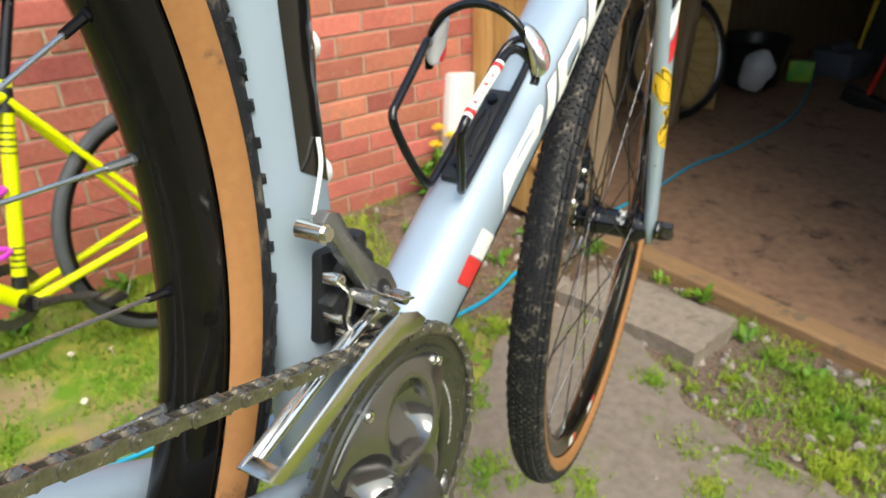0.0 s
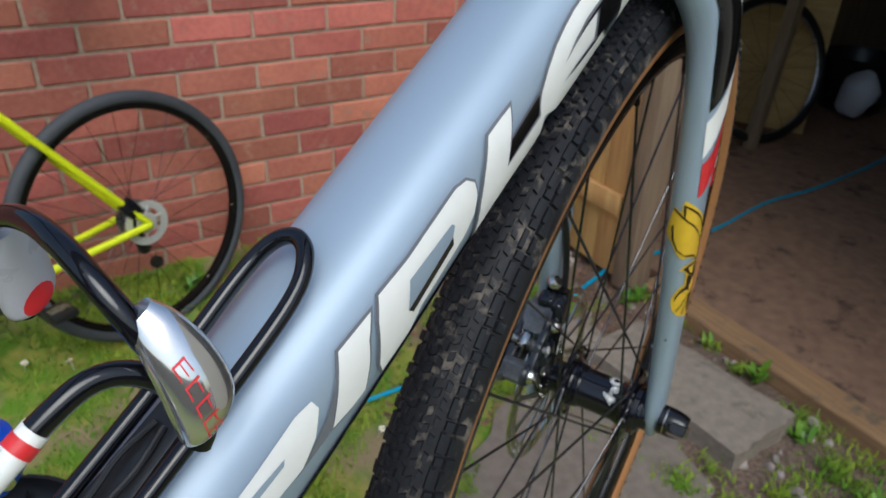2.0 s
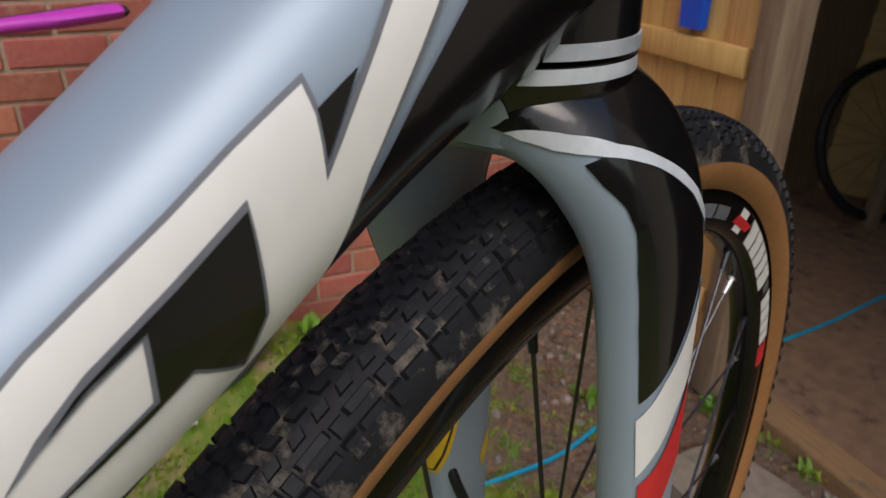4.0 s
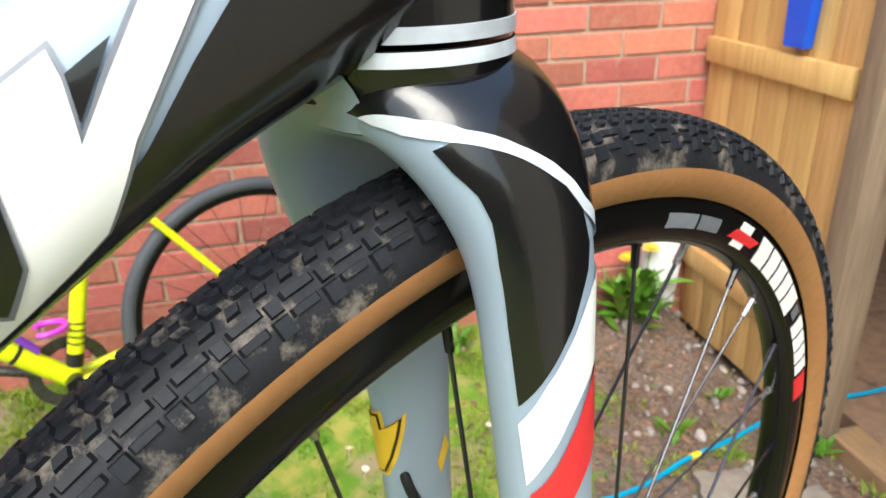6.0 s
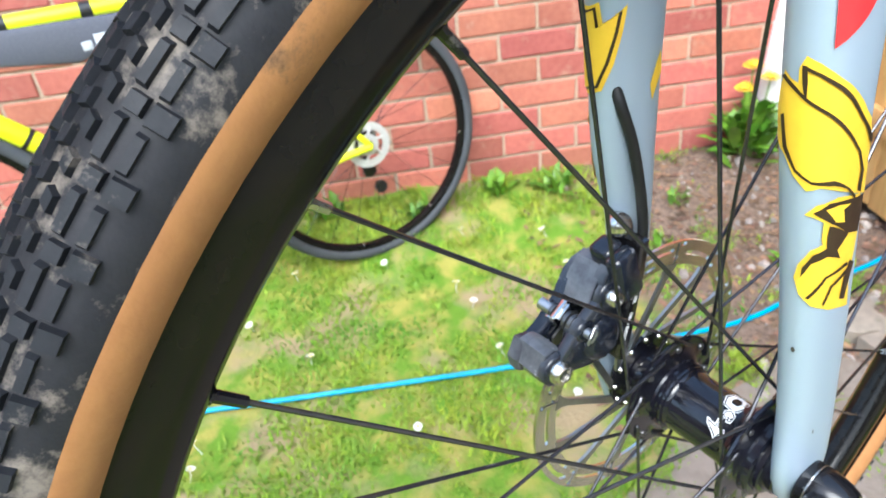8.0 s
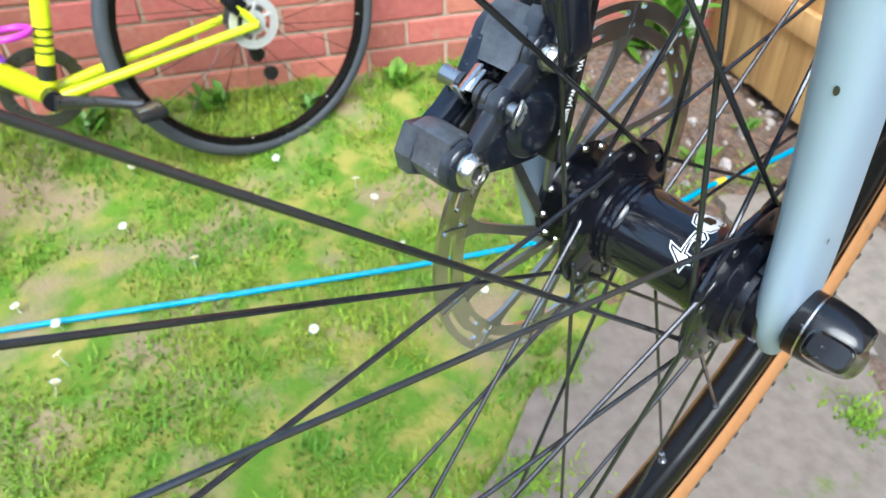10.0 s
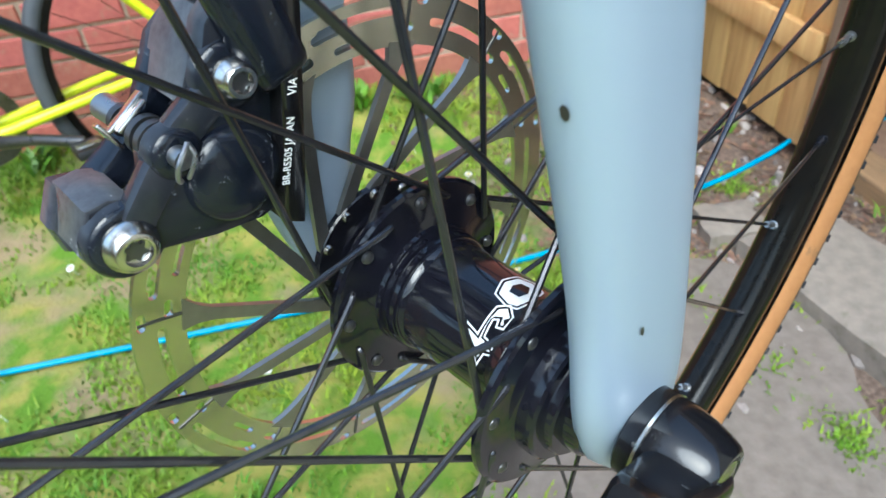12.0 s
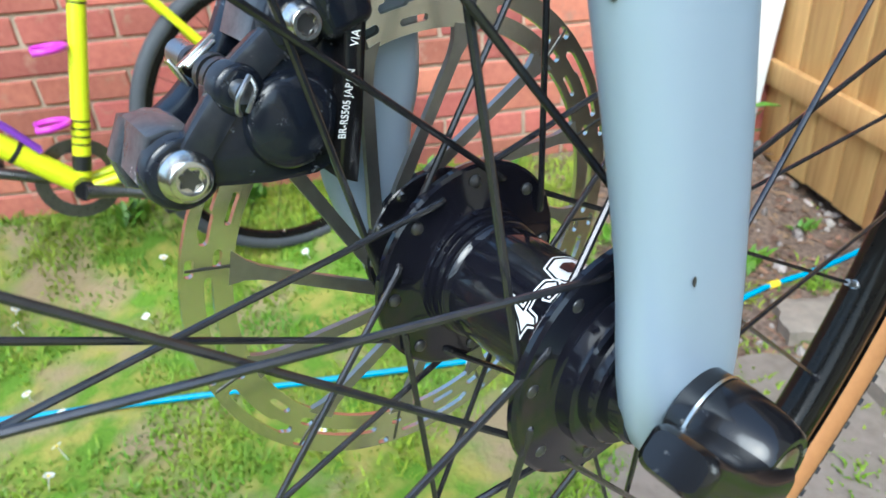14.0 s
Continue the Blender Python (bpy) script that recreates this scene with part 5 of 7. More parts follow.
for outline in ([(-0.0900, 0.0500), (-0.0856, 0.0612), (-0.0800, 0.0617), (-0.0752, 0.0600), (-0.0752, 0.0520), (-0.0800, 0.0460), (-0.0880, 0.0450)], [(-0.0580, 0.0765), (-0.0520, 0.0880), (-0.0460, 0.0945), (-0.0340, 0.0945), (-0.0360, 0.0760), (-0.0500, 0.0710)]):
    bm = bmesh.new()
    plate(bm, outline, 0.0190, Matrix.Translation((-0.0600, 0, 0)) @ IN_YZ, 0.0015)
    part("bridge", bm, M["caliper"], caliper, sharp=30)
# domed piston housing, bolt seats and the arm to the pin on the inner half
bm = bmesh.new()
lathe(bm, [(0.0, 0.0052), (0.0040, 0.0051), (0.0080, 0.0047), (0.0104, 0.0040), (0.0120, 0.0026), (0.0128, 0.0004), (0.0130, -0.002), (0.0, -0.002)], n=48)
part("piston_housing", bm, M["caliper"], caliper, "smooth black piston housing", Matrix.Translation((-0.0380, -0.0515, 0.0568)), sharp=50)
for x, y, z, r, h in ((-0.0405, -0.0800, 0.0508, 0.0090, 0.0030), (-0.0382, -0.0462, 0.0803, 0.0082, 0.0022), (-0.0385, -0.0636, 0.0678, 0.0060, 0.0034)):
    bm = bmesh.new()
    lathe(bm, [(0.0, -0.002), (r + 0.0008, -0.002), (r + 0.0004, h - 0.0016), (r - 0.0006, h - 0.0003), (r - 0.0016, h), (0.0, h)], n=40)
    part("boss", bm, M["caliper"], caliper, "", Matrix.Translation((x, y, z)), sharp=50)
for (y0, z0), (y1, z1), w in (((-0.0775, 0.0540), (-0.0650, 0.0672), 0.0085), ((-0.0622, 0.0700), (-0.0490, 0.0785), 0.0090)):
    bm = bmesh.new()
    turn = math.degrees(math.atan2(z1 - z0, y1 - y0))
    block(bm, 0.0062, math.hypot(y1 - y0, z1 - z0), w, pose(-0.0395, (y0 + y1) / 2, (z0 + z1) / 2, turn), 0.0016, 2)
    part("web", bm, M["caliper"], caliper, "", sharp=30)
bm = bmesh.new()
block(bm, 0.010, 0.016, 0.030, pose(-0.036, -0.0380, 0.0900, 16, 0, 0), 0.004, 3)
block(bm, 0.014, 0.013, 0.013, pose(-0.046, -0.0400, 0.0990, 16, 0, 0), 0.0035, 3)
part("inlet", bm, M["caliper"], caliper, sharp=30)
for y, z, x, f in ((-0.0800, 0.0508, -0.0376, 0.94), (-0.0462, 0.0803, -0.0358, 0.72)):
    bm = bmesh.new()
    lathe(bm, [(0.0, 0.0), (0.0072 * f, 0.0), (0.0072 * f, 0.0010), (0.0070 * f, 0.0016), (0.0054 * f, 0.0044), (0.0050 * f, 0.0047), (0.0037 * f, 0.0047), (0.0035 * f, 0.0030), (0.0, 0.0028)], n=40)
    bolt = part("bolt", bm, M["steel"], caliper, "polished silver bolt", Matrix.Translation((x, y, z)))
    bm = bmesh.new()
    star = [((0.0030 if k % 2 else 0.0019) * math.cos(math.pi * k / 6), (0.0030 if k % 2 else 0.0019) * math.sin(math.pi * k / 6)) for k in range(12)]
    plate(bm, star, 0.0006, Matrix.Translation((0.0029, 0, 0)) @ IN_YZ)
    part("socket", bm, M["gunmetal"], bolt, "star socket")
pin_a, pin_b = Vector((-0.0640, -0.0676, 0.0722)), Vector((-0.0325, -0.0636, 0.0678))
bm = bmesh.new()
rod(bm, pin_a, pin_b, 0.0016, n=14)
rod(bm, pin_a, pin_a.lerp(pin_b, 0.22), 0.0034, 0.0032, n=18)
rod(bm, pin_b, pin_b.lerp(pin_a, 0.10), 0.0026, n=14)
part("pad_pin", bm, M["alloy"], caliper, "silver pad pin")
for f in (0.24, 0.52, 0.62):
    bm = bmesh.new()
    rod(bm, pin_a.lerp(pin_b, f), pin_a.lerp(pin_b, f + 0.06), 0.0050 if f > 0.3 else 0.0040, n=20)
    part("pad_tab", bm, M["gunmetal"], caliper)
bm = bmesh.new()
rod(bm, pin_a.lerp(pin_b, 0.62), pin_a.lerp(pin_b, 0.84), 0.0042, 0.0046, n=20)
part("pin_sleeve", bm, M["caliper"], caliper)
bm = bmesh.new()
block(bm, 0.0034, 0.0120, 0.0012, Matrix.Translation(pin_a.lerp(pin_b, 0.40) + Vector((0, -0.001, 0.0042))) @ pose(0, 0, 0, 30, -12, 0), 0.0004)
block(bm, 0.0034, 0.0012, 0.0080, Matrix.Translation(pin_a.lerp(pin_b, 0.40) + Vector((0, -0.0062, 0.0000))) @ pose(0, 0, 0, 25, -12, 0), 0.0004)
block(bm, 0.0028, 0.0095, 0.0012, Matrix.Translation(pin_a.lerp(pin_b, 0.48) + Vector((0, -0.001, 0.0042))) @ pose(0, 0, 0, 30, -12, 0), 0.0004)
part("spring_clip", bm, M["steel"], caliper, "bright spring clip")
bm = bmesh.new()
pipe(bm, [pin_b + Vector((0.0006, 0.0016, 0.0040)), pin_b + Vector((0.0016, -0.0006, 0.0022)), pin_b + Vector((0.0018, -0.0024, 0.0)), pin_b + Vector((0.0012, -0.0030, -0.0028)), pin_b + Vector((0.0006, -0.0024, -0.0042))], 0.0007, n=8)
pipe(bm, [pin_b + Vector((0.0006, 0.0016, 0.0040)), pin_b + Vector((0.0018, 0.0020, 0.0012)), pin_b + Vector((0.0016, 0.0006, -0.0016)), pin_b + Vector((0.0008, -0.0006, -0.0040))], 0.0006, n=8)
part("split_pin", bm, M["alloy"], caliper, "wire split pin")
for x0 in (-0.0548, -0.0462):
    bm = bmesh.new()
    plate(bm, [(-0.0700, 0.046), (-0.0690, 0.0560), (-0.0590, 0.0630), (-0.0530, 0.0650), (-0.0450, 0.0560), (-0.0520, 0.0450)], 0.0014, Matrix.Translation((x0, 0, 0)) @ IN_YZ)
    part("brake_pad", bm, M["gunmetal"], caliper, "dark brake pad")
bm = bmesh.new()
plate(bm, [(-0.0432, 0.0395), (-0.0378, 0.0365), (-0.0345, 0.0513), (-0.0273, 0.0917), (-0.0255, 0.1060), (-0.0325, 0.1060), (-0.0335, 0.0934), (-0.0395, 0.0600)], 0.0185, Matrix.Translation((-0.0508, 0, 0)) @ IN_YZ, 0.0008)
mount = part("mount_post", bm, M["black_paint"], caliper, "black mounting post with white lettering", sharp=30)


def lettering(words, size, m, material, parent, name="lettering", label=""):
    """Raised letters in the built-in font."""
    cu = bpy.data.curves.new(name, "FONT")
    cu.body, cu.size, cu.extrude = words, size, 0.0001
    tmp = bpy.data.objects.new(name, cu)
    scene.collection.objects.link(tmp)
    me = bpy.data.meshes.new_from_object(tmp.evaluated_get(bpy.context.evaluated_depsgraph_get()))
    bpy.data.objects.remove(tmp)
    me.materials.clear()
    me.materials.append(material)
    ob = new(name, me)
    ob.parent = parent
    ob.matrix_basis = m
    return tagged(ob, label) if label else ob


# letters run up the inner face of the post
up_dir = Vector((0, 0.0077, 0.0245)).normalized()
m = Matrix((up_dir, Vector((1, 0, 0)).cross(up_dir), (1, 0, 0))).transposed().to_4x4()
lettering("BR-RS505 JAPAN", 0.0031, Matrix.Translation((-0.0321, -0.0402, 0.0500)) @ m @ Matrix.Diagonal((0.80, 1.0, 1, 1)), M["white"], mount, label="white printed lettering")
lettering("VIA", 0.0034, Matrix.Translation((-0.0321, -0.0333, 0.0722)) @ m @ Matrix.Diagonal((0.80, 1.0, 1, 1)), M["white"], mount, label="white printed lettering")
bm = bmesh.new()
pipe(bm, [(-0.041, -0.0290, 0.088), (-0.040, -0.0225, 0.100), (-0.040, -0.0242, 0.1228), (-0.040, -0.0321, 0.1546), (-0.041, -0.0393, 0.1745), (-0.046, -0.0400, 0.186)], 0.0026, n=12)
part("brake_hose", bm, M["rubber_plain"], caliper, "black brake hose")
bm = bmesh.new()
rod(bm, (-0.041, -0.0290, 0.088), (-0.0402, -0.0228, 0.099), 0.0048, 0.0042, n=6)
part("hose_fitting", bm, M["black_metal"], caliper)
bm = bmesh.new()
lathe(bm, [(0.0, 0.0), (0.0065, 0.0), (0.0065, 0.003), (0.0045, 0.0055), (0.0, 0.0058)], n=24)
part("mount_bolt", bm, M["steel"], caliper, "polished mounting bolt", Matrix.Translation((-0.045, -0.034, 0.112)) @ pose(0, 0, 0, 0, -50, 0))

# ---- crankset, chain, front derailleur ----
RING = Vector((0.0, BB.y, BB.z))
bm = bmesh.new()
lathe(bm, [(0.0560, 0.0425), (0.0570, 0.0418), (0.0895, 0.0435), (0.0905, 0.0445), (0.0905, 0.0460), (0.0895, 0.0467), (0.0860, 0.0467), (0.0850, 0.0460), (0.0815, 0.0460), (0.0800, 0.0472), (0.0620, 0.0468), (0.0575, 0.0462), (0.0560, 0.0450)], n=120, closed=True)
for k in range(46):
    a = 2 * math.pi * k / 46
    block(bm, 0.0022, 0.0052, 0.006, Matrix.Translation((0.0452, 0.0918 * math.sin(a), 0.0918 * math.cos(a))) @ pose(0, 0, 0, -math.degrees(a), 0, 0))
crankset = part("crankset", bm, M["gunmetal"], bike, "dark grey double chainring crankset", Matrix.Translation(RING), sharp=30)
bm = bmesh.new()
lathe(bm, [(0.056, 0.031), (0.0665, 0.031), (0.0665, 0.033), (0.056, 0.033)], n=72, closed=True)
for k in range(34):
    a = 2 * math.pi * k / 34
    block(bm, 0.002, 0.005, 0.005, Matrix.Translation((0.032, 0.068 * math.sin(a), 0.068 * math.cos(a))) @ pose(0, 0, 0, -math.degrees(a), 0, 0))
part("inner_ring", bm, M["alloy"], crankset, "silver inner chainring")


def spider(bm):
    """A dished face with large closed bowls over most of the ring, cut away between the two pairs of arms."""
    n, steps = 480, 52
    bowls = [(9, 0.0450, 0.0245, 0.0215), (-50, 0.0480, 0.0175, 0.0210)]
    bowls += [(a + 180, r, u, v) for a, r, u, v in bowls]
    rows = []
    for k in range(n):
        deg = 360.0 * k / n
        off = abs((deg - 86 + 90) % 180 - 90)
        f = max(0.0, min(1.0, (off - 24) / 24))
        outer = 0.030 + 0.0475 * (f * f * (3 - 2 * f)) ** 0.7
        a, row = radians(deg), []
        for i in range(steps + 3):
            r = 0.016 + (outer - 0.016) * min(i, steps) / steps
            t = (r - 0.016) / 0.060
            x = 0.0595 - 0.0110 * t ** 1.3
            for a0, r0, u, v in bowls:
                da = (deg - a0 + 180) % 360 - 180
                d = (radians(da) * r / u) ** 2 + ((r - r0) / v) ** 2
                if d < 1:
                    x -= 0.0170 * (1 - d) ** 0.62
                elif d < 1.5:
                    x -= 0.0012 * (1.5 - d)
            edge = (outer - r) / 0.0035
            if edge < 1:
                x -= 0.0013 * (1 - edge) ** 2
            if i > steps:
                r += 0.0004 * (i - steps)
                x = 0.0430 if i == steps + 2 else x - 0.0012
            row.append(bm.verts.new((x, r * math.sin(a), r * math.cos(a))))
        rows.append(row)
    for k in range(n):
        p, q = rows[k], rows[(k + 1) % n]
        for i in range(steps + 2):
            bm.faces.new((p[i], q[i], q[i + 1], p[i + 1]))
    bmesh.ops.recalc_face_normals(bm, faces=bm.faces[:])
    return bm


part("spider", spider(bmesh.new()), M["spider"], crankset, "polished grey four-armed spider with round bowls", sharp=75)
for deg in (33, 39, -21, -80, 141, 213, 219, 159):
    bm = bmesh.new()
    lathe(bm, [(0.0, 0.0), (0.0016, 0.0), (0.0016, 0.0012), (0.0030, 0.0016), (0.0034, 0.0010), (0.0034, -0.004), (0.0, -0.004)], n=16)
    part("ring_bolt", bm, M["steel"], crankset, "small bright bolt", Matrix.Translation((0.0492, 0.0725 * math.sin(radians(deg)), 0.0725 * math.cos(radians(deg)))))
# worn white print along the open stretch of the ring
for deg in list(range(60, 112, 4)) + list(range(240, 292, 4)):
    bm = bmesh.new()
    block(bm, 0.0003, 0.0030 if deg % 8 else 0.0021, 0.0022, Matrix.Translation((0.0471, 0.0640 * math.sin(radians(deg)), 0.0640 * math.cos(radians(deg)))) @ pose(0, 0, 0, -deg, 0, 0))
    part("printed_bar", bm, M["pale_print"], crankset, "worn pale printed mark")
bm = bmesh.new()
lathe(bm, [(0.0, 0.030), (0.02, 0.030), (0.02, 0.060), (0.012, 0.062), (0.0, 0.062)], n=36)
part("axle_cap", bm, M["gunmetal"], crankset)
bm = bmesh.new()
pipe(bm, [(0.060, 0, 0), (0.064, -0.08, 0.009), (0.068, -0.15, 0.018), (0.068, -0.172, 0.02)], [0.017, 0.0135, 0.012, 0.013], n=14, per=6)
part("crank_arm", bm, M["gunmetal"], crankset, "dark grey crank arm")
bm = bmesh.new()
pipe(bm, [(-0.046, 0, 0), (-0.054, 0.08, -0.009), (-0.060, 0.15, -0.018), (-0.060, 0.172, -0.02)], [0.016, 0.0125, 0.011, 0.012], n=14, per=6)
arm = part("crank_arm", bm, M["gunmetal"], crankset, "dark grey crank arm")
bm = bmesh.new()
rod(bm, (-0.066, 0.172, -0.02), (-0.150, 0.166, -0.03), 0.0075, 0.009, n=18)
block(bm, 0.040, 0.052, 0.015, pose(-0.122, 0.165, -0.031, 18, 0, 0), 0.006, 3)
block(bm, 0.026, 0.020, 0.010, pose(-0.122, 0.150, -0.026, 18, 0, 0), 0.004, 3)
part("pedal", bm, M["black_metal"], arm, "black clip-in pedal")
for s in (-1, 1):
    bm = bmesh.new()
    pipe(bm, [(-0.108, 0.165 + s * 0.018, -0.022 + s * 0.004), (-0.109, 0.165 + s * 0.030, -0.020 + s * 0.008), (-0.122, 0.165 + s * 0.035, -0.020 + s * 0.010), (-0.135, 0.165 + s * 0.030, -0.020 + s * 0.008), (-0.136, 0.165 + s * 0.018, -0.022 + s * 0.004)], 0.0022, n=8)
    part("pedal_binding", bm, M["steel"], arm, "bright steel pedal binding")

# chain: from the sprocket over the top of the big ring and back below
SPROCKET, SPR, CR = Vector((0, REAR_HUB.y, REAR_HUB.z)), 0.034, 0.0915
d = Vector((RING.y - SPROCKET.y, RING.z - SPROCKET.z))
base = math.atan2(d.y, d.x)
tilt = math.asin((CR - SPR) / d.length)


def round_at(c, r, a):
    return (c.y + r * math.cos(a), c.z + r * math.sin(a))


up_a = base + math.pi / 2 + tilt
low_a = base - math.pi / 2 - tilt
corners = [round_at(SPROCKET, SPR, up_a)]
arc = [round_at(RING, CR, up_a + (low_a - up_a) * k / 40) for k in range(41)]
loop = corners + arc + [round_at(SPROCKET, SPR, low_a)] + [round_at(SPROCKET, SPR, low_a - (low_a - up_a + 2 * math.pi) * k / 16) for k in range(1, 16)]
loop = np.array(loop + loop[:1])
seg = np.linalg.norm(np.diff(loop, axis=0), axis=1)
run = np.concatenate([[0], np.cumsum(seg)])
count = int(round(run[-1] / 0.0127 / 2) * 2)


def chain_link(outer):
    bm = bmesh.new()
    w = 0.0034 if outer else 0.0023
    shape = []
    for k in range(24):
        a = 2 * math.pi * k / 24
        x = 0.00635 * (1 if math.cos(a) > 0 else -1) + 0.0041 * math.cos(a)
        shape.append((x, 0.0041 * math.sin(a) * (1.0 if abs(math.cos(a)) > 0.35 else 0.74)))
    for x in (w - 0.0005, -w - 0.0005):
        plate(bm, shape, 0.001, Matrix.Translation((x, 0, 0)) @ IN_YZ)
    for y in (-0.00635, 0.00635):
        rod(bm, (-w - 0.0006 if outer else -0.0022, y, 0), (w + 0.0012 if outer else 0.0022, y, 0), 0.0018 if outer else 0.0038, n=10)
    return bm


chain = None
first = {}
for k in range(count):
    s = run[-1] * k / count
    s2 = run[-1] * (k + 1) / count
    a = [np.interp(s, run, loop[:, i]) for i in (0, 1)]
    b = [np.interp(s2, run, loop[:, i]) for i in (0, 1)]
    m = pose(0.0452, (a[0] + b[0]) / 2, (a[1] + b[1]) / 2, math.degrees(math.atan2(b[1] - a[1], b[0] - a[0])))
    if chain is None:
        chain = part("chain", chain_link(True), M["chain"], bike, "oily dark chain", m, sharp=30)
        chain_m = m
        first[0] = chain
        continue
    rel = chain_m.inverted() @ m
    if k % 2 not in first:
        first[k % 2] = part("link", chain_link(k % 2 == 0), M["chain"], chain, "", rel, sharp=30)
    else:
        share("link", first[k % 2], chain, rel)

bm = bmesh.new()
for k, r in enumerate((0.052, 0.046, 0.041, 0.0365, 0.032, 0.028, 0.024)):
    lathe(bm, [(0.012, 0.028 + 0.0038 * k), (r, 0.028 + 0.0038 * k), (r, 0.030 + 0.0038 * k), (0.012, 0.030 + 0.0038 * k)], n=40, closed=True)
part("cassette", bm, M["gunmetal"], bike, "dark grey sprocket cassette", Matrix.Translation(REAR_HUB), sharp=30)

# front derailleur
bm = bmesh.new()
block(bm, 0.022, 0.026, 0.036, pose(0.018, -0.612, 0.226, 10, 0, 0), 0.004)
block(bm, 0.018, 0.024, 0.022, pose(0.022, -0.620, 0.240, 20, 0, 0), 0.004)
rod(bm, (0.012, -0.615, 0.2), (0.04, -0.61, 0.2), 0.009, n=16)
block(bm, 0.016, 0.020, 0.050, pose(0.017, -0.634, 0.232, -8, 0, 0), 0.003)
block(bm, 0.010, 0.014, 0.020, pose(0.028, -0.636, 0.228, 25, 0, 0), 0.002)
block(bm, 0.012, 0.012, 0.018, pose(0.028, -0.630, 0.208, -20, 0, 0), 0.002)
derailleur = part("front_derailleur", bm, M["black_plastic"], bike, "black and silver front derailleur over the chain", sharp=35)
bm = bmesh.new()
plate(bm, [(-0.657, 0.283), (-0.650, 0.2875), (-0.642, 0.284), (-0.634, 0.268), (-0.620, 0.249), (-0.605, 0.236), (-0.599, 0.224), (-0.603, 0.214), (-0.612, 0.213), (-0.620, 0.222), (-0.632, 0.243), (-0.647, 0.269)], 0.0065, Matrix.Translation((0.034, 0, 0)) @ IN_YZ, 0.002)
arm = part("arm", bm, M["satin"], derailleur, "silver derailleur arm", sharp=30)
# Flat black oval on the arm's face: shade of its hollow, given by colour.
bm = bmesh.new()
plate(bm, oval(-0.6120, 0.2290, 0.0082, 0.0040, 20, -55), 0.0004, Matrix.Translation((0.0406, 0, 0)) @ IN_YZ)
part("shade_oval", bm, M["black_plastic"], arm, "flat black oval standing for the shade in the arm's hollow")
bm = bmesh.new()
plate(bm, oval(-0.6115, 0.2283, 0.0032, 0.0020, 14, -55), 0.0012, Matrix.Translation((0.0408, 0, 0)) @ IN_YZ, 0.0003)
part("stud", bm, M["satin"], arm, "silver stud in the recess")
for x, y, z, r in ((0.034, -0.640, 0.246, 0.0034), (0.034, -0.643, 0.226, 0.0026), (0.036, -0.637, 0.214, 0.0030), (0.035, -0.630, 0.204, 0.0034), (0.037, -0.622, 0.212, 0.0030)):
    bm = bmesh.new()
    lathe(bm, [(0.0, 0.0), (r * 0.5, 0.0), (r * 0.55, 0.0014), (r * 0.9, 0.0014), (r, 0.0006), (r, -0.008), (0.0, -0.008)], n=16)
    part("screw", bm, M["steel"], derailleur, "bright screw", Matrix.Translation((x, y, z)))
bm = bmesh.new()
pipe(bm, [(0.036, -0.645, 0.250), (0.038, -0.638, 0.238), (0.037, -0.640, 0.222), (0.039, -0.630, 0.210), (0.044, -0.618, 0.209)], 0.0012, n=8)
part("spring", bm, M["steel"], derailleur, "bright spring wire")
bm = bmesh.new()
rod(bm, (0.028, -0.6565, 0.2800), (0.042, -0.6565, 0.2800), 0.0046, n=18)
rod(bm, (0.042, -0.6565, 0.2800), (0.0445, -0.6565, 0.2800), 0.0034, n=6)
part("clamp_bolt", bm, M["steel"], derailleur, "polished clamp bolt")


def cage_plate(x, low):
    bm = bmesh.new()
    outline = [(-0.722, 0.197), (-0.716, 0.1905), (-0.690, 0.194), (-0.655, 0.2035), (-0.62, 0.205), (-0.602, 0.200), (-0.594, 0.204), (-0.602, 0.213), (-0.617, 0.2205), (-0.645, 0.2165), (-0.69, 0.205)]
    plate(bm, [(y, z + low) for y, z in outline], 0.0016, Matrix.Translation((x, 0, 0)) @ IN_YZ, 0.0004)
    return bm


part("cage_plate", cage_plate(0.0525, 0.0), M["steel"], derailleur, "polished outer cage plate", sharp=30)
part("cage_plate", cage_plate(0.0365, 0.002), M["steel"], derailleur, "inner cage plate", sharp=30)
# Mirror bars added along the plates' upper edges to give their bright highlight.
for x, r, dz in ((0.0395, 0.0030, -0.002), (0.0530, 0.0013, 0.0)):
    bm = bmesh.new()
    pipe(bm, [(x, -0.7185, 0.1965 + dz), (x, -0.690, 0.2048 + dz), (x, -0.645, 0.2165 + dz), (x, -0.619, 0.2205 + dz)], [r * 0.8, r, r, r * 0.7], n=12, per=6)
    part("cage_glint", bm, M["mirror_steel"], derailleur, "mirror bar added as the highlight along the cage's upper edge")
bm = bmesh.new()
block(bm, 0.018, 0.014, 0.0016, pose(0.045, -0.611, 0.2255, -24, 0, 0), 0.0004)
part("cage_bridge", bm, M["steel"], derailleur, "polished cage bridge")
bm = bmesh.new()
block(bm, 0.018, 0.008, 0.0016, pose(0.045, -0.7185, 0.1985, 10, 0, 0), 0.0004)
part("cage_bridge", bm, M["steel"], derailleur, "polished cage bridge")
for y, z in ((-0.622, 0.226), (-0.606, 0.222), (-0.634, 0.236)):
    bm = bmesh.new()
    rod(bm, (0.036, y, z), (0.050, y, z), 0.0038, n=14)
    part("pivot", bm, M["alloy"], derailleur)
bm = bmesh.new()
pipe(bm, [(0.020, -0.628, 0.312), (0.024, -0.633, 0.300), (0.031, -0.650, 0.284)], 0.0011, n=8)
part("cable", bm, M["pvc"], derailleur, "pale shift cable")
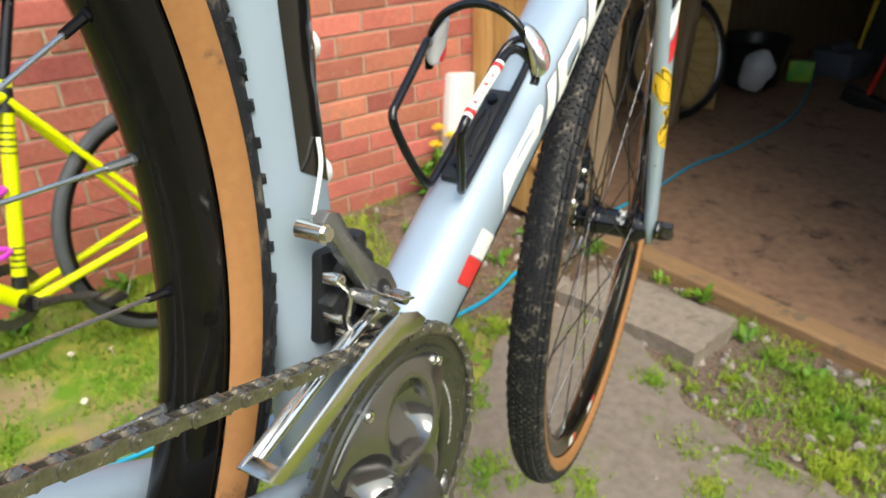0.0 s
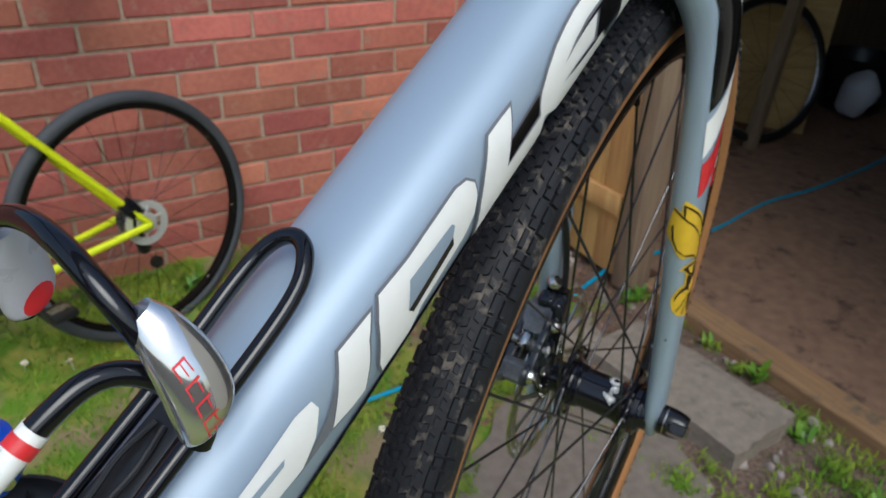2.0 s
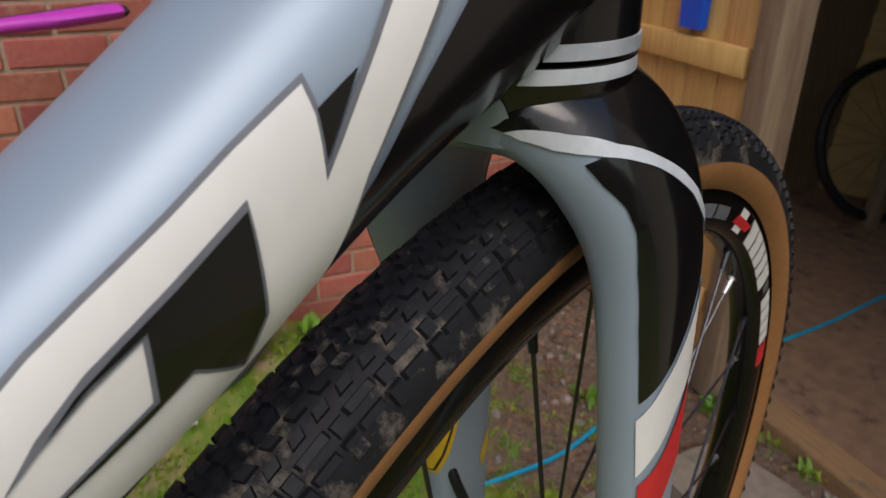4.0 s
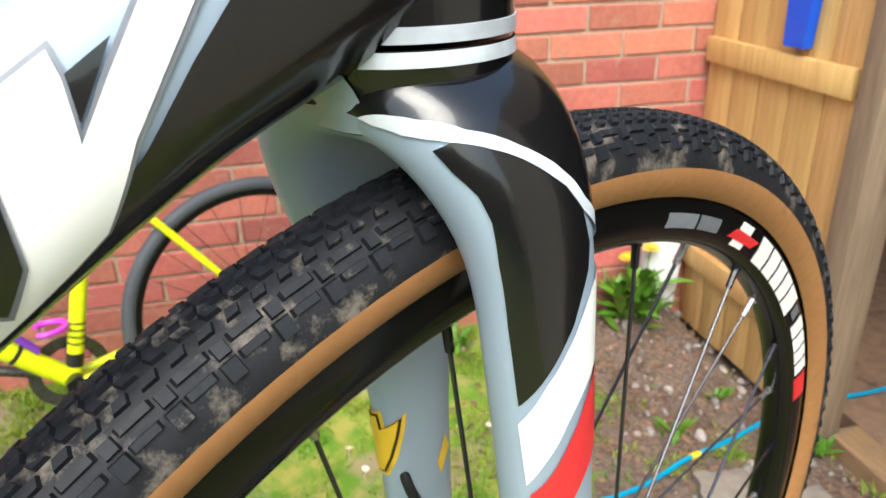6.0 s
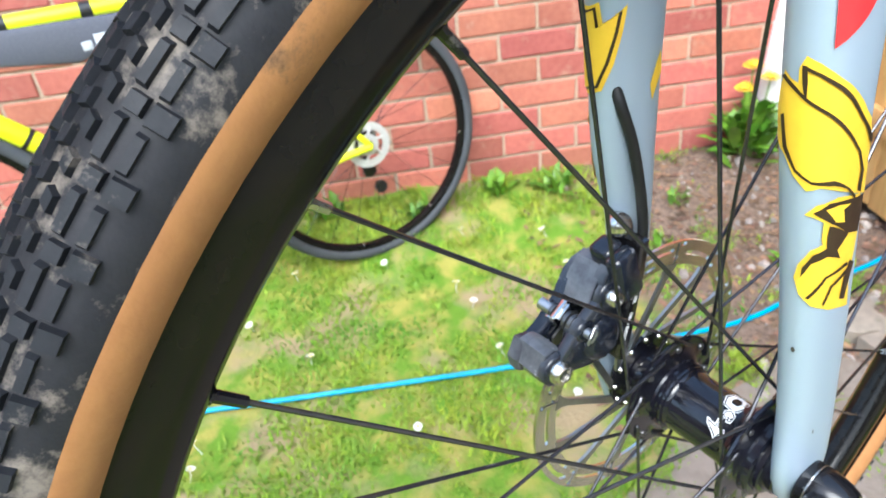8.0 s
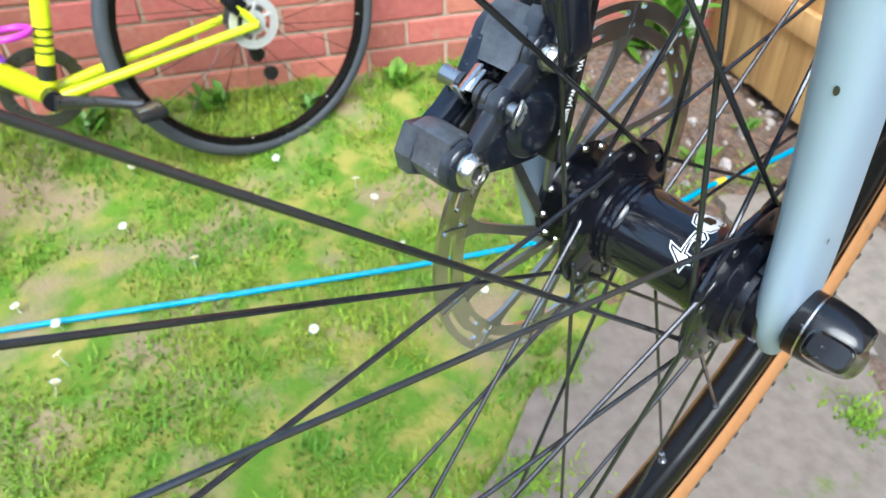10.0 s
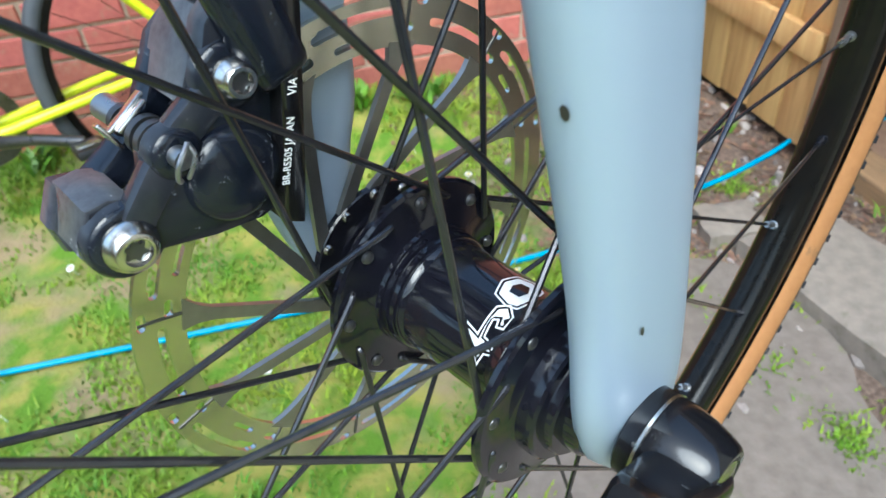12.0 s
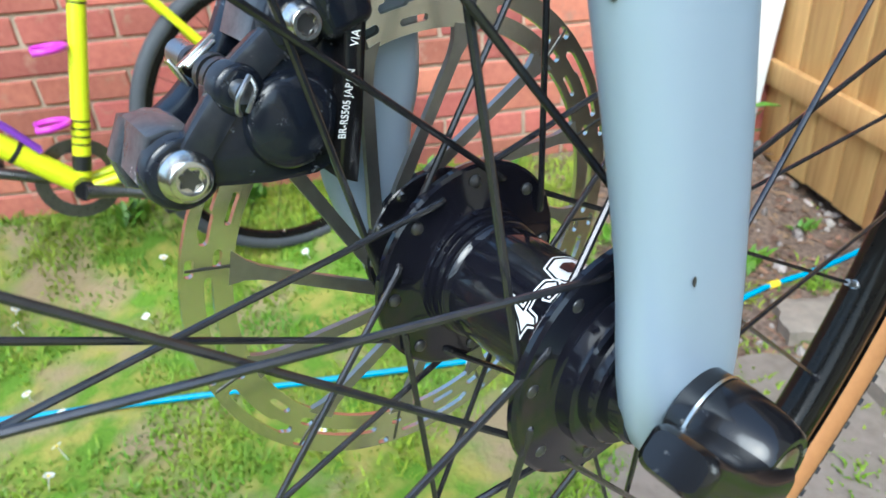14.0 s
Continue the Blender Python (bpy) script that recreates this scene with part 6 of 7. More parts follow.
bm = bmesh.new()
block(bm, 0.012, 0.010, 0.014, pose(0.014, -0.600, 0.244, 0, 0, 0), 0.003)
part("adjuster", bm, M["black_plastic"], derailleur, "black adjuster")

# ---- bottle cage ----
CAGE = 0.0031


def cage_pipe(points, name="rod", label="", r=CAGE, parent=None):
    bm = bmesh.new()
    pipe(bm, [on_tube(*p) for p in points], r, n=12, per=7)
    return part(name, bm, M["cage"], parent, label)


bm = bmesh.new()
pipe(bm, [on_tube(*p) for p in ((0.193, -0.0125, 0.037), (0.23, -0.0125, 0.036), (0.28, -0.0125, 0.036), (0.318, -0.0125, 0.038), (0.333, -0.008, 0.0405), (0.338, 0.0, 0.0415), (0.333, 0.008, 0.0405), (0.318, 0.0125, 0.038), (0.28, 0.0125, 0.036), (0.23, 0.0125, 0.036), (0.193, 0.0125, 0.037))], CAGE, n=12, per=6)
cage = part("bottle_cage", bm, M["cage"], bike, "glossy black tube bottle cage with a white sleeve")
cage_pipe([(0.193, 0.0125, 0.037), (0.1895, 0.014, 0.041), (0.191, 0.019, 0.062), (0.194, 0.0235, 0.086), (0.199, 0.025, 0.0935), (0.207, 0.0255, 0.0955), (0.23, 0.027, 0.097), (0.255, 0.0295, 0.0985), (0.267, 0.031, 0.0965), (0.2735, 0.0345, 0.090), (0.275, 0.039, 0.080), (0.2725, 0.0415, 0.070), (0.268, 0.041, 0.066)], parent=cage)
cage_pipe([(0.193, -0.0125, 0.037), (0.1895, -0.014, 0.041), (0.191, -0.020, 0.062), (0.195, -0.0245, 0.088), (0.2005, -0.0265, 0.0955), (0.21, -0.027, 0.097), (0.235, -0.0285, 0.098), (0.258, -0.030, 0.0995), (0.268, -0.0325, 0.097), (0.274, -0.037, 0.088), (0.274, -0.041, 0.076), (0.270, -0.0415, 0.068)], parent=cage)
cage_pipe([(0.272, -0.0405, 0.074), (0.277, -0.036, 0.092), (0.281, -0.025, 0.107), (0.285, -0.012, 0.1135), (0.287, 0.001, 0.1155), (0.286, 0.014, 0.1145), (0.283, 0.027, 0.109), (0.280, 0.0355, 0.099), (0.276, 0.041, 0.082)], parent=cage)
for side, material, label in ((1, "chrome", "chromed oval clip with a red mark"), (-1, "pearl", "pale grey clip with a red dot")):
    bm = bmesh.new()
    rows = []
    for k, (s, x, h, w, t) in enumerate(((0.2838, 0.0345, 0.1030, 0.0036, 0.0022), (0.2825, 0.0380, 0.0975, 0.0064, 0.0043), (0.2800, 0.0425, 0.0890, 0.0083, 0.0058), (0.2768, 0.0452, 0.0810, 0.0091, 0.0064), (0.2746, 0.0455, 0.0757, 0.0084, 0.0056), (0.2735, 0.0445, 0.0733, 0.0040, 0.0030))):
        c = on_tube(s, side * x if side > 0 else -x + 0.0105, h)      # the pale clip sits inside its rod
        rows.append((float(k), tuple(c), (side * 1.0, 0, 0.12), tuple(ALONG), w, t, 2.0))
    clip = Shell(rows, per=6)
    clip.skin(bm, 0.0, 5.0, 36, cols=32, caps=True)
    c = part("clip", bm, M[material], cage, label)
    bm = bmesh.new()
    if side < 0:
        clip.sticker(bm, [(3.5 + 0.62 * math.cos(t), 24 * math.sin(t) + 18) for t in (2 * math.pi * k / 16 for k in range(16))], 0.0006, 0.14, 1.0)
        clip.sticker(bm, [(3.5 + 0.8 * math.cos(t), 180 + 44 * math.sin(t)) for t in (2 * math.pi * k / 16 for k in range(16))], 0.0006, 0.14, 1.0)
        part("red_dot", bm, M["red"], c, "red dot")
    else:
        bm.free()
        for k in range(5):
            s0 = 1.45 + 0.50 * k
            for lane in ((-40, -23, -8) if k in (0, 4) else (-40, -15)):
                bm = bmesh.new()
                clip.sticker(bm, [(s0, lane), (s0 + 0.36, lane), (s0 + 0.36, lane + 3), (s0, lane + 3)], 0.0004, 0.2, 0.02)
                part("red_bar", bm, M["red"], c, "red printed bar")
            bm = bmesh.new()
            clip.sticker(bm, [(s0, -40), (s0 + 0.05, -40), (s0 + 0.05, -4), (s0, -4)], 0.0005, 0.2, 0.02)
            part("red_bar", bm, M["red"], c, "red printed bar")
bm = bmesh.new()
pipe(bm, [on_tube(*p) for p in ((0.2055, 0.0254, 0.0953), (0.22, 0.0262, 0.0964), (0.24, 0.028, 0.0975), (0.2525, 0.0293, 0.0984))], CAGE + 0.0003, n=16, per=4)
sleeve = part("sleeve", bm, M["white"], cage, "white sleeve with red bands")
for a, b in ((0.2080, 0.2112), (0.2468, 0.2500)):
    bm = bmesh.new()
    pipe(bm, [on_tube(a, 0.0256 if a < 0.22 else 0.0289, 0.0956 if a < 0.22 else 0.0982), on_tube(b, 0.0257 if a < 0.22 else 0.0291, 0.0957 if a < 0.22 else 0.0983)], CAGE + 0.0006, n=16, curve=False)
    part("red_band", bm, M["red"], sleeve, "dark red band")
for k in range(4):
    s = 0.2165 + 0.0075 * k
    bm = bmesh.new()
    t = (s - 0.2055) / 0.047
    c = on_tube(s, 0.0254 + 0.0039 * t, 0.0953 + 0.0031 * t)
    for dx, l in ((0.0006, 0.0040), (0.0021, 0.0034)):
        block(bm, 0.0005, l, 0.0009, Matrix.Translation(c + Vector((dx, -0.0012, 0.0030 - 0.25 * dx))) @ pose(0, 0, 0, 30, 0, 0))
    block(bm, 0.0020, 0.0005, 0.0009, Matrix.Translation(c + Vector((0.0013, 0.0008 if k % 2 else -0.0030, 0.0030))) @ pose(0, 0, 0, 30, 0, 0))
    part("red_bars", bm, M["red"], sleeve, "red printed bars")
bm = bmesh.new()
ROT = Matrix((Vector((1, 0, 0)), ALONG, UPN)).transposed().to_4x4()
plate(bm, [(-0.0095, -0.045), (0.0095, -0.045), (0.011, -0.03), (0.0085, 0.0), (0.0075, 0.025), (0.009, 0.043), (-0.009, 0.043), (-0.0075, 0.025), (-0.0085, 0.0), (-0.011, -0.03)], 0.0055, Matrix.Translation(on_tube(0.246, 0, 0.0305)) @ ROT, 0.0015)
base_plate = part("base_plate", bm, M["black_plastic"], cage, "black plastic base plate")
for side in (-1, 1):
    bm = bmesh.new()
    pipe(bm, [on_tube(*p) for p in ((0.222, side * 0.006, 0.037), (0.238, side * 0.0035, 0.0378), (0.252, side * 0.0045, 0.0378), (0.266, side * 0.002, 0.037))], 0.0011, n=8)
    part("rib", bm, M["black_plastic"], base_plate)
for s in (0.2135, 0.2765):
    bm = bmesh.new()
    c = on_tube(s, 0, 0.035)
    rod(bm, c, c + UPN * 0.005, 0.0044, 0.0038, n=20)
    rod(bm, c + UPN * 0.0051, c + UPN * 0.0053, 0.0024, n=6)
    part("screw", bm, M["black_metal"], base_plate, "black cap screw")


# ---- the work stand ----
def build_stand():
    stand = thing("work_stand", pose(-0.756, 0.201, 0.0, -5.0, 0, 0), "black tubular bicycle work stand with a blue collar", "work stand")
    bm = bmesh.new()
    rod(bm, (0, 0, 0.30), (0, 0, 1.52), 0.0165, n=24)
    part("pole", bm, M["black_metal"], stand, "glossy black upright pole")
    bm = bmesh.new()
    rod(bm, (0, 0, 0.28), (0, 0, 0.86), 0.0205, n=24)
    part("lower_pole", bm, M["black_plastic"], stand, "thicker lower pole")
    bm = bmesh.new()
    lathe(bm, [(0.019, 0.842), (0.031, 0.845), (0.033, 0.855), (0.033, 0.885), (0.028, 0.892), (0.019, 0.894)], n=32, axis="z")
    block(bm, 0.03, 0.04, 0.024, pose(0.0, -0.022, 0.867), 0.005)
    part("clamp", bm, M["black_plastic"], stand, "black plastic pole clamp")
    bm = bmesh.new()
    lathe(bm, [(0.018, 0.0), (0.023, 0.001), (0.0275, 0.008), (0.0285, 0.028), (0.0250, 0.042), (0.018, 0.046)], n=36, axis="z", closed=True)
    collar = part("collar", bm, M["blue_plastic"], stand, "bright blue quick-release collar", Matrix.Translation((0.002, 0.024, 0.862)))
    bm = bmesh.new()
    rod(bm, (0.012, 0.012, 0.014), (0.024, 0.018, 0.014), 0.0045, n=14)
    part("bolt", bm, M["steel"], collar, "steel bolt")
    # tool tray round the pole
    bm = bmesh.new()
    lathe(bm, [(0.024, 0.0), (0.056, 0.0), (0.068, 0.010), (0.071, 0.026), (0.075, 0.026), (0.072, 0.006), (0.058, -0.006), (0.024, -0.006)], n=56, axis="z", closed=True)
    tray = part("tool_tray", bm, M["black_plastic"], stand, "round ribbed black plastic tool tray", Matrix.Translation((-0.008, 0.020, 0.765)))
    for k in range(16):
        a = 2 * math.pi * k / 16
        bm = bmesh.new()
        block(bm, 0.030, 0.003, 0.010, pose(0.056 * math.cos(a), 0.056 * math.sin(a), 0.006, 0, 0, math.degrees(a)) @ pose(0, 0, 0, 0, -12, 0), 0.001)
        part("rib", bm, M["black_plastic"], tray)
    bm = bmesh.new()
    pipe(bm, [(0.012, 0.040, 0.018), (0.026, 0.046, 0.026), (0.042, 0.044, 0.028), (0.050, 0.032, 0.026), (0.044, 0.022, 0.022)], 0.0045, n=10)
    block(bm, 0.026, 0.014, 0.007, pose(0.028, 0.034, 0.018, 0, 0, 30), 0.003)
    part("fixing_buckle", bm, M["steel"], tray, "bright steel buckle")
    for a in (radians(250), radians(312), radians(10)):
        bm = bmesh.new()
        pipe(bm, [(0.02 * math.cos(a), 0.02 * math.sin(a), 0.40), (0.2 * math.cos(a), 0.2 * math.sin(a), 0.20), (0.38 * math.cos(a), 0.38 * math.sin(a), 0.03)], 0.012, n=12, curve=False)
        foot = part("leg", bm, M["black_metal"], stand, "black stand leg")
        bm = bmesh.new()
        ball(bm, (0.38 * math.cos(a), 0.38 * math.sin(a), 0.026), 0.022, 14)
        part("rubber_foot", bm, M["rubber_plain"], foot, "rubber foot")
    # clamp arm to the seat post of the bicycle
    grip = stand.matrix_basis.inverted() @ (BIKE @ Vector((0, -0.623, 0.66)))
    bm = bmesh.new()
    rod(bm, (0, 0, 1.5), (grip.x * 0.85, grip.y * 0.85, grip.z), 0.016, n=20)
    part("clamp_arm", bm, M["black_metal"], stand, "black clamp arm")
    bm = bmesh.new()
    block(bm, 0.075, 0.05, 0.09, Matrix.Translation(grip) @ pose(0, 0, 0, 0, 0, math.degrees(math.atan2(grip.y, grip.x))), 0.012, 3)
    part("jaw", bm, M["black_plastic"], stand, "black clamp jaw")
    return stand


build_stand()


# ---- the fluorescent yellow bicycle against the wall, facing the other way ----
def yellow_bicycle():
    """Local axes: x away from the wall, y along it (front towards minus y), z up; origin under the rear axle."""
    yb = thing("bicycle", pose(-2.09, 0.592, 0.040, 0, -5.0, 22.0), "fluorescent yellow bicycle with black bands leaning on the brick wall", "bicycle")
    rear, front = Vector((0, 0, 0.343)), Vector((0, -1.0, 0.343))
    bbp, seat_top, head_low, head_top = Vector((0, -0.455, 0.300)), Vector((0, -0.325, 0.775)), Vector((0, -0.885, 0.70)), Vector((0, -0.915, 0.83))

    def wheel(c, name):
        bm = bmesh.new()
        prof = [(0.3178 + 0.0175 * math.cos(radians(t)), 0.0175 * math.sin(radians(t))) for t in range(-150, 151, 20)]
        lathe(bm, prof, n=72)
        w = part(name, bm, M["grey_tyre"], yb, "smooth grey-black road wheel", Matrix.Translation(c))
        bm = bmesh.new()
        lathe(bm, [(0.308, -0.0125), (0.308, 0.0125), (0.297, 0.0125), (0.290, 0.009), (0.287, 0.0), (0.290, -0.009), (0.297, -0.0125)], n=72, closed=True)
        part("rim", bm, M["rim"], w, "black rim")
        bm = bmesh.new()
        lathe(bm, [(0.0, -0.05), (0.01, -0.05), (0.012, -0.03), (0.028, -0.028), (0.028, -0.025), (0.014, -0.022), (0.014, 0.022), (0.03, 0.025), (0.03, 0.028), (0.012, 0.03), (0.01, 0.05), (0.0, 0.05)], n=28)
        part("hub", bm, M["black_metal"], w, "black hub")
        for k in range(24):
            a, side = 2 * math.pi * k / 24, -1 if k % 2 else 1
            b = a + (1.1 if (k // 2) % 2 else -1.1)
            bm = bmesh.new()
            rod(bm, (side * 0.027, 0.024 * math.sin(b), 0.024 * math.cos(b)), (0, 0.297 * math.sin(a), 0.297 * math.cos(a)), 0.0009, n=5, caps=False)
            part("spoke", bm, M["spoke"], w)
        for k in range(8):
            a = 2 * math.pi * k / 8 + 0.2
            bm = bmesh.new()
            ball(bm, (0.006, 0.291 * math.sin(a), 0.291 * math.cos(a)), 0.004, 8)
            part("nipple", bm, M["steel"], w)
        bm = bmesh.new()
        lathe(bm, [(0.0600, 0.038), (0.0600, 0.040), (0.040, 0.040), (0.040, 0.038)], n=48, closed=True)
        for k in range(6):
            rod(bm, (0.039, 0.02 * math.sin(k * 1.047), 0.02 * math.cos(k * 1.047)), (0.039, 0.047 * math.sin(k * 1.047 + 0.3), 0.047 * math.cos(k * 1.047 + 0.3)), 0.004, n=6)
        lathe(bm, [(0.028, 0.037), (0.028, 0.041), (0.012, 0.042), (0.012, 0.036)], n=24, closed=True)
        part("brake_disc", bm, M["pale_disc"], w, "pale steel brake disc")
        # reflective strip along the side of the tyre
        bm = bmesh.new()
        rows = []
        for k in range(13):
            a = radians(8 + 32 * k / 12)
            rows.append([bm.verts.new((0.0155, r * math.sin(a), r * math.cos(a))) for r in (0.3105, 0.3195)])
        for k in range(12):
            bm.faces.new((rows[k][0], rows[k][1], rows[k + 1][1], rows[k + 1][0]))
        bmesh.ops.recalc_face_normals(bm, faces=bm.faces[:])
        part("reflective_strip", bm, M["silver_line"], w, "pale reflective strip")
        return w

    wheel(rear, "rear_wheel")
    wheel(front, "front_wheel")

    def tube(name, a, b, r, r2=None, n=16, bands=(), label="fluorescent yellow tube"):
        bm = bmesh.new()
        rod(bm, a, b, r, r2, n)
        t = part(name, bm, M["neon"], yb, label)
        d = Vector(b) - Vector(a)
        for f0, f1 in bands:
            bm = bmesh.new()
            rr = max(r, r2 or r) + 0.0008
            rod(bm, Vector(a) + d * f0, Vector(a) + d * f1, rr, n=n)
            part("band", bm, M["black_plastic"], t, "black band")
        return t

    seat_bands = [(f, f + 0.008) for f in (0.16, 0.19, 0.22, 0.25, 0.68, 0.71, 0.74, 0.77, 0.80)] + [(0.86, 0.97)]
    tube("seat_tube", bbp, seat_top + Vector((0, 0.012, 0.045)), 0.018, bands=[(0.06, 0.12)] + seat_bands)
    tube("top_tube", seat_top + Vector((0, 0, 0.01)), head_top + Vector((0, 0, -0.03)), 0.018, bands=((0.06, 0.10), (0.33, 0.37), (0.6, 0.63)))
    tube("down_tube", bbp, head_low + Vector((0, 0, 0.03)), 0.023, bands=((0.22, 0.235), (0.42, 0.435), (0.62, 0.635)))
    tube("head_tube", head_low, head_top, 0.021)
    for side in (-1, 1):
        tube("chain_stay", bbp + Vector((side * 0.03, 0.02, 0)), rear + Vector((side * 0.058, 0, 0)), 0.012, 0.009)
        tube("seat_stay", seat_top + Vector((side * 0.012, 0, 0.0)), rear + Vector((side * 0.056, 0, 0)), 0.010, 0.008)
        bm = bmesh.new()
        pipe(bm, [(side * 0.02, -0.89, 0.69), (side * 0.045, -0.90, 0.66), (side * 0.05, -0.95, 0.48), (side * 0.05, -1.0, 0.343)], [0.014, 0.014, 0.011, 0.009], n=12)
        part("fork_leg", bm, M["neon"], yb, "fluorescent yellow fork leg")
    bm = bmesh.new()
    rod(bm, seat_top + Vector((0, 0.012, 0.045)), (0, -0.235, 1.0), 0.0137, n=16)
    part("seat_post", bm, M["black_metal"], yb, "black seat post")
    bm = bmesh.new()
    rows = [(0.0, (0, -0.36, 1.005), (0, 0, 1), (1, 0, 0), 0.018, 0.012, 2.2), (0.1, (0, -0.27, 1.012), (0, 0, 1), (1, 0, 0), 0.026, 0.015, 2.2), (0.2, (0, -0.13, 1.016), (0, 0, 1), (1, 0, 0), 0.055, 0.018, 2.4), (0.3, (0, 0.0, 1.022), (0, 0, 1), (1, 0, 0), 0.07, 0.018, 2.4), (0.33, (0, 0.03, 1.022), (0, 0, 1), (1, 0, 0), 0.055, 0.012, 2.2)]
    shell = Shell(rows)
    shell.skin(bm, 0.0, 0.33, 24, cols=24, caps=True)
    saddle = part("saddle", bm, M["dark_cloth"], yb, "black saddle with magenta flanks")
    bm = bmesh.new()
    shell.skin(bm, 0.02, 0.31, 20, 55, 125, 8, off=0.0008)
    shell.skin(bm, 0.02, 0.31, 20, 235, 305, 8, off=0.0008)
    part("flank", bm, M["magenta"], saddle, "magenta saddle flank")
    bm = bmesh.new()
    rod(bm, bbp + Vector((-0.05, 0, 0)), bbp + Vector((0.05, 0, 0)), 0.021, n=20)
    part("bottom_bracket", bm, M["black_metal"], yb)
    bm = bmesh.new()
    lathe(bm, [(0.06, -0.05), (0.088, -0.05), (0.088, -0.047), (0.06, -0.047)], n=40, closed=True)
    part("chainring", bm, M["gunmetal"], yb, "dark chainring", Matrix.Translation(bbp))
    for side, s in ((1, -1), (-1, 1)):
        bm = bmesh.new()
        e = bbp + Vector((side * 0.066, -s * 0.16, s * 0.055))
        pipe(bm, [bbp + Vector((side * 0.055, 0, 0)), bbp.lerp(e, 0.5) + Vector((side * 0.01, 0, 0)), e], [0.015, 0.012, 0.012], n=12, curve=False)
        arm = part("crank_arm", bm, M["gunmetal"], yb, "grey crank arm")
        bm = bmesh.new()
        block(bm, 0.07, 0.062, 0.02, Matrix.Translation(e + Vector((side * 0.045, 0, 0))), 0.006)
        part("pedal", bm, M["black_plastic"], arm, "black pedal")
        bm = bmesh.new()
        block(bm, 0.028, 0.05, 0.026, Matrix.Translation(e + Vector((side * 0.045, 0, 0))), 0.004)
        part("pedal_binding", bm, M["alloy"], arm, "silver pedal binding")
    # magenta bottle cage on the seat tube and purple one on the down tube
    d = (seat_top - bbp).normalized()
    for k in range(2):
        bm = bmesh.new()
        c = bbp + d * (0.14 + 0.15 * k)
        ring = [c + Vector((0.037 * math.cos(a), -0.060 + 0.037 * math.sin(a), 0.0)) for a in (radians(-40 + 260 * j / 14) for j in range(15))]
        pipe(bm, ring, 0.007, n=10, per=3)
        part("bottle_cage", bm, M["magenta"], yb, "magenta bottle cage")
    bm = bmesh.new()
    dd = (head_low - bbp).normalized()
    pn = Vector((0, dd.z, -dd.y))
    pn = -pn if pn.z < 0 else pn
    for off in (-0.012, 0.012):
        pipe(bm, [bbp + dd * 0.10 + pn * 0.03 + Vector((off, 0, 0)), bbp + dd * 0.2 + pn * 0.045 + Vector((off, 0, 0)), bbp + dd * 0.28 + pn * 0.03 + Vector((off, 0, 0))], 0.006, n=8)
    part("bottle_cage", bm, M["purple"], yb, "purple bottle cage")
    bm = bmesh.new()
    plate(bm, [(-0.345, 0.755), (-0.40, 0.72), (-0.58, 0.695), (-0.72, 0.72), (-0.75, 0.785), (-0.72, 0.79), (-0.38, 0.77)], 0.05, Matrix.Translation((-0.025, 0, 0)) @ IN_YZ, 0.012)
    bag = part("frame_bag", bm, M["bag"], yb, "grey nylon frame bag under the top tube")
    for k, (y, z, w, h, mat) in enumerate(((-0.435, 0.738, 0.02, 0.03, "yellow"), (-0.405, 0.742, 0.02, 0.028, "yellow"), (-0.375, 0.746, 0.014, 0.026, "yellow"), (-0.52, 0.73, 0.03, 0.03, "silver_line"), (-0.552, 0.726, 0.02, 0.018, "silver_line"))):
        bm = bmesh.new()
        block(bm, 0.002, w, h, pose(0.0262, y, z), 0.0005)
        part("bag_mark", bm, M[mat], bag, "plain mark on the bag")
    # bars
    bm = bmesh.new()
    rod(bm, head_top, head_top + Vector((0, -0.02, 0.07)), 0.016, n=14)
    pipe(bm, [(-0.2, -1.0, 0.91), (-0.08, -1.0, 0.915), (0.08, -1.0, 0.915), (0.2, -1.0, 0.91)], 0.014, n=12)
    rod(bm, head_top + Vector((0, -0.015, 0.06)), (0, -1.0, 0.915), 0.014, n=14)
    part("handlebar", bm, M["black_plastic"], yb, "black handlebar")
    bm = bmesh.new()
    block(bm, 0.018, 0.03, 0.055, pose(-0.045, 0.015, 0.255, 10), 0.006)
    rod(bm, (-0.05, 0.02, 0.24), (-0.04, 0.02, 0.24), 0.018, n=16)
    rod(bm, (-0.05, 0.045, 0.185), (-0.04, 0.045, 0.185), 0.018, n=16)
    part("rear_derailleur", bm, M["black_plastic"], yb, "black rear derailleur")
    bm = bmesh.new()
    for k, r in enumerate((0.05, 0.043, 0.036, 0.030, 0.026)):
        lathe(bm, [(0.01, -0.022 - 0.004 * k), (r, -0.022 - 0.004 * k), (r, -0.024 - 0.004 * k), (0.01, -0.024 - 0.004 * k)], n=28, closed=True)
    part("cassette", bm, M["alloy"], yb, "silver cassette", Matrix.Translation(rear))
    bm = bmesh.new()
    block(bm, 0.022, 0.04, 0.05, pose(0.048, -0.04, 0.40, 35), 0.006)
    part("brake_caliper", bm, M["black_metal"], yb, "black brake caliper")
    return yb


yellow_bicycle()


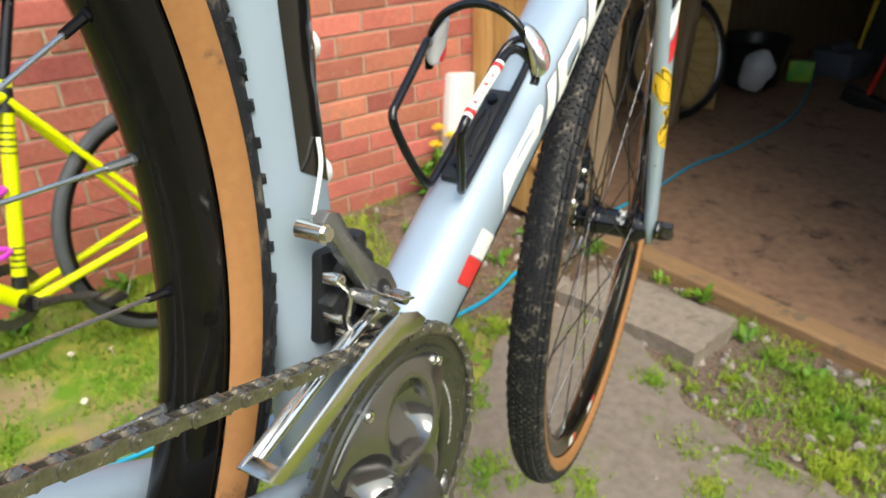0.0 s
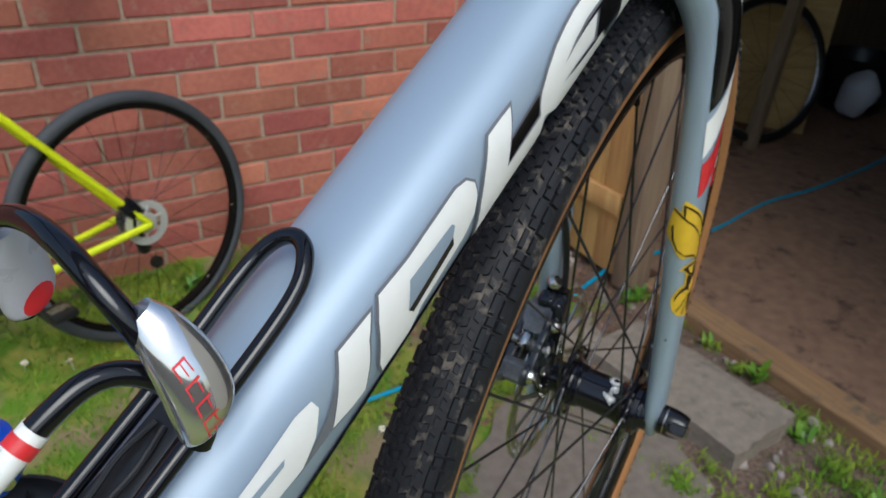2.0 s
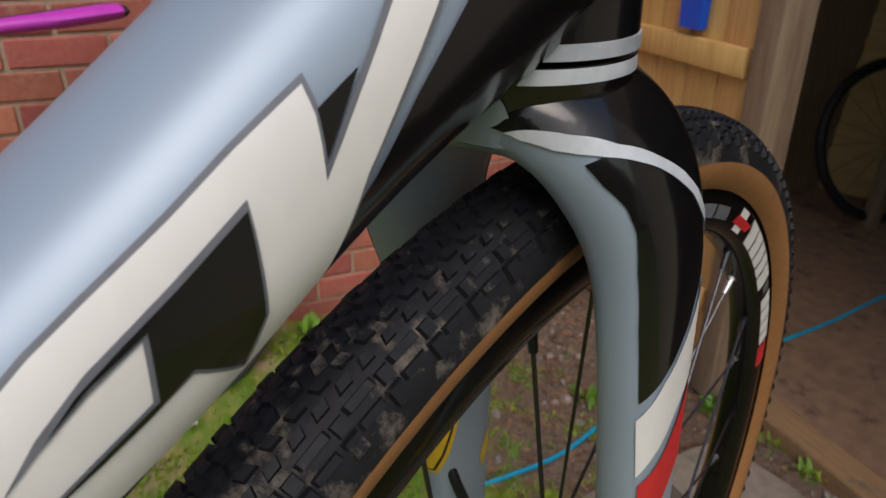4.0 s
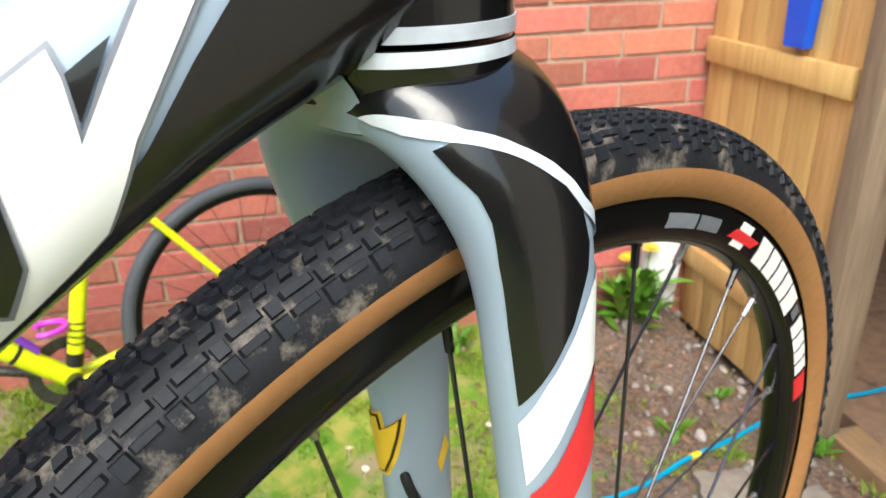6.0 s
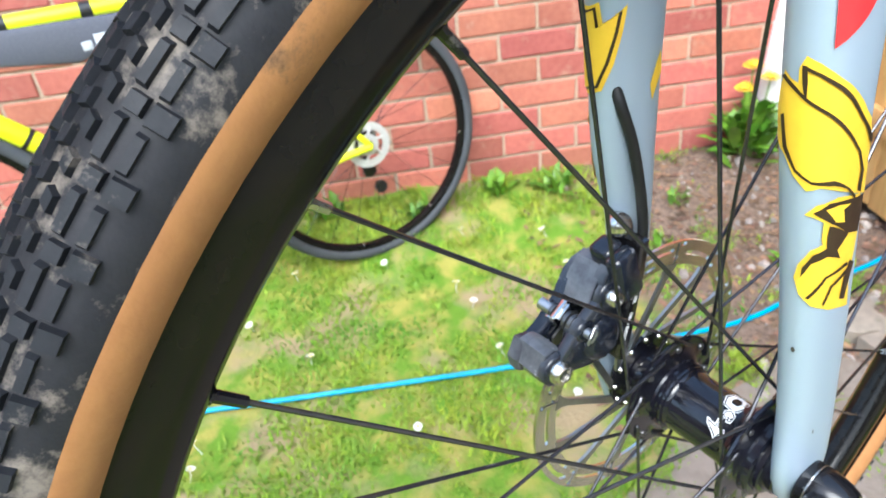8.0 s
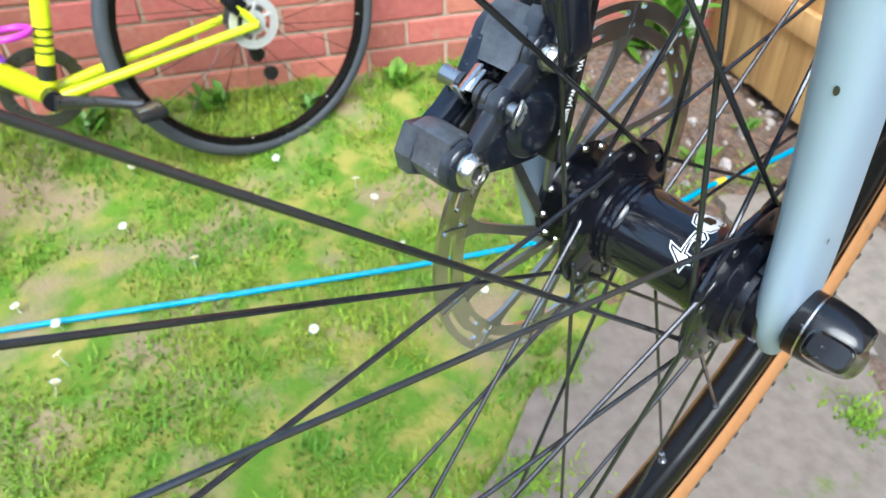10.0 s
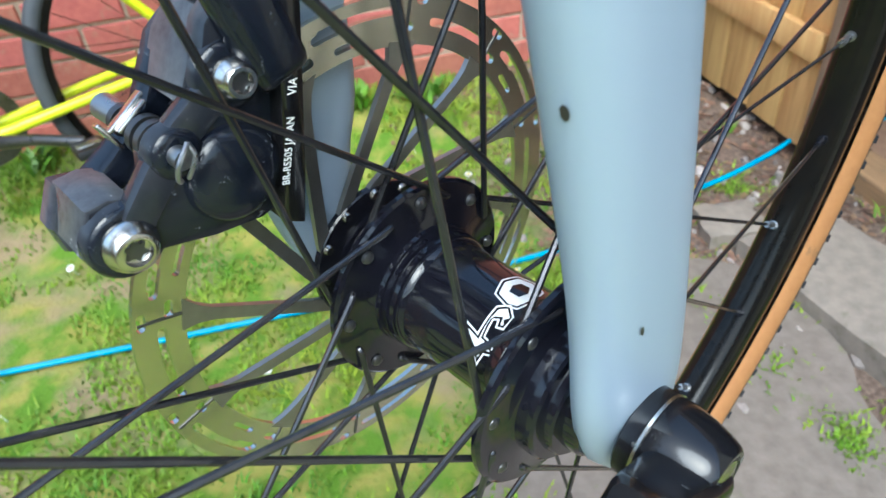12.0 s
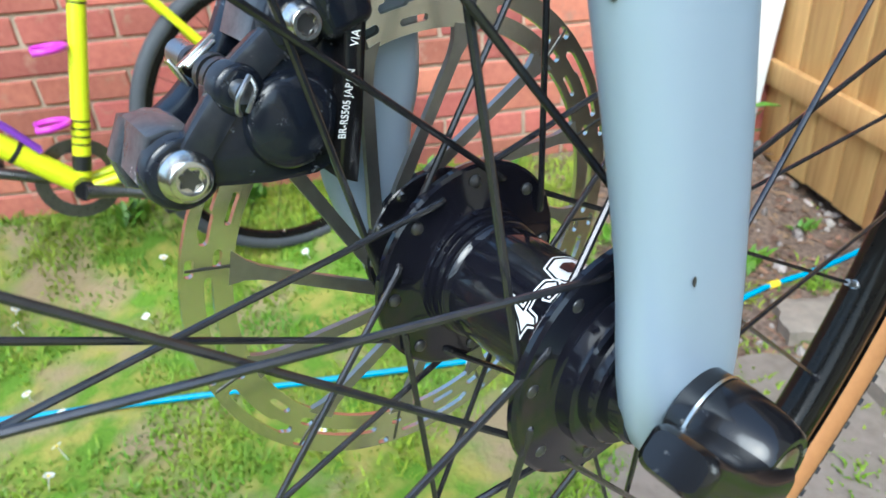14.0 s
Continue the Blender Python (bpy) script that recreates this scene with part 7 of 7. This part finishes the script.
# ---- garden hose ----
def garden_hose():
    pts = [(-1.55, -2.6), (-1.64, -1.2), (-1.62, -0.4), (-1.61, 0.0), (-1.595, 0.45), (-1.578, 0.95), (-1.585, 1.3), (-1.61, 1.45), (-1.665, 1.6), (-1.71, 1.75), (-1.755, 1.88), (-1.775, 2.03), (-1.765, 2.2), (-1.80, 2.55), (-1.86, 2.9), (-1.86, 3.25), (-1.94, 3.9), (-2.14, 4.45), (-2.36, 5.0), (-2.4, 5.4)]
    bm = bmesh.new()
    line = []
    for x, y in pts:
        z = ground_height(x, y) + 0.012 if y < 1.9 else (0.05 if y < 2.2 else 0.038)
        if 1.9 <= y < 2.0:
            z = 0.03
        line.append((x, y, z))
    pipe(bm, line, 0.0062, n=10, per=8)
    ob = mesh_object("garden_hose", bm, M["hose"])
    tagged(ob, "bright blue garden hose lying across the lawn into the garage", "hose")
    bm = bmesh.new()
    rod(bm, (-1.669, 1.612, ground_height(-1.67, 1.61) + 0.012), (-1.677, 1.640, ground_height(-1.68, 1.64) + 0.012), 0.0085, n=12)
    part("joint", bm, M["bloom"], ob, "small yellow hose joint")
    return ob


garden_hose()


# ---- things in the garage ----
def garage_things():
    w = thing("loose_wheel", pose(-2.40, 3.45, 0.375, 0, -16, -12), "old bicycle wheel with a black tyre leaning in the garage", "wheel")
    bm = bmesh.new()
    lathe(bm, [(0.322 + 0.022 * math.cos(radians(t)), 0.022 * math.sin(radians(t))) for t in range(-160, 161, 20)], n=64)
    part("tyre", bm, M["rubber_plain"], w, "black tyre")
    bm = bmesh.new()
    lathe(bm, [(0.305, -0.012), (0.305, 0.012), (0.295, 0.0)], n=64, closed=True)
    part("rim", bm, M["alloy"], w, "dull rim")
    for k in range(16):
        a = 2 * math.pi * k / 16
        bm = bmesh.new()
        rod(bm, (0, 0, 0), (0, 0.297 * math.sin(a), 0.297 * math.cos(a)), 0.001, n=5)
        part("spoke", bm, M["spoke"], w)
    bm = bmesh.new()
    block(bm, 0.02, 0.62, 0.95, pose(0, 0, 0.475, 0, 0, 0), 0.004)
    ob = mesh_object("board", bm, M["card"])
    ob.matrix_basis = pose(-2.60, 3.62, 0.03, 0, -6, -62)
    tagged(ob, "brown ridged board leaning on the garage wall", "board")
    for k in range(9):
        bm = bmesh.new()
        block(bm, 0.008, 0.60, 0.03, pose(0.013, 0, 0.09 + 0.1 * k), 0.003)
        part("ridge", bm, M["card"], ob)
    bm = bmesh.new()
    block(bm, 0.055, 0.05, 1.5, pose(0, 0, 0.75), 0.005)
    ob = mesh_object("timber_post", bm, M["old_wood"])
    ob.matrix_basis = pose(-2.318, 3.35, 0.03, 0, 4, 0)
    tagged(ob, "rough timber post leaning in the garage", "post")
    # black tub with a pale bag and a printed packet
    bm = bmesh.new()
    lathe(bm, [(0.0, 0.0), (0.15, 0.0), (0.17, 0.02), (0.20, 0.28), (0.21, 0.29), (0.20, 0.30), (0.19, 0.285), (0.165, 0.03), (0.0, 0.02)], n=36, axis="z")
    ob = mesh_object("tub", bm, M["black_plastic"])
    ob.matrix_basis = pose(-2.50, 4.40, 0.03)
    tagged(ob, "black plastic tub on the garage floor", "tub")
    bm = bmesh.new()
    ball(bm, (0, 0, 0.13), 0.13, 14, (0.75, 0.6, 1.0))
    for v in bm.verts:
        v.co += Vector((noise.noise(v.co * 9), noise.noise(v.co * 9 + Vector((5, 0, 0))), 0)) * 0.03
        v.co.z = max(v.co.z, 0.0)
    ob = mesh_object("plastic_bag", bm, M["pearl"], sharp=80)
    ob.matrix_basis = pose(-2.36, 4.16, 0.06, 0, 12, 0)
    tagged(ob, "crumpled pale plastic bag beside the black tub", "bag")
    bm = bmesh.new()
    block(bm, 0.15, 0.06, 0.13, pose(0, 0, 0.065), 0.008)
    ob = mesh_object("packet", bm, M["green"])
    ob.matrix_basis = pose(-2.33, 4.70, 0.03, 0, 0, 25)
    tagged(ob, "green and yellow printed packet on the garage floor", "packet")
    bm = bmesh.new()
    lathe(bm, [(0.0, 0.0), (0.05, 0.0), (0.055, 0.08), (0.035, 0.12), (0.02, 0.14), (0.0, 0.14)], n=24, axis="z")
    ob = mesh_object("bottle", bm, M["orange"])
    ob.matrix_basis = pose(-2.40, 5.06, 0.03)
    tagged(ob, "orange plastic bottle on the garage floor", "bottle")
    bm = bmesh.new()
    block(bm, 0.30, 0.22, 0.17, pose(0, 0, 0.085), 0.02)
    block(bm, 0.08, 0.16, 0.05, pose(0.0, 0, 0.19), 0.02)
    ob = mesh_object("tool_case", bm, M["bag"])
    ob.matrix_basis = pose(-2.24, 5.02, 0.03, 0, 0, -10)
    tagged(ob, "dark blue tool case on the garage floor", "case")
    bm = bmesh.new()
    block(bm, 0.6, 0.4, 0.55, pose(0, 0, 0.275), 0.03)
    block(bm, 0.5, 0.36, 0.1, pose(0.05, 0, 0.58, 0, 5), 0.04)
    ob = mesh_object("covered_crate", bm, M["dark_cloth"])
    ob.matrix_basis = pose(-2.0, 5.6, 0.03, 0, 0, 8)
    tagged(ob, "dark green covered crate at the end of the garage", "crate")
    bm = bmesh.new()
    rod(bm, (0, 0, 0), (0.04, 0, 0.62), 0.014, n=12)
    ob = mesh_object("yellow_handle", bm, M["yellow"])
    ob.matrix_basis = pose(-2.30, 5.35, 0.03, 0, 4, 0)
    tagged(ob, "yellow tool handle standing on the garage floor", "handle")
    broom = thing("broom", pose(-1.80, 4.42, 0.03, 6, 15, 0), "red-handled broom with dark bristles leaning in the garage", "broom")
    bm = bmesh.new()
    rod(bm, (0, 0, 0.07), (0, 0, 1.25), 0.013, n=14)
    part("handle", bm, M["red_plastic"], broom, "red handle")
    bm = bmesh.new()
    block(bm, 0.26, 0.06, 0.05, pose(0, 0, 0.06), 0.01)
    block(bm, 0.25, 0.055, 0.05, pose(0, 0, 0.02), 0.004)
    part("head", bm, M["black_plastic"], broom, "dark broom head")


garage_things()

# ---- by the wall ----
bm = bmesh.new()
block(bm, 0.05, 0.123, 0.52, pose(0, 0, 0.26), 0.006)
ob = mesh_object("plastic_board", bm, M["pvc"])
ob.matrix_basis = pose(-2.290, 1.822, 0.04, -6.6, -3, 0)
tagged(ob, "white plastic board propped against the brick wall", "board")

bm = bmesh.new()
plate(bm, [(-0.036, 0.0), (0.036, 0.0), (0.046, 0.16), (-0.046, 0.16)], 0.03, Matrix(((1, 0, 0, 0), (0, 0, 1, 0), (0, 1, 0, 0), (0, 0, 0, 1))), 0.006)
block(bm, 0.02, 0.012, 0.05, pose(0, 0.012, 0.18), 0.004)
ob = mesh_object("peg_holder", bm, M["blue_plastic"])
ob.matrix_basis = pose(-1.935, FRONT_Y - 0.082, 0.985)
tagged(ob, "bright blue plastic holder hung on the timber panel", "holder")


# ---- plants ----
def blade_field(name, spots, label, material, category):
    """Many thin bent blades in one mesh; spots: (x, y, z, height, width)."""
    rng = np.random.default_rng(5)
    verts, faces = [], []
    for x, y, z, h, w in spots:
        a = rng.uniform(0, 2 * math.pi)
        lean = rng.uniform(0.4, 1.8) * h
        dx, dy = math.cos(a), math.sin(a)
        px, py = -dy * w / 2, dx * w / 2
        b = len(verts)
        verts += [(x - px, y - py, z - 0.004), (x + px, y + py, z - 0.004), (x + dx * lean * 0.35 + px * 0.8, y + dy * lean * 0.35 + py * 0.8, z + h * 0.6), (x + dx * lean * 0.35 - px * 0.8, y + dy * lean * 0.35 - py * 0.8, z + h * 0.6), (x + dx * lean, y + dy * lean, z + h * 0.95)]
        faces += [(b, b + 1, b + 2, b + 3), (b + 3, b + 2, b + 4)]
    me = bpy.data.meshes.new(name)
    me.from_pydata(verts, [], faces)
    me.materials.append(material)
    return tagged(new(name, me), label, category, kind="stuff")


def lawn():
    rng = random.Random(21)
    spots = []
    for _ in range(120000):
        x, y = rng.uniform(-2.32, -0.55), rng.uniform(-1.3, 1.95)
        if x > -1.45 and y > np.interp(x, [-1.45, -1.2, -1.02, -0.8, -0.5], [1.32, 1.0, 0.82, 0.6, 0.5]) + 0.12 * noise.noise((x * 6, y * 6, 1.0)):
            continue
        d = 0.50 + 1.5 * noise.noise((x * 3.4, y * 3.4, 7.0)) + 1.1 * noise.noise((x * 11, y * 11, 2.0))
        if y > 1.2:
            d -= (y - 1.2) * 2.2
        if x < -2.12:
            d += 0.25
        if rng.random() > d:
            continue
        tall = 1.0 + (0.9 if x < -2.05 else 0.0) * rng.random()
        spots.append((x, y, ground_height(x, y), rng.uniform(0.006, 0.019) * tall, rng.uniform(0.0025, 0.0062)))
    blade_field("lawn_grass", spots, "short patchy bright green grass", M["grass"], "grass")
    # tufts by the path and the sill
    spots = []
    for _ in range(330):
        cx, cy = rng.uniform(-1.7, -0.1), rng.uniform(1.50, 1.98)
        if -1.62 < cx < -0.9 and 1.52 < cy < 1.90:
            continue
        if noise.noise((cx * 4, cy * 4, 9)) < -0.12:
            continue
        for _ in range(26):
            spots.append((cx + rng.gauss(0, 0.025), cy + rng.gauss(0, 0.02), 0.0, rng.uniform(0.008, 0.024), rng.uniform(0.0028, 0.0065)))
    for _ in range(110):
        cx, cy = rng.uniform(-1.5, 0.2), rng.uniform(0.6, 1.6)
        if noise.noise((cx * 3, cy * 3, 4)) < 0.05:
            continue
        for _ in range(22):
            spots.append((cx + rng.gauss(0, 0.03), cy + rng.gauss(0, 0.03), 0.014, rng.uniform(0.006, 0.018), rng.uniform(0.004, 0.008)))
    # mossy clumps on and round the path
    for cx, cy, r in ((-1.48, 1.21, 0.06), (-1.46, 1.33, 0.05), (-1.24, 1.03, 0.06), (-1.0, 0.9, 0.06), (-0.84, 1.03, 0.05), (-0.98, 1.48, 0.035), (-0.9, 1.53, 0.02), (-0.98, 1.57, 0.02), (-0.85, 1.64, 0.03), (-0.75, 1.34, 0.03), (-0.68, 1.40, 0.03), (-0.6, 1.46, 0.06), (-0.5, 1.53, 0.07), (-0.64, 1.26, 0.05), (-0.7, 1.80, 0.06), (-0.82, 1.84, 0.05), (-0.62, 1.68, 0.06), (-0.54, 1.79, 0.07), (-1.2, 1.94, 0.02), (-0.52, 1.66, 0.07)):
        for _ in range(int(r * r * 190000)):
            x, y = cx + rng.gauss(0, r * 0.62), cy + rng.gauss(0, r * 0.62)
            if noise.noise((x * 22, y * 22, 3)) < -0.15:
                continue
            spots.append((x, y, max(0.016, ground_height(x, y)), rng.uniform(0.005, 0.016), rng.uniform(0.0022, 0.0046)))
    blade_field("weed_tufts", spots, "mossy green tufts along the sill and path", M["moss"], "weeds")


lawn()


def leaf_plant(name, x, y, z, count, size, label, seed, blooms=0, height=0.2):
    """A rosette of pointed leaves, each bent in two."""
    rng = random.Random(seed)
    plant = thing(name, pose(x, y, z), label, "plant", group="small plants by the wall")
    bm = bmesh.new()
    for _ in range(count):
        a, tilt, l = rng.uniform(0, 2 * math.pi), rng.uniform(20, 75), size * rng.uniform(0.6, 1.1)
        m = pose(rng.gauss(0, size * 0.25), rng.gauss(0, size * 0.25), rng.uniform(0, height * 0.4), 0, 0, math.degrees(a)) @ pose(0, 0, 0, 0, -tilt, 0)
        w = l * rng.uniform(0.13, 0.22)
        rows = [(0.0, 0.15, 0.0), (0.35, 0.9, 0.02), (0.7, 0.8, 0.0), (1.0, 0.05, -0.12)]
        prev = None
        for t, ww, dz in rows:
            cur = [bm.verts.new(m @ Vector((l * t, s * w * ww, l * dz + (0.0 if s else -0.15 * w)))) for s in (-1, 0, 1)]
            if prev:
                for i in range(2):
                    bm.faces.new((prev[i], prev[i + 1], cur[i + 1], cur[i]))
            prev = cur
    part("leaves", bm, M["leaf"], plant, "green pointed leaves")
    for k in range(blooms):
        bx, by = ((-0.015, -0.01), (-0.01, -0.03), (-0.015, 0.05))[k % 3]
        h = height * (1.0, 0.78, 0.85)[k % 3]
        bm = bmesh.new()
        pipe(bm, [(bx * 0.3, by * 0.3, 0.0), (bx * 0.7, by * 0.7, h * 0.55), (bx, by, h)], 0.0025, n=6)
        stem = part("stem", bm, M["leaf"], plant)
        bm = bmesh.new()
        for ring, r, cnt in ((0, 0.032, 14), (1, 0.024, 10), (2, 0.014, 8)):
            for j in range(cnt):
                a = 2 * math.pi * (j + 0.3 * ring) / cnt
                q = [Vector((bx, by, h + 0.002 * ring)) + Vector((r * f * math.cos(a + d), r * f * math.sin(a + d), 0.006 * f + 0.006 * ring)) for f, d in ((0.15, 0.0), (0.8, -0.2), (1.0, 0.0), (0.8, 0.2))]
                bm.faces.new([bm.verts.new(v) for v in q])
        ball(bm, (bx, by, h + 0.008), 0.012, 10, (1, 1, 0.6))
        part("bloom", bm, M["bloom"], stem, "yellow bloom")
    return plant


leaf_plant("flowering_plant", -2.245, 1.735, 0.08, 90, 0.13, "leafy plant with bright yellow blooms at the foot of the wall", 3, blooms=3, height=0.29)
for k, (x, y, n, s) in enumerate(((-2.25, 0.95, 30, 0.07), (-2.22, 1.12, 26, 0.08), (-2.2, 0.7, 24, 0.06), (-2.26, 0.45, 26, 0.07), (-2.24, 0.15, 24, 0.07), (-1.95, 1.35, 14, 0.05), (-1.78, 1.62, 16, 0.06), (-1.9, 1.85, 12, 0.05), (-0.95, 1.86, 16, 0.05), (-0.72, 1.82, 14, 0.05), (-0.6, 1.72, 12, 0.045), (-1.62, 1.93, 22, 0.06), (-1.15, 1.96, 18, 0.06), (-2.1, 1.45, 14, 0.05), (-1.35, 1.97, 16, 0.05))):
    leaf_plant("weed", x, y, ground_height(x, y) - 0.004, n, s, "small green weed with pointed leaves on bare earth", 30 + k, height=0.04)


def daisies():
    rng = random.Random(8)
    base = None
    for k in range(46):
        x, y = rng.uniform(-2.1, -1.35), rng.uniform(-0.9, 1.15)
        z = ground_height(x, y) + rng.uniform(0.018, 0.032)
        if base is None:
            bm = bmesh.new()
            for j in range(11):
                a = 2 * math.pi * j / 11
                q = [(0.002, 0), (0.008, -0.0022), (0.0105, 0), (0.008, 0.0022)]
                bm.faces.new([bm.verts.new((u * math.cos(a) - v * math.sin(a), u * math.sin(a) + v * math.cos(a), 0.002 + u * 0.2)) for u, v in q])
            pipe(bm, [(0, 0, -0.03), (0.001, 0, -0.012), (0, 0, 0.001)], 0.0008, n=5)
            base = mesh_object("daisy", bm, M["petal"])
            bm = bmesh.new()
            ball(bm, (0, 0, 0.003), 0.003, 8, (1, 1, 0.6))
            part("eye", bm, M["bloom"], base, "yellow eye")
            base.matrix_basis = pose(x, y, z, rng.uniform(-20, 20), rng.uniform(-20, 20))
            tagged(base, "small white daisy in the grass", "daisy", group="daisies in the lawn")
        else:
            copy_thing(base, pose(x, y, z, rng.uniform(-25, 25), rng.uniform(-25, 25), rng.uniform(0, 360)))


daisies()


def stones():
    """Small stones and crumbs of earth on the bare soil."""
    rng = random.Random(13)
    bm = bmesh.new()
    for _ in range(900):
        x, y = rng.uniform(-2.3, -0.3), rng.uniform(1.15, 1.97)
        if rng.random() > (y - 1.0):
            continue
        if -1.53 < x < -1.0 and 1.64 < y < 1.93:
            continue
        r = rng.choice((0.004, 0.006, 0.008, 0.012, 0.018)) * rng.uniform(0.7, 1.3)
        m = pose(x, y, ground_height(x, y) + r * 0.2, rng.uniform(0, 360), rng.uniform(0, 360)) @ Matrix.Diagonal((1, rng.uniform(0.6, 1), rng.uniform(0.4, 0.8), 1))
        bmesh.ops.create_icosphere(bm, subdivisions=1, radius=r, matrix=m)
    ob = mesh_object("stones", bm, M["gravel"], smooth=False)
    tagged(ob, "small stones and clods on the bare earth", "stones", kind="stuff")


stones()


def litter():
    """Dry brown leaf scraps and bits of bark on the bare earth by the wall and the panel."""
    rng = np.random.default_rng(17)
    verts, faces = [], []
    for _ in range(2600):
        x, y = rng.uniform(-2.31, -1.35), rng.uniform(1.0, 1.98)
        if rng.random() > (y - 0.85) * 1.1:
            continue
        l, w, a, lift = rng.uniform(0.006, 0.022), rng.uniform(0.003, 0.010), rng.uniform(0, 6.28), rng.uniform(0.0, 0.006)
        c, s, z = math.cos(a), math.sin(a), ground_height(x, y) + 0.003
        b = len(verts)
        for u, v, h in ((-l, 0, lift), (-0.2 * l, -w, 0.002), (l, 0, lift * 0.6), (0.1 * l, w, 0.003)):
            verts.append((x + u * c - v * s, y + u * s + v * c, z + h))
        faces += [(b, b + 1, b + 3), (b + 1, b + 2, b + 3)]
    me = bpy.data.meshes.new("leaf_litter")
    me.from_pydata(verts, [], faces)
    me.materials.append(M["litter"])
    tagged(new("leaf_litter", me), "dry brown leaf scraps on bare earth", "litter", kind="stuff")


litter()

# ---- bricks ----
COURSE, PITCH, BED0 = 0.075, 0.225, 0.017


def brick_mesh(length, seed):
    rng = random.Random(seed)
    bm = bmesh.new()
    block(bm, 0.10, length, 0.0655, None, 0.0035, 1)
    for v in bm.verts:
        v.co += Vector((rng.uniform(-0.0012, 0.0012), rng.uniform(-0.001, 0.001), rng.uniform(-0.001, 0.001)))
    me = bpy.data.meshes.new("brick")
    bm.normal_update()
    bm.to_mesh(me)
    bm.free()
    me.materials.append(M["brick"])
    return me


def brick_wall():
    rng = random.Random(2)
    kinds = [brick_mesh(0.2155, 60 + k) for k in range(6)]
    # cut bricks where the courses end beside the timber panel
    ends = {}
    made = 0
    far = []
    for course in range(-1, 28):
        z = BED0 + COURSE * (course + 0.5)
        shift = 0.659 if course % 2 else 0.659 - 0.1125
        start = shift - 17 * PITCH
        k = 0
        while True:
            y = start + PITCH * (k + 0.5)
            k += 1
            length = FRONT_Y - 0.008 - (y - PITCH / 2)
            if length < 0.03:
                break
            if y < -3.1:
                continue
            cut = length < PITCH
            m = pose(WALL_X - 0.05 + rng.uniform(-0.0015, 0.0015), y, z, rng.uniform(-0.4, 0.4), 0, rng.uniform(-0.3, 0.3))
            if cut:
                m = pose(WALL_X - 0.05, y - PITCH / 2 + length / 2, z)
                key = round(length, 3)
                if key not in ends:
                    ends[key] = brick_mesh(length - 0.0095, 70)
            if course < 19 and y > -1.35 and made < 330:
                o = new("brick", ends[key] if cut else rng.choice(kinds))
                o.parent = wall
                o.matrix_basis = m
                made += 1
            elif not cut:
                far.append(m)
            else:
                far.append(m @ Matrix.Diagonal((1, (length - 0.0095) / 0.2155, 1, 1)))
    base = [v.co.copy() for v in kinds[0].vertices]
    quads = [tuple(p.vertices) for p in kinds[0].polygons]
    verts, faces = [], []
    for m in far:
        b = len(verts)
        verts += [tuple(m @ v) for v in base]
        faces += [tuple(b + i for i in q) for q in quads]
    me = bpy.data.meshes.new("upper_bricks")
    me.from_pydata(verts, [], faces)
    me.materials.append(M["brick_rest"])
    o = new("upper_bricks", me)
    o.parent = wall
    tagged(o, "rest of the brick courses", kind="stuff")


M["brick_rest"] = surface("brick rest", (0.47, 0.155, 0.108), (0.37, 0.112, 0.082), rough=0.85, grain=60, patch=9, bump=0.5, bump_scale=160, per_object=0.3, dirt=(0.40, 0.20, 0.14), dirt_amount=0.2, dirt_scale=18, island=True)
brick_wall()
